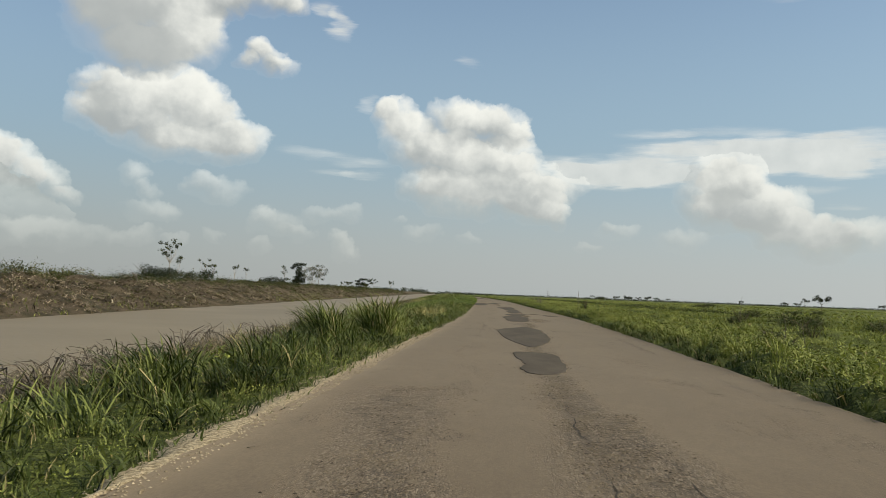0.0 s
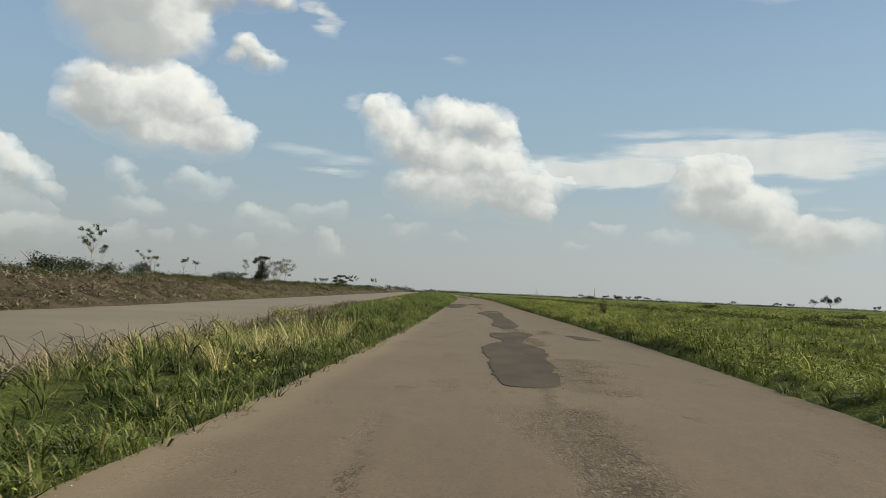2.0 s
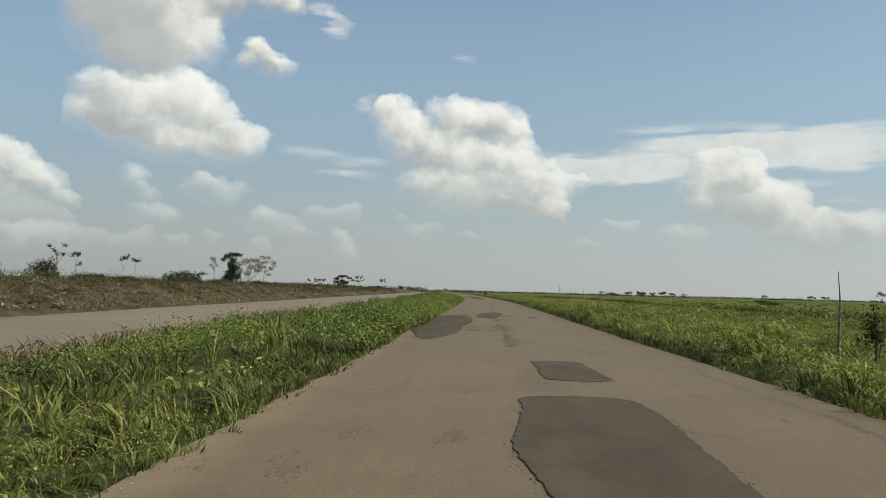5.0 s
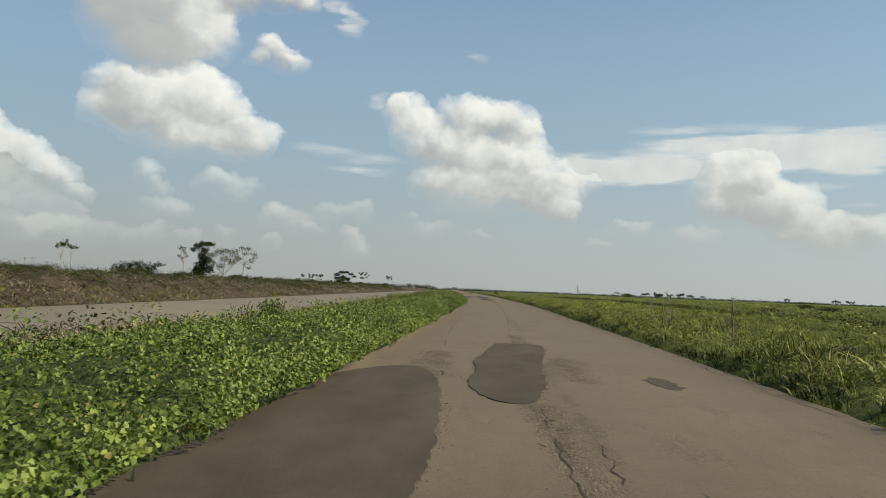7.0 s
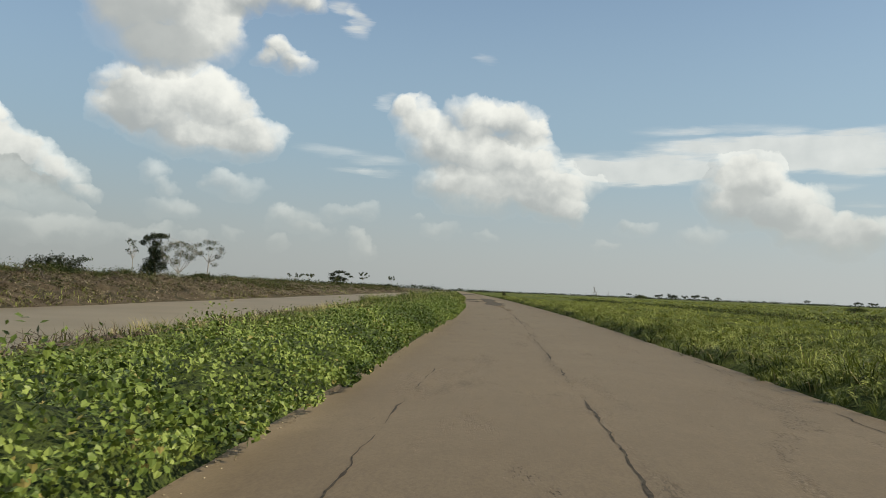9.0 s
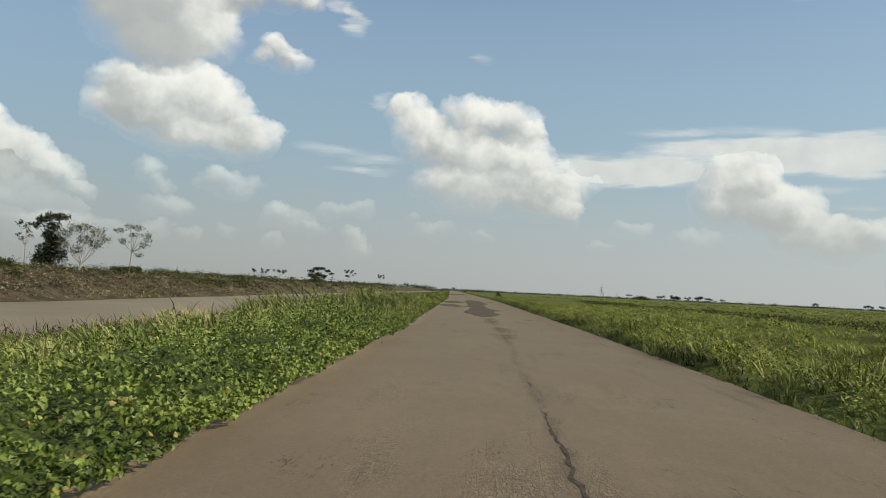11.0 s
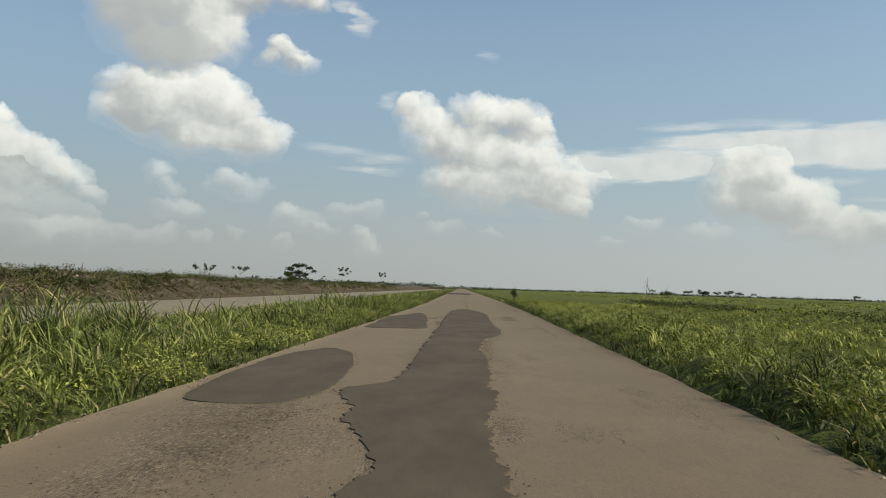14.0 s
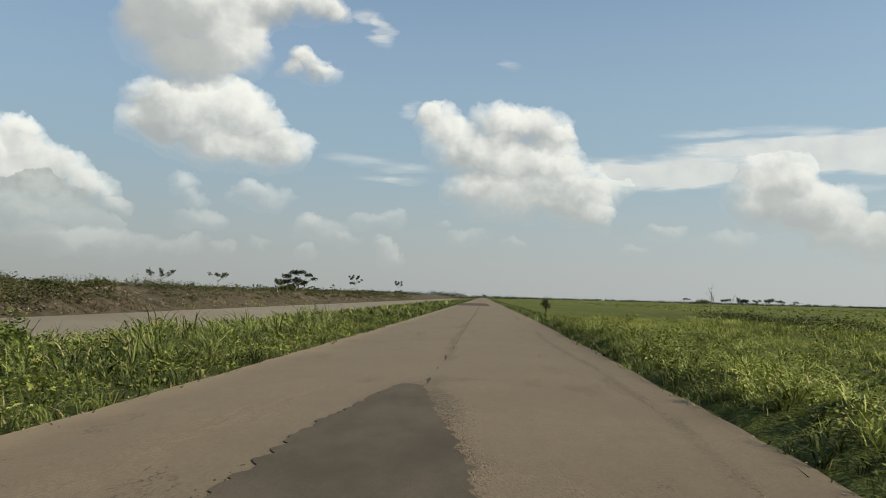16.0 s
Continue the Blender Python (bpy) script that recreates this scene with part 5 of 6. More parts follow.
def far_bank():
    # heaps of pushed-up branches and roots
    n = 1000
    y, x = RNG.uniform(40, 430, n), -35.0 - 17.0 * RNG.rand(n)
    k = RNG.rand(n) < np.clip(3.0 * fbm(x, y, 0.11, 54) - 0.6, 0.15, 1)
    x, y = x[k], y[k]
    rad = RNG.uniform(0.45, 1.5, len(x)) * (0.5 + fbm(x, y, 0.09, 56))
    i = np.repeat(np.arange(len(x)), RNG.poisson(44, len(x)) + 8)
    m = len(i)
    a, q = RNG.uniform(0, 6.28, m), np.sqrt(RNG.rand(m))
    px, py = x[i] + np.cos(a) * q * rad[i] * 1.4, y[i] + np.sin(a) * q * rad[i] * 1.4
    pz = terrain(px, py) + 0.8 * rad[i] * (1 - q * q) * RNG.rand(m) ** 0.6 - 0.05
    heaps = blades(np.stack([px, py, pz], 1), RNG.uniform(0.12, 0.40, m), RNG.uniform(0.04, 0.13, m), RNG.uniform(0, 6.28, m), RNG.uniform(0.8, 4.6, m), RNG.uniform(0.0, 0.8, m), 2)
    n = 34000
    y = np.concatenate([RNG.uniform(30, 420, int(n * 0.78)), RNG.uniform(420, 900, n - int(n * 0.78))])
    x = -34.6 - 21.0 * RNG.rand(n)
    far = np.clip((y - 250) / 300, 0, 2)
    z = terrain(x, y) - 0.06 + RNG.rand(n) * (0.2 + 2.2 * np.clip(fbm(x, y, 0.55, 53) - 0.42, 0, 1))
    keep = RNG.rand(n) < np.clip(2.4 * fbm(x, y, 0.28, 51) - 0.3, 0.15, 1)
    p, far = np.stack([x, y, z], 1)[keep], far[keep]
    m = len(p)
    flat = RNG.rand(m) < 0.93
    h = np.where(flat, RNG.uniform(0.12, 0.4, m), RNG.uniform(0.3, 0.7, m)) * (1 + 0.4 * far)
    brush = blades(p, h, RNG.uniform(0.05, 0.16, m) * (1 + far), RNG.uniform(0, 6.28, m), np.where(flat, RNG.uniform(1.5, 4.5, m), RNG.uniform(0.2, 1.2, m)), RNG.uniform(0.0, 0.6, m), 2)
    stuff("dry_brush", [brush, heaps], M_DEBRIS, "heaped brown cut brush and roots on the far bank", "brush")
    n = 8500
    y, x = RNG.uniform(35, 480, n), -34.8 - 17.0 * RNG.rand(n)
    k = RNG.rand(n) < np.clip(3.0 * fbm(x, y, 0.13, 111) - 0.7, 0.12, 1)
    x, y = x[k], y[k]
    m = len(x)
    h = RNG.uniform(0.25, 0.7, m)
    limbs = blades(np.stack([x, y, terrain(x, y) + 0.5 * RNG.rand(m)], 1), h, RNG.uniform(0.05, 0.15, m), RNG.uniform(0, 6.28, m), RNG.uniform(1.8, 5.0, m), RNG.uniform(0.2, 0.95, m), 3)
    stuff("felled_limbs", [limbs], M_LIMB, "long pale limbs and roots pushed over the bank", "brush")
    # scrub in rounded clumps along the crest, and further down the slope where the bank has greened over
    n = 3000
    y = np.concatenate([RNG.uniform(60, 460, int(n * 0.80)), RNG.uniform(460, 900, n - int(n * 0.80))])
    low = np.where((y > 225) | (RNG.rand(n) < 0.15), -40.0, -46.5)
    x = low - 34.0 * RNG.rand(n) ** 1.6
    k = RNG.rand(n) < np.clip(5.0 * (fbm(x, y, 0.07, 57) - 0.34), 0.06, 1) * np.where(y < 150, 0.8, 1.0)
    x = np.where(y < 150, np.minimum(x, -50.0), x)
    x, y = x[k], y[k]
    rad = RNG.uniform(0.5, 1.7, len(x)) * (0.6 + 0.9 * fbm(x, y, 0.05, 58)) * np.clip((-36 - x) / 10, 0.5, 1.15)
    i = np.repeat(np.arange(len(x)), RNG.poisson(70, len(x)) + 12)
    m = len(i)
    a, q = RNG.uniform(0, 6.28, m), np.sqrt(RNG.rand(m))
    px, py = x[i] + np.cos(a) * q * rad[i] * 1.5, y[i] + np.sin(a) * q * rad[i] * 1.5
    pz = terrain(px, py) + rad[i] * np.sqrt(1 - 0.9 * q * q) * RNG.rand(m) ** 0.5 * 1.05
    sz = RNG.uniform(0.16, 0.32, m) * (1 + np.clip((py - 250) / 300, 0, 2) * 0.7)
    stuff("bank_scrub", [leaves(np.stack([px, py, pz], 1), sz, a + RNG.normal(0, 0.7, m), RNG.normal(0, 0.6, m))],
          M_SCRUB, "low olive green scrub along the spoil bank", "scrub")
    n = 15000
    y, x = RNG.uniform(2, 345, n), -12.2 + 4.6 * RNG.rand(n) ** 1.3
    k = RNG.rand(n) < np.clip(3.4 * fbm(x, y, 0.22, 93) - 1.25, 0, 1)
    x, y = x[k], y[k]
    m = len(x)
    flat = RNG.rand(m) < 0.6
    near = blades(np.stack([x, y, terrain(x, y) - 0.05 + 0.25 * RNG.rand(m)], 1), np.where(flat, RNG.uniform(0.1, 0.3, m), RNG.uniform(0.4, 1.0, m)), RNG.uniform(0.02, 0.07, m), RNG.uniform(0, 6.28, m),
                  np.where(flat, RNG.uniform(1.5, 4.0, m), RNG.uniform(0.2, 1.0, m)), RNG.uniform(0.0, 0.5, m), 2)
    n = 6000
    y, x = RNG.uniform(100, 162, n), -9.6 + 4.0 * RNG.rand(n)
    k = RNG.rand(n) < np.clip(4.0 * fbm(x, y, 0.25, 94) - 1.2, 0, 1)
    x, y = x[k], y[k]
    m = len(x)
    arch = blades(np.stack([x, y, terrain(x, y) + 0.5 * RNG.rand(m)], 1), RNG.uniform(0.5, 1.1, m), RNG.uniform(0.02, 0.05, m), RNG.uniform(0, 6.28, m), RNG.uniform(0.4, 1.6, m), RNG.uniform(0.2, 0.9, m), 3)
    stuff("shore_brush", [near, arch], M_DEBRIS, "dead brown reeds and sticks along the near waterline", "brush")
    # yellowing growth at the foot of the bank
    n = 9000
    y, x = RNG.uniform(30, 500, n), -34.3 - 5.0 * RNG.rand(n)
    k = RNG.rand(n) < np.clip(3.4 * fbm(x, y, 0.12, 61) - 1.6, 0, 1)
    x, y = x[k], y[k]
    m = len(x)
    stuff("bank_weeds", [blades(np.stack([x, y, terrain(x, y) - 0.03], 1), RNG.uniform(0.3, 0.8, m), RNG.uniform(0.04, 0.09, m), RNG.uniform(0, 6.28, m),
                                RNG.uniform(0.2, 1.0, m), RNG.uniform(0.1, 0.5, m))], M_FIELD, "yellow green weeds at the far waterline", "weeds")


def distant_woods():
    """Low, uneven tree line on the horizon."""
    rows = []
    for n, y0, y1, x0, x1, h in ((2600, 1500, 2600, -900, -40, 9.0), (2600, 1700, 3000, 30, 1500, 5.0), (1500, 700, 1500, -700, -75, 4.5), (500, 1480, 1560, -60, 70, 5.0)):
        x, y = RNG.uniform(x0, x1, n), RNG.uniform(y0, y1, n)
        k = RNG.rand(n) < np.clip(3.0 * fbm(x, y, 0.006, 71) - 0.9, 0.1, 1)
        x, y = x[k], y[k]
        m = len(x)
        hh = h * RNG.uniform(0.4, 1.0, m) * (0.5 + fbm(x, y, 0.01, 73))
        for j in range(9):
            px = x + RNG.normal(0, 2.5, m)
            py = y + RNG.normal(0, 2.5, m)
            pz = terrain(px, py) + hh * RNG.uniform(0.1, 0.95, m)
            rows.append(leaves(np.stack([px, py, pz], 1), RNG.uniform(1.6, 3.6, m), RNG.uniform(0, 6.28, m), RNG.normal(0, 0.5, m)))
    ob = stuff("distant_trees", rows, M_TREE, "thin dark line of far trees on the horizon", "woods")
    return ob


near_grass()
vine_cover()
undergrowth()
far_bank()
distant_woods()


# ---- trees, bushes, snags ----
def bush_arrays(center, radii, n, leaf, rnd, full=False):
    u = rnd.normal(0, 1, (n, 3))
    u /= np.linalg.norm(u, axis=1)[:, None]
    if not full:
        u[:, 2] = np.abs(u[:, 2]) * 1.0 - 0.15
    lump = 0.7 + 0.5 * np.sin(u[:, 0] * 5.1 + radii[0]) * np.sin(u[:, 1] * 4.3 + radii[1] * 2)
    rr = rnd.uniform(0.55, 1.0, n)[:, None] ** 0.6 * np.clip(lump, 0.45, 1.2)[:, None]
    p = np.array(center) + u * rr * np.array(radii)
    return leaves(p, rnd.uniform(leaf * 0.6, leaf * 1.3, n), rnd.uniform(0, 6.28, n), rnd.normal(0, 0.6, n))


def thing(name, at, label, category, group=""):
    ob = new(name)
    ob.location = at
    ob.empty_display_size = 0.3
    return tagged(ob, label, category, group)


def ground_at(x, y):
    return float(terrain(np.array([x]), np.array([y]))[0])


def build_tree(name, x, y, height, crowns, trunk_r, label, bark_mat, leaf_mat, leaf=0.35, density=90, lean=(0, 0), fork=0.55, seed=1, twigs=0):
    """A tree: a tapered, bent trunk with limbs that reach each clump of the crown. crowns: (dx, dy, z, rx, rz)."""
    rnd = np.random.RandomState(seed)
    base = ground_at(x, y) - 0.15
    root = thing(name, (x, y, base), label, "tree", "trees on the far bank" if x < 0 else "trees in the field")
    zf = height * fork
    mid = (lean[0] * 0.5 + rnd.normal(0, 0.08), lean[1] * 0.5, zf * 0.5)
    top = (lean[0], lean[1], zf)
    tr = [tube([(0, 0, 0), (rnd.normal(0, 0.05), 0, zf * 0.2), mid, top], [trunk_r * 1.5, trunk_r, trunk_r * 0.85, trunk_r * 0.65], 8)]
    cr = []
    for dx, dy, cz, rx, rz in crowns:
        e = (dx, dy, cz - rz * 0.3)
        m = ((top[0] + e[0]) / 2 + rnd.normal(0, 0.15), (top[1] + e[1]) / 2 + rnd.normal(0, 0.15), zf + (e[2] - zf) * 0.4)
        tr.append(tube([top, m, e], [trunk_r * 0.5, trunk_r * 0.33, trunk_r * 0.12], 6))
        for k in range(twigs):
            q = rnd.normal(0, 1, 3) * np.array((rx, rx, rz)) * 0.8 + np.array((dx, dy, cz))
            tr.append(tube([e, (np.array(e) + q) / 2 + rnd.normal(0, 0.1, 3), q], [trunk_r * 0.16, trunk_r * 0.1, trunk_r * 0.04], 4))
        cr.append(bush_arrays((dx, dy, cz - rz * 0.5), (rx, rx, rz * 1.15), int(density * 1.7 * max(0.35, rx * rz)), leaf, rnd, True))
    v, f = joined(tr)
    mesh_from("trunk", v, f, bark_mat, True, root)
    v, f = joined(cr)
    mesh_from("crown", v, f, leaf_mat, False, root)
    return root


def build_bush(x, y, rx, rz, label, mat=None, leaf=0.16, n=None, seed=0, name="bush"):
    rnd = np.random.RandomState(seed + 100)
    root = thing(name, (x, y, ground_at(x, y) - 0.05), label, "bush")
    stems = []
    for k in range(6):
        a = rnd.uniform(0, 6.28)
        e = (math.cos(a) * rx * 0.6, math.sin(a) * rx * 0.6, rz * 0.8)
        stems.append(tube([(e[0] * 0.1, e[1] * 0.1, 0), (e[0] * 0.4, e[1] * 0.4, rz * 0.45), e], [0.03 + rx * 0.012, 0.02 + rx * 0.008, 0.008], 5))
    v, f = joined(stems)
    mesh_from("stem", v, f, M_BARK, True, root)
    cr = []
    for k in range(5):
        a, q = rnd.uniform(0, 6.28), rnd.uniform(0, 0.5)
        cr.append(bush_arrays((math.cos(a) * rx * q, math.sin(a) * rx * q, rz * rnd.uniform(0.25, 0.5)), (rx * 0.68, rx * 0.68, rz * rnd.uniform(0.45, 0.62)),
                              (n or int(260 * rx * rz / (leaf / 0.16) ** 2) + 120) // 5, leaf, rnd))
    v, f = joined(cr)
    mesh_from("crown", v, f, mat or M_BUSH, False, root)
    return root


def build_snag(x, y, height, label, lean=0.2, branches=6, r=0.09, seed=0, spread=0.4, mat=None):
    """A dead, leafless standing trunk."""
    rnd = np.random.RandomState(seed + 300)
    root = thing("dead_tree", (x, y, ground_at(x, y) - 0.1), label, "dead tree", "dead trees in the field")
    top = (lean * height, rnd.normal(0, 0.1), height)
    pts = [(0, 0, 0), (lean * height * 0.3, 0, height * 0.35), (lean * height * 0.6 + rnd.normal(0, 0.06), 0, height * 0.7), top]
    v, f = tube(pts, [r * 1.3, r, r * 0.7, r * 0.25], 7)
    mesh_from("trunk", v, f, mat or M_DEAD, True, root)
    for k in range(branches):
        t = rnd.uniform(0.35, 0.95)
        a, ln = rnd.uniform(0, 6.28), height * spread * rnd.uniform(0.3, 0.8) * (1.2 - t)
        s = np.array((lean * height * t, 0, height * t))
        e = s + np.array((math.cos(a) * ln, math.sin(a) * ln, ln * rnd.uniform(0.3, 1.2)))
        m = (s + e) / 2 + rnd.normal(0, ln * 0.08, 3)
        v, f = tube([s, m, e], [r * 0.42, r * 0.28, r * 0.08], 5)
        mesh_from("branch", v, f, mat or M_DEAD, True, root)
    return root


# far bank, from the first to the last that the road passes
def sparse_tree(x, y, height, seed, label, spread=2.6, clumps=13, leaf=0.45, low=0.55):
    rnd = np.random.RandomState(seed)
    cr = []
    for k in range(clumps):
        a, q = rnd.uniform(0, 6.28), math.sqrt(rnd.rand()) * spread
        cr.append((math.cos(a) * q, math.sin(a) * q, height * rnd.uniform(low, 1.0), rnd.uniform(0.4, 0.8), rnd.uniform(0.3, 0.5)))
    return build_tree("tree", x, y, height, cr, 0.10, label, M_PALEBARK, M_BUSH, leaf * 0.8, 75, fork=0.5, seed=seed)


sparse_tree(-67.8, 210.2, 12.0, 21, "tall slender pale-barked tree with sparse leaf clumps", 2.7, 17, 0.5, 0.60)
sparse_tree(-66.1, 211.7, 7.6, 22, "slim young tree with a few leaf clumps", 0.8, 5, 0.4, 0.75)
sparse_tree(-69.8, 248.2, 8.8, 23, "thin pale tree with tiered flat leaf tufts", 1.5, 5, 0.5, 0.75)
sparse_tree(-69.0, 254.8, 7.0, 27, "thin pale tree with tiered flat leaf tufts", 1.0, 5, 0.5, 0.5)
sparse_tree(-68.5, 279.0, 7.4, 24, "thin pale tree with tiered flat leaf tufts", 1.3, 6, 0.45, 0.8)
sparse_tree(-62.9, 271.2, 6.0, 25, "slim young tree with a few leaf clumps", 0.8, 4, 0.4, 0.85)
sparse_tree(-62.0, 332.5, 8.4, 26, "thin pale tree with tiered flat leaf tufts", 1.3, 8, 0.42, 0.62)
build_tree("tree", -55.6, 328.7, 9.2, [(-2.8, 0, 7.6, 1.1, 0.6), (-1.9, 0.2, 8.5, 1.5, 0.7), (-0.4, 0.4, 9.1, 1.8, 0.7), (1.2, 0.2, 9.0, 1.5, 0.6), (-0.3, 0.2, 7.6, 1.4, 1.0), (-0.5, -0.3, 6.2, 1.5, 1.2), (-0.6, 0.5, 4.8, 1.6, 1.3), (-1.0, -0.4, 3.4, 2.1, 1.5), (-1.6, 0.5, 2.2, 2.4, 1.4), (0.9, 0.2, 5.4, 1.3, 1.2), (1.0, 0.2, 3.2, 1.6, 1.4)], 0.22,
           "dark creeper-hung tree whose crown arches to one side", M_BARK, M_TREE, 0.36, 210, (-0.4, 0), 0.55, 31)
build_tree("tree", -50.8, 328.2, 8.8, [(-2.9, 0, 7.4, 1.7, 0.9), (-1.2, 0.6, 8.2, 1.9, 0.9), (0.8, -0.4, 8.4, 1.9, 0.8), (2.6, 0.3, 7.8, 1.8, 0.9), (3.6, 0.2, 6.6, 1.3, 0.8), (-2.6, -0.6, 5.6, 1.6, 1.1), (0.2, 0.8, 6.6, 1.9, 1.1), (2.2, 0.4, 5.8, 1.6, 1.0), (-0.6, 0, 4.8, 1.6, 1.0)], 0.17,
           "pale spreading tree with a thin see-through crown", M_PALEBARK, M_PALE, 0.26, 125, (0.2, 0), 0.22, 32, 14)
build_tree("tree", -51.6, 351.6, 10.2, [(-2.3, 0, 9.0, 1.3, 0.7), (-0.6, 0.8, 9.8, 1.4, 0.7), (1.4, -0.3, 9.6, 1.3, 0.7), (2.8, 0.2, 8.2, 1.2, 0.7), (-1.7, 0.3, 7.0, 1.1, 0.7), (2.2, 0.6, 6.4, 1.1, 0.7), (0.4, 0, 8.2, 1.3, 0.7), (1.6, 0.2, 4.4, 1.0, 0.6), (3.2, 0.1, 7.2, 0.9, 0.5)], 0.17,
           "tall white-barked tree with an open leafy crown", M_PALEBARK, M_BUSH, 0.30, 95, (0.2, 0), 0.45, 33, 7)
build_tree("tree", -57.6, 289.5, 4.4, [(-4.2, 0, 2.4, 1.8, 1.3), (-2.4, 0, 3.0, 1.9, 1.4), (-0.6, 0.4, 3.2, 1.9, 1.5), (1.2, 0, 2.9, 1.8, 1.4), (2.8, 0.3, 2.8, 1.5, 1.0), (4.4, 0, 3.3, 1.3, 0.45), (-1.4, 0, 1.6, 2.4, 1.2), (1.6, 0, 1.5, 2.2, 1.2)], 0.14,
           "low wide dark tree on the spoil bank", M_BARK, M_TREE, 0.34, 150, (0, 0), 0.3, 42)
build_tree("tree", -57.1, 612.0, 8.6, [(-4.2, 0, 6.6, 2.4, 0.8), (-1.6, 1, 7.9, 2.6, 0.8), (1.2, -0.5, 8.0, 2.4, 0.7), (3.8, 0, 7.0, 2.0, 0.6), (5.6, 0, 5.6, 1.4, 0.5), (-4.6, 0, 4.6, 2.2, 0.9), (-1.0, 0, 5.2, 2.6, 1.0), (1.8, 0, 4.2, 2.2, 0.9), (-2.8, 0, 2.8, 2.4, 1.2)], 0.3,
           "broad dark tree with a flat layered crown", M_BARK, M_TREE, 0.6, 110, (0, 0), 0.35, 35)
sparse_tree(-66.5, 807.0, 11.6, 36, "tall slender pale-barked tree with sparse leaf clumps", 4.6, 16, 1.0, 0.45)
sparse_tree(-52.0, 560.0, 5.2, 37, "thin pale tree with tiered flat leaf tufts", 2.4, 7, 0.8, 0.6)
sparse_tree(-62.0, 1010.0, 11.0, 38, "thin pale tree with tiered flat leaf tufts", 3.2, 8, 1.3, 0.6)
sparse_tree(-54.0, 470.0, 4.6, 39, "slim young tree with a few leaf clumps", 2.6, 6, 0.6, 0.75)
sparse_tree(-58.0, 520.0, 4.8, 40, "slim young tree with a few leaf clumps", 2.8, 6, 0.6, 0.8)
bank_bushes = [(-64.6, 232.9, 3.7, 6.0), (-57.5, 178.5, 4.8, 4.3), (-56.0, 162.0, 5.2, 4.9), (-66.0, 262.0, 4.2, 2.2), (-60.0, 205.0, 3.6, 2.4), (-63.0, 285.0, 4.6, 2.0), (-57.0, 191.0, 3.6, 3.4), (-54.0, 147.0, 3.6, 3.0), (-55.0, 213.0, 3.0, 2.2), (-57.0, 236.0, 3.0, 2.2), (-55.0, 262.0, 3.0, 2.2), (-54.0, 303.0, 3.2, 2.2), (-52.0, 381.0, 3.0, 2.0)]
bank_bushes += [(-51.0, 418.0, 3.2, 1.8), (-60.0, 300.0, 4.4, 2.2), (-58.0, 338.0, 3.4, 1.8), (-63.0, 246.0, 3.6, 1.8), (-56.0, 150.0, 4.0, 1.9), (-60.0, 135.0, 5.0, 2.2), (-53.0, 440.0, 4.0, 1.7), (-60.0, 395.0, 5.0, 2.0), (-52.0, 575.0, 4.6, 2.2), (-56.0, 500.0, 4.2, 1.8), (-52.0, 700.0, 5.0, 2.8), (-50.0, 760.0, 5.0, 2.6), (-58.0, 370.0, 3.2, 1.9)]
bank_bushes += [(-53.0, 325.5, 2.8, 2.2), (-49.5, 332.0, 2.6, 1.7), (-52.0, 347.0, 2.8, 2.0), (-57.5, 318.0, 3.2, 2.6), (-54.0, 309.0, 3.0, 1.9), (-55.0, 361.0, 3.0, 1.8)]
bank_bushes += [(-52.0, 222.0, 3.4, 1.5), (-51.0, 230.0, 3.0, 1.3), (-52.5, 238.0, 3.6, 1.5), (-51.5, 247.0, 3.2, 1.3), (-52.0, 256.0, 3.2, 1.2), (-52.0, 277.0, 3.4, 1.5), (-51.0, 287.0, 3.2, 1.5), (-52.0, 297.0, 3.6, 1.6)]
for i, (x, y, rx, rz) in enumerate(bank_bushes):
    build_bush(x, y, rx, rz, "dark green rounded bush on the spoil bank", M_TREE if i in (0, 1, 2, 7) else M_BUSH, 0.34 if y < 350 else 0.6, int(1900 if i < 3 else 1000), i)
build_snag(-72.0, 441.0, 4.2, "grey dead post-like trunk standing on the bank", 0.02, 1, 0.2, 1, 0.2)
for i, (x, y, h) in enumerate(((-44.0, 172.0, 1.9), (-47.0, 207.0, 2.2), (-45.5, 322.0, 1.6), (-46.0, 262.0, 1.5), (-44.0, 338.0, 1.7), (-46.5, 130.0, 1.8), (-45.0, 395.0, 1.6))):
    build_snag(x, y, h, "pale dead limbs sticking out of the brush", 0.5 * (-1) ** i, 9, 0.10, 10 + i, 1.3)

# field side
build_snag(17.5, 110.2, 3.2, "thin grey dead trunk standing in the grass", 0.01, 5, 0.040, 2, 0.25)
build_bush(18.3, 109.4, 0.55, 2.5, "narrow dark shrub beside a dead trunk", None, 0.12, 520, 71)
build_snag(17.2, 149.5, 2.35, "leafless dead sapling with thin grey twigs", -0.05, 16, 0.034, 3, 0.5)
build_snag(18.5, 164.8, 2.65, "thin pale dead trunk with broken branches", 0.02, 10, 0.042, 4, 0.40, M_GREYBARK)
build_snag(18.0, 165.2, 2.35, "leaning pale dead trunk with a few twigs", -0.15, 7, 0.036, 5, 0.3, M_GREYBARK)
build_snag(18.25, 164.5, 1.9, "thin pale dead trunk with broken branches", -0.03, 6, 0.036, 8, 0.4)
build_snag(18.75, 165.0, 1.7, "short grey dead stem full of twigs", 0.1, 12, 0.032, 9, 0.6)
build_snag(26.5, 140.0, 2.2, "leafless dead sapling with thin twigs", 0.1, 6, 0.03, 6, 0.3)


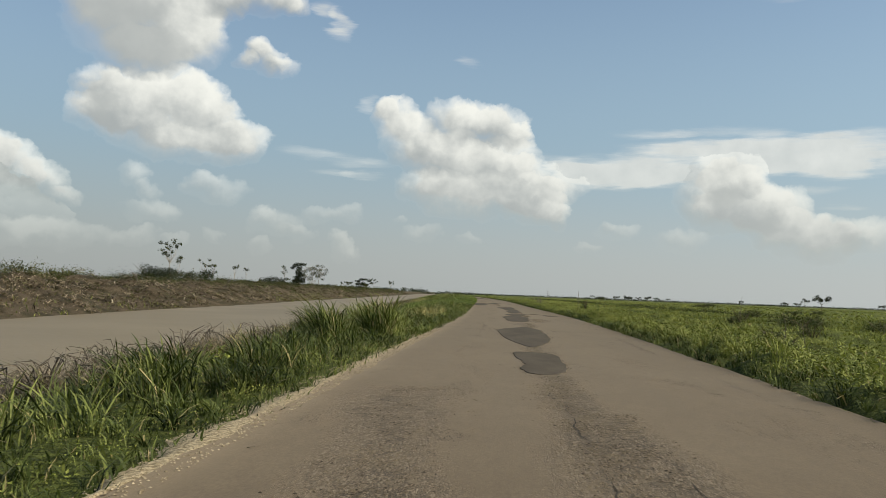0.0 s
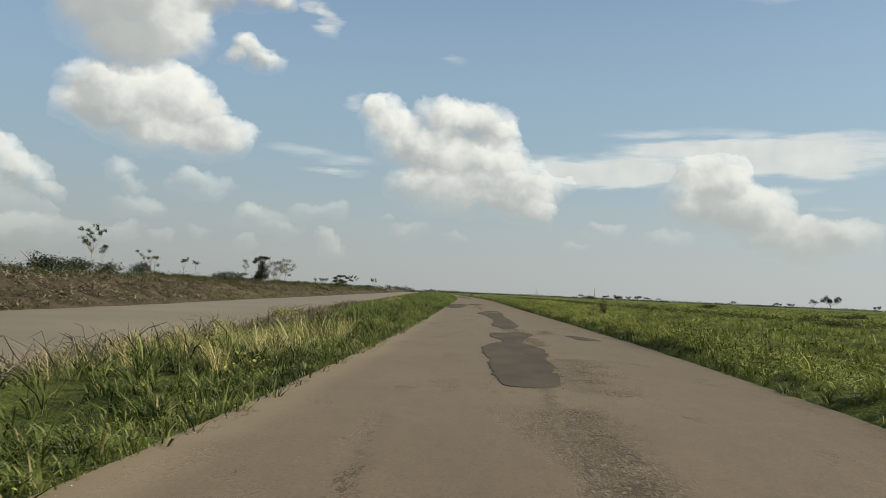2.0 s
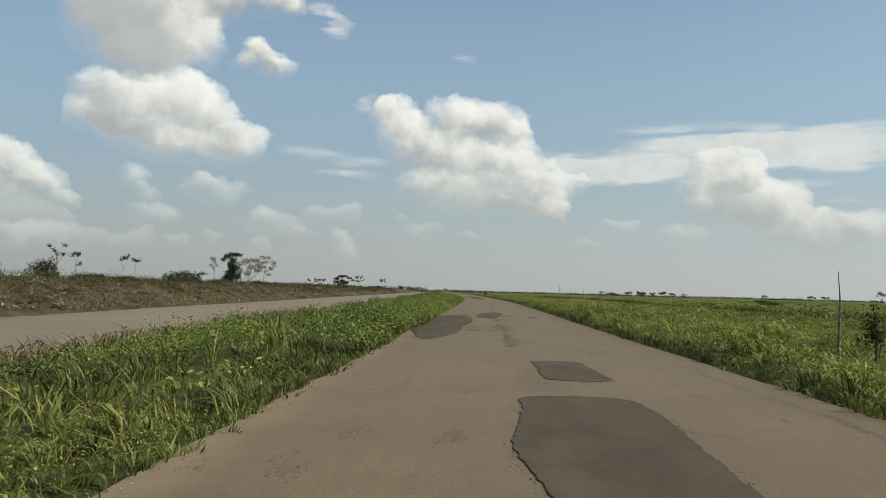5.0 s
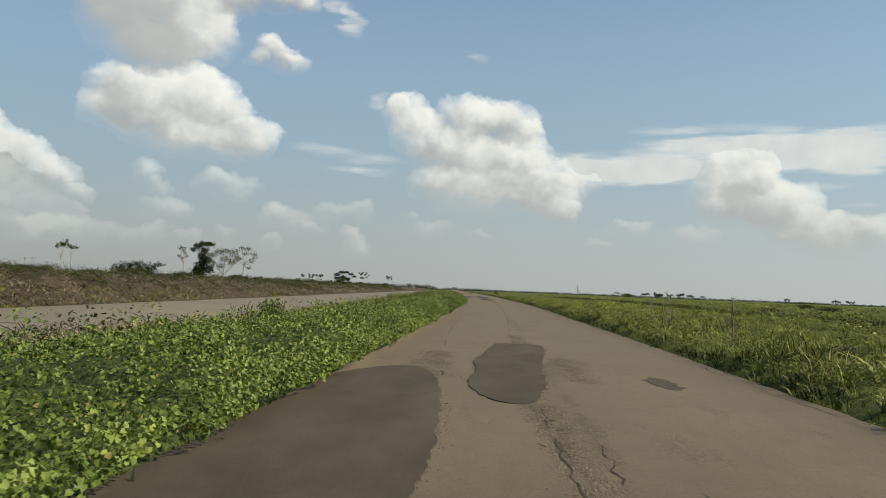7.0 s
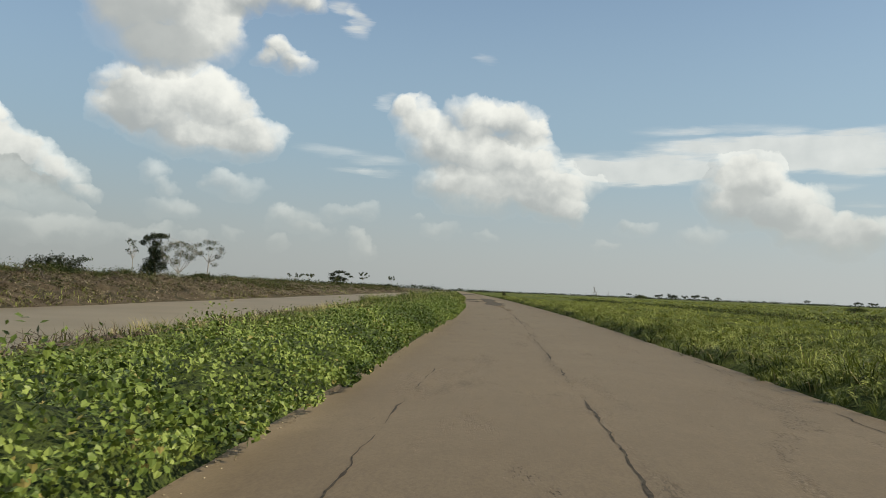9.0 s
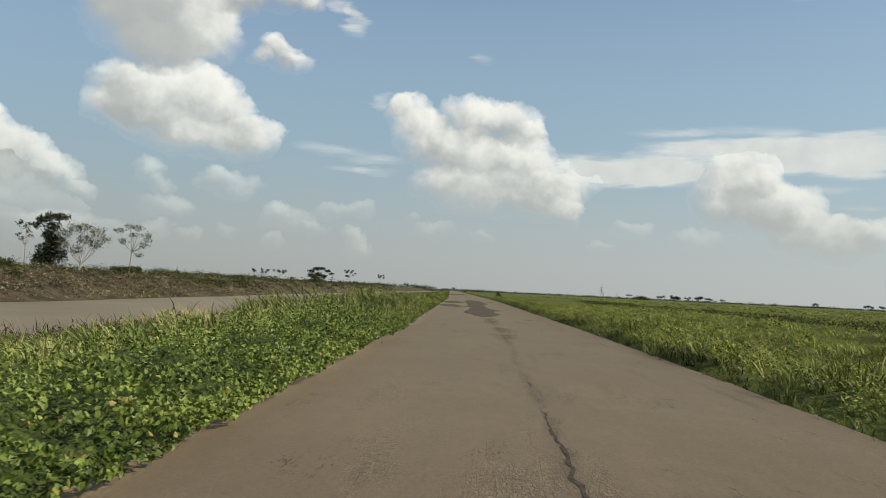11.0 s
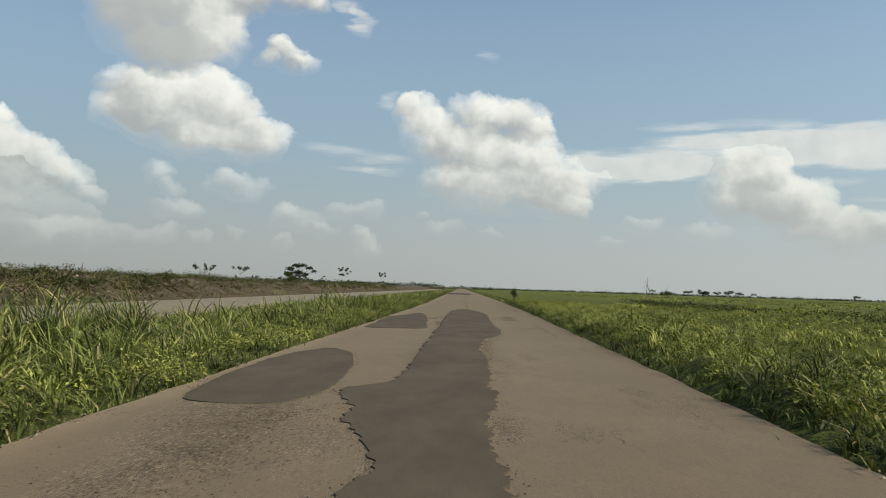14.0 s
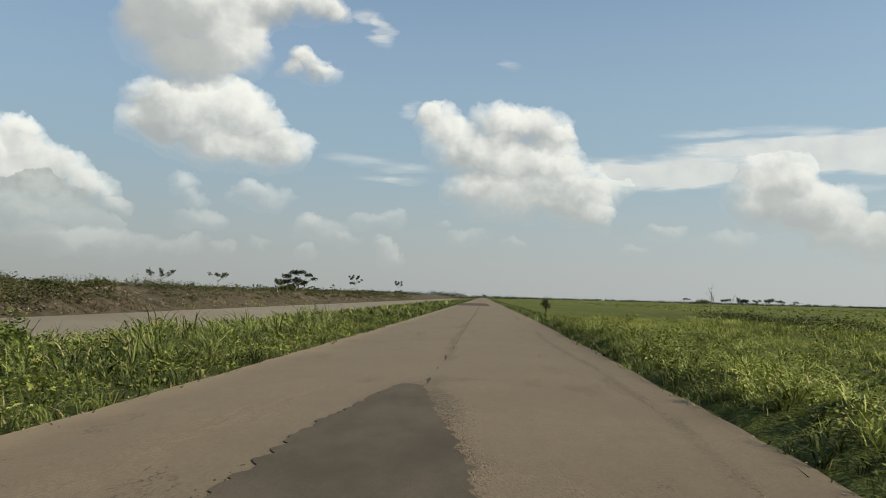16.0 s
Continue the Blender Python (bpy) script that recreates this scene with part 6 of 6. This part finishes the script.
build_snag(14.2, 35.0, 2.1, "thin leaning bare sapling above the grass", -0.12, 7, 0.016, 31, 0.35)
build_snag(14.9, 34.7, 1.95, "thin leaning bare sapling above the grass", -0.2, 6, 0.014, 32, 0.35)
build_snag(25.3, 72.8, 3.0, "thin bare stems standing out of a shrub", 0.1, 12, 0.022, 33, 0.45)
build_snag(13.1, 59.8, 1.9, "thin leaning bare sapling above the grass", 0.03, 6, 0.015, 34, 0.3)
build_snag(57.5, 470.0, 6.4, "leafless dead sapling with thin twigs", 0.05, 12, 0.07, 21, 0.5)
build_snag(60.2, 474.0, 5.6, "leaning pale dead trunk with a few twigs", -0.4, 8, 0.07, 22, 0.4, M_GREYBARK)
build_snag(63.0, 478.0, 4.2, "short grey dead stem full of twigs", 0.4, 9, 0.06, 23, 0.5)
build_bush(22.4, 430.0, 0.9, 3.0, "narrow dark shrub standing alone in the field", None, 0.3, 420, 72)


def flat_tree(x, y, height, width, seed, label="flat-topped field tree with bare lower stems"):
    rnd = np.random.RandomState(seed)
    k = width / 6.0
    cr = [(dx * k, rnd.normal(0, 0.6) * k, height * rnd.uniform(0.72, 0.95), rnd.uniform(0.9, 1.5) * k, rnd.uniform(0.6, 1.0) * k) for dx in np.linspace(-2.2, 2.2, 6)]
    return build_tree("tree", x, y, height, cr, 0.1 * max(1, k), label, M_BARK, M_TREE, 0.38 * max(1, k), 95 / max(1, k), (0, 0), 0.4, seed)


flat_tree(191.0, 430.0, 8.3, 9.0, 51)
flat_tree(181.0, 426.0, 6.6, 4.5, 52, "small flat-topped tree in the marshy field")
for i, (x, y, h, w) in enumerate(((197, 968, 6.4, 8), (212, 975, 7.0, 10), (226, 985, 6.2, 7), (240, 1000, 7.2, 9), (256, 1020, 6.6, 8), (272, 1030, 6.0, 6), (405, 1010, 7.0, 9), (424, 1020, 6.8, 9),
                                  (350, 1000, 6.2, 7), (178, 1015, 6.8, 6), (505, 980, 7.4, 9), (525, 990, 6.6, 8))):
    flat_tree(x, y, h, w, 60 + i, "small far tree with a flat tufted crown")
field_shrubs = [(180, 965, 9.0, 5.5), (11.2, 28.5, 1.1, 1.35), (26.5, 63.0, 2.4, 2.1), (29.5, 68.0, 2.0, 1.9), (24.5, 57.0, 1.6, 1.7), (34.0, 66.0, 2.2, 1.8), (31.0, 60.0, 1.6, 1.6), (40, 110, 2.2, 1.5), (19.5, 145.5, 1.5, 1.2), (17.3, 131.0, 1.1, 0.9), (51, 140, 2.6, 1.7)]
field_shrubs += [(33, 84, 1.8, 1.3), (70, 170, 3.2, 1.6), (89, 202, 3.2, 2.0), (21.2, 205, 1.2, 0.9), (60, 260, 3.0, 1.4), (22.0, 246.0, 1.1, 0.9), (30.0, 262.0, 1.6, 1.1), (27.0, 40.0, 1.4, 1.2), (34.0, 300.0, 1.8, 1.2), (100, 330, 4.0, 2.0), (23.5, 318.0, 1.2, 1.0), (130, 420, 5.0, 2.2)]
field_shrubs += [(25.5, 72.5, 1.5, 2.3), (24.2, 70.6, 1.1, 1.5), (14.2, 35.0, 0.6, 1.1), (17.6, 45.5, 1.2, 1.3), (20.4, 47.0, 1.5, 1.5), (13.1, 59.8, 0.5, 0.9), (15.5, 50.0, 0.8, 1.0)]
for i, (x, y, rx, rz) in enumerate(field_shrubs):
    build_bush(x, y, rx, rz, "low dark green shrub in the field grass", None, 0.11 * max(1.0, rx / 1.6), int(700 + 150 * rx), 30 + i)


def ditch_scrub():
    """Dark line of scrub along a drain that runs beside the road."""
    n = 42000
    y = RNG.uniform(110, 420, n)
    x = 44.0 + 2.6 * (fbm(y * 0, y, 0.03, 81) - 0.5) * 4 + RNG.normal(0, 1.5, n)
    k = RNG.rand(n) < np.clip(3.4 * fbm(x, y, 0.07, 83) - 0.7, 0, 1)
    x, y = x[k], y[k]
    m = len(x)
    z = terrain(x, y) + 1.05 * RNG.rand(m) ** 0.8 * (0.4 + fbm(x, y, 0.3, 85))
    stuff("ditch_scrub", [leaves(np.stack([x, y, z], 1), RNG.uniform(0.12, 0.3, m), RNG.uniform(0, 6.28, m), RNG.normal(0, 0.6, m))],
          M_BUSH, "dark line of scrub along a drain in the field", "scrub")


ditch_scrub()


# ---- nearer plants and litter by the canal ----
def build_cane(x, y, n, height, spread, label, seed, mat=None):
    """One clump of cane: arching strap leaves from a tight base."""
    rnd = np.random.RandomState(seed + 500)
    root = thing("cane_clump", (x, y, ground_at(x, y) - 0.05), label, "cane clump", "cane clumps on the verge")
    a = rnd.uniform(0, 6.28, n)
    q = np.sqrt(rnd.rand(n)) * spread * 0.45
    p = np.stack([np.cos(a) * q, np.sin(a) * q, np.zeros(n)], 1)
    # leaves leave the stems at several heights
    p[:, 2] = rnd.rand(n) ** 1.4 * height * 0.5
    ln = height * rnd.uniform(0.45, 0.8, n)
    az = np.where(rnd.rand(n) < 0.5, a + rnd.normal(0, 0.6, n), 3.5 + rnd.normal(0, 0.8, n))
    v, f = blades(p, ln, rnd.uniform(0.016, 0.032, n), az, rnd.uniform(0.25, 1.0, n), rnd.uniform(0.15, 0.8, n), 4)
    mesh_from("foliage", v, f, mat or M_CANE, False, root)
    for k in range(9):
        b = rnd.uniform(0, 6.28)
        r = rnd.rand() * spread * 0.4
        s = (math.cos(b) * r, math.sin(b) * r, 0)
        v, f = tube([s, (s[0] * 1.2, s[1] * 1.2, height * 0.3), (s[0] * 1.5, s[1] * 1.5, height * 0.6)], [0.012, 0.010, 0.006], 5)
        mesh_from("stalk", v, f, M_CANE, True, root)
    return root


for i, (x, y, n, h, s) in enumerate(((-3.6, 27.2, 480, 1.65, 1.3), (-4.3, 28.8, 380, 1.5, 1.2), (-2.1, 29.2, 520, 1.65, 1.4), (-2.7, 30.4, 420, 1.6, 1.3), (-1.7, 31.2, 260, 1.2, 1.1))):
    build_cane(x, y, n, h, s, "tall clump of arching green cane leaves", i)
road_canes = [(5.2, 238.5, 520, 1.7, 1.7), (4.0, 241.5, 520, 1.75, 1.8), (5.8, 244.5, 420, 1.5, 1.6), (4.6, 247.5, 480, 1.6, 1.7), (3.0, 236.0, 420, 1.6, 1.6), (5.0, 251.0, 420, 1.4, 1.5), (3.4, 255.0, 420, 1.4, 1.6), (2.0, 262.0, 380, 1.3, 1.5), (4.6, 259.0, 320, 1.2, 1.4), (0.5, 268.0, 380, 1.4, 1.6), (3.8, 273.0, 300, 1.1, 1.3)]
road_canes += [(0.6, 240.0, 420, 1.8, 1.9), (-1.6, 246.0, 420, 1.8, 2.0), (1.8, 250.0, 420, 1.7, 1.9), (-3.0, 254.0, 380, 1.8, 2.0), (0.4, 233.0, 380, 1.7, 1.8), (2.4, 229.0, 360, 1.5, 1.6), (3.4, 266.0, 420, 2.1, 1.9), (1.8, 270.0, 420, 2.2, 2.0), (4.6, 271.5, 380, 1.8, 1.7), (0.4, 276.0, 380, 2.1, 2.0), (5.6, 267.5, 340, 1.5, 1.5), (2.6, 280.0, 360, 1.8, 1.8)]
for i, (x, y, n, h, s) in enumerate(road_canes):
    build_cane(x, y, n, h, s, "tall clump of bright cane grass by the road", 20 + i)
build_cane(-4.6, 14.0, 420, 1.0, 1.7, "spiky dark clump of coarse grass on the verge", 40, M_GRASS)
build_cane(-3.4, 16.5, 300, 0.9, 1.4, "spiky dark clump of coarse grass on the verge", 41, M_GRASS)
build_cane(-5.8, 18.0, 360, 1.0, 1.6, "spiky dark clump of coarse grass on the verge", 42, M_GRASS)
build_cane(8.7, 21.9, 520, 0.85, 1.3, "rounded dark clump of coarse grass beside the road", 43, M_BUSH)
build_cane(-3.0, 12.9, 420, 0.6, 1.2, "rounded dark clump of coarse grass on the verge", 44, M_BUSH)
for i, (x, y, rx, rz) in enumerate(((-0.1, 150.5, 0.8, 1.75), (1.5, 176.0, 0.7, 1.35), (-3.6, 120.0, 0.7, 1.3), (-2.6, 132.5, 0.7, 1.4), (-2.6, 290.0, 0.8, 1.2), (2.2, 318.0, 0.9, 1.5), (1.0, 301.0, 0.7, 1.0), (-1.0, 262.0, 0.8, 1.3))):
    build_bush(x, y, rx, rz, "small leafy shrub above the creeping vines", M_VINE, 0.13, 1100, 130 + i)


def build_twigs(x, y, length, n, label, seed, height=0.5, mat=None, name="brush_pile"):
    """A tangle of dead sticks."""
    rnd = np.random.RandomState(seed + 700)
    root = thing(name, (x, y, ground_at(x, y)), label, "brush pile")
    base = ground_at(x, y)
    for k in range(n):
        px, py = rnd.normal(0, 0.45), rnd.uniform(-length / 2, length / 2)
        a, ln = rnd.uniform(0, 6.28), rnd.uniform(0.5, 1.5)
        g = ground_at(x + px, y + py) - base
        s = np.array((px, py, g + rnd.uniform(-0.02, height * 0.3)))
        m = s + np.array((math.cos(a) * ln * 0.5, math.sin(a) * ln * 0.5, rnd.uniform(0.1, height)))
        e = m + np.array((math.cos(a) * ln * 0.45, math.sin(a) * ln * 0.45, rnd.uniform(-0.3, 0.3) * height))
        r = rnd.uniform(0.012, 0.035)
        v, f = tube([s, (s + m) / 2 + rnd.normal(0, 0.05, 3), m, e], [r, r * 0.85, r * 0.7, r * 0.3], 5)
        mesh_from("stick", v, f, mat or M_DEAD, True, root)
    return root


for i, (x, y, ln, n, h) in enumerate(((-7.0, 88.0, 9.0, 60, 1.1), (-7.0, 99.0, 9.0, 50, 1.1), (-8.6, 62.0, 9.0, 46, 1.0), (-8.8, 75.0, 8.0, 44, 1.0), (-9.4, 26.0, 6.0, 40, 0.9), (-9.0, 43.0, 7.0, 40, 0.9), (-6.4, 109.0, 7.0, 40, 0.9), (-7.6, 141.0, 6.0, 50, 0.9), (-7.0, 35.0, 7.0, 40, 0.6), (-7.4, 52.0, 6.0, 30, 0.5), (-6.6, 118.0, 6.0, 36, 0.7), (-7.2, 183.0, 6.0, 34, 0.7), (-11.6, 28.3, 5.0, 110, 1.0), (-11.4, 41.0, 6.0, 110, 1.0), (-9.6, 20.5, 4.5, 90, 0.8), (-7.2, 137.0, 5.0, 110, 1.1), (-7.0, 147.0, 6.0, 110, 1.0), (-7.2, 158.0, 7.0, 90, 0.9))):
    build_twigs(x, y, ln, n, "tangle of dead brown branches at the canal's edge", i, h)


def build_branch(x, y, seed, label):
    rnd = np.random.RandomState(seed + 900)
    root = thing("dead_branch", (x, y, ground_at(x, y) - 0.05), label, "branch")
    root.scale = (0.9, 0.9, 0.9)
    v, f = tube([(0, 0, 0), (0.05, 0.1, 0.5), (0.3, 0.1, 1.0), (0.35, 0.2, 1.55)], [0.045, 0.04, 0.03, 0.012], 7)
    mesh_from("limb", v, f, M_DEAD, True, root)
    for k in range(4):
        z = 0.3 + 0.28 * k
        d = rnd.normal(0, 0.45, 2)
        v, f = tube([(0.1 + 0.06 * k, 0.1, z), (0.1 + d[0] * 0.6, d[1] * 0.6, z + 0.25), (0.1 + d[0] * 1.3, d[1] * 1.3, z + 0.32)], [0.022, 0.016, 0.005], 5)
        mesh_from("twig", v, f, M_DEAD, True, root)
    return root


build_branch(-2.7, 163.8, 1, "bent dead branch standing up from the vines")
build_branch(-4.0, 161.0, 2, "bent dead branch standing up from the vines")
build_branch(-3.2, 158.5, 3, "bent dead branch standing up from the vines")


def straw_heap():
    """Pale cut straw laid along the bank."""
    n = 8000
    y = RNG.uniform(96.0, 108.5, n)
    x = -8.9 - (y - 102) * 0.03 + RNG.normal(0, 0.30, n)
    z = terrain(x, y) + 0.95 * np.exp(-((x + 8.9 + (y - 102) * 0.03) / 0.5) ** 2) * RNG.rand(n) ** 0.6
    az = RNG.normal(1.45, 0.5, n) + np.where(RNG.rand(n) < 0.5, 0, math.pi)
    v, f = blades(np.stack([x, y, z], 1), RNG.uniform(0.25, 0.6, n), RNG.uniform(0.03, 0.06, n), az, RNG.uniform(1.2, 2.2, n), RNG.uniform(0.7, 0.98, n), 2)
    ob = mesh_from("straw_heap", v, f, M_DRY)
    tagged(ob, "long heap of pale yellow cut straw on the bank", "straw", kind="stuff")


straw_heap()


def pebbles(name, n, y0, y1, lo, hi, size, mat, label):
    """Loose stones, many and small."""
    x, y = area_points(n, y0, y1, lo, hi)
    z = np.maximum(terrain(x, y), np.where((x > road_left(y)) & (x < road_right(y)), road_height(x, y), -9))
    s = RNG.uniform(*size, n)[:, None]
    base = np.array([(1, 0, 0), (0, 1, 0), (-1, 0, 0), (0, -1, 0), (0, 0, 0.7), (0, 0, -0.7)])
    v = np.stack([x, y, z + 0.2 * s[:, 0]], 1)[:, None] + base[None] * s[:, None] * RNG.uniform(0.6, 1.2, (n, 6, 1))
    tri = np.array([(0, 1, 4), (1, 2, 4), (2, 3, 4), (3, 0, 4), (1, 0, 5), (2, 1, 5), (3, 2, 5), (0, 3, 5)])
    f = (np.arange(n)[:, None, None] * 6 + tri[None]).reshape(-1, 3)
    ob = mesh_from(name, v.reshape(-1, 3), f, mat)
    return tagged(ob, label, "stones", kind="stuff")


def gravel_edge():
    ys = np.arange(-6, 30, 0.25)
    l = road_left(ys)
    wid = 0.34 * np.clip((30 - ys) / 13, 0.02, 1) * np.clip(2.6 * fbm(ys, ys * 0, 1.3, 91) - 0.55, 0.05, 1.5)
    fr = np.array([-1.1, -0.8, -0.3, 0.25, 0.55])
    x = l[:, None] + fr[None] * wid[:, None]
    y = np.repeat(ys[:, None], 5, 1)
    lift = np.array([-0.06, -0.01, 0.004, 0.003, -0.02])
    z = np.maximum(terrain(x, y) + 0.03, road_height(l, ys)[:, None] - 0.03 * (fr < -0.5) + 0 * x) + lift + 0.012 * (vnoise(x, y, 3.0, 95) - 0.5)
    ob = mesh_from("gravel_shoulder", np.stack([x, y, z], -1).reshape(-1, 3), grid_faces(*x.shape), M_GRAVEL, True)
    tagged(ob, "narrow sandy gravel strip along the asphalt", "gravel", kind="structure")


gravel_edge()
pebbles("loose_gravel", 8000, 2, 34, strip_x(road_left, -0.55), strip_x(road_left, 0.30), (0.006, 0.018), M_STONE, "pale loose gravel along the road's edge")
pebbles("roadside_stones", 1600, 5, 345, strip_x(road_right, -0.2), strip_x(road_right, 0.9), (0.008, 0.03), M_STONE, "scattered pale stones at the road's edge")
pebbles("edge_gravel", 5200, 36, 345, strip_x(road_left, -0.25), strip_x(road_left, 0.14), (0.006, 0.016), M_STONE, "pale grit along the edge of the asphalt")
pebbles("shore_clods", 2600, 0, 340, lambda y: y * 0 - 12.4, lambda y: y * 0 - 8.0, (0.06, 0.28), M_CLOD, "dark clods of dredged mud along the canal")


def patch_crumbs():
    """Broken bits of asphalt along the rims of the repairs."""
    rim = np.concatenate([e[RNG.randint(0, len(e), max(60, int(len(e) * 1.1)))] for e in EDGES])
    n = len(rim)
    x, y = rim[:, 0] + RNG.normal(0, 0.07, n), rim[:, 1] + RNG.normal(0, 0.12, n)
    s = RNG.uniform(0.003, 0.013, n)[:, None] * (0.5 + vnoise(x, y, 0.7, 97)[:, None])
    base = np.array([(1, 0, 0), (0, 1, 0), (-1, 0, 0), (0, -1, 0), (0, 0, 0.7)])
    v = np.stack([x, y, road_height(x, y) + 0.004], 1)[:, None] + base[None] * s[:, None] * RNG.uniform(0.6, 1.3, (n, 5, 1))
    tri = np.array([(0, 1, 4), (1, 2, 4), (2, 3, 4), (3, 0, 4)])
    f = (np.arange(n)[:, None, None] * 5 + tri[None]).reshape(-1, 3)
    tagged(mesh_from("asphalt_crumbs", v.reshape(-1, 3), f, M_CRUMB), "dark crumbs of broken asphalt along the patches", "stones", kind="stuff")


patch_crumbs()


def chippings():
    """Loose and half-bedded stones where the binder has worn away, in drifts that thin out at the edges."""
    px, py = [], []
    for y0, y1, xa, xb, half in RAVELLED:
        n = int(2 * half * (y1 - y0) * 400)
        t = RNG.rand(n)
        off = np.clip(RNG.normal(0, 0.5, n), -1.4, 1.4)
        x, y = xa + (xb - xa) * t + off * half, y0 + (y1 - y0) * t
        k = RNG.rand(n) < np.clip(3.2 * fbm(x, y, 1.3, 101) - 1.05, 0.03, 1)
        px.append(x[k])
        py.append(y[k])
    x, y = np.concatenate(px), np.concatenate(py)
    n = len(x)
    s = RNG.uniform(0.006, 0.017, n)[:, None]
    base = np.array([(1, 0, 0), (0, 1.3, 0), (-1, 0, 0), (0, -1.3, 0), (0.1, 0, 0.45)])
    turn = RNG.uniform(0, 6.28, n)
    v = base[None] * s[:, None] * RNG.uniform(0.6, 1.3, (n, 5, 1))
    c, d = np.cos(turn)[:, None], np.sin(turn)[:, None]
    v = np.stack([v[..., 0] * c - v[..., 1] * d, v[..., 0] * d + v[..., 1] * c, v[..., 2]], -1)
    v += np.stack([x, y, road_height(x, y) + 0.002], 1)[:, None]
    tri = np.array([(0, 1, 4), (1, 2, 4), (2, 3, 4), (3, 0, 4)])
    f = (np.arange(n)[:, None, None] * 5 + tri[None]).reshape(-1, 3)
    tagged(mesh_from("loose_chippings", v.reshape(-1, 3), f, M_CHIP), "loose stone chippings on ravelled asphalt", "stones", kind="stuff")


chippings()
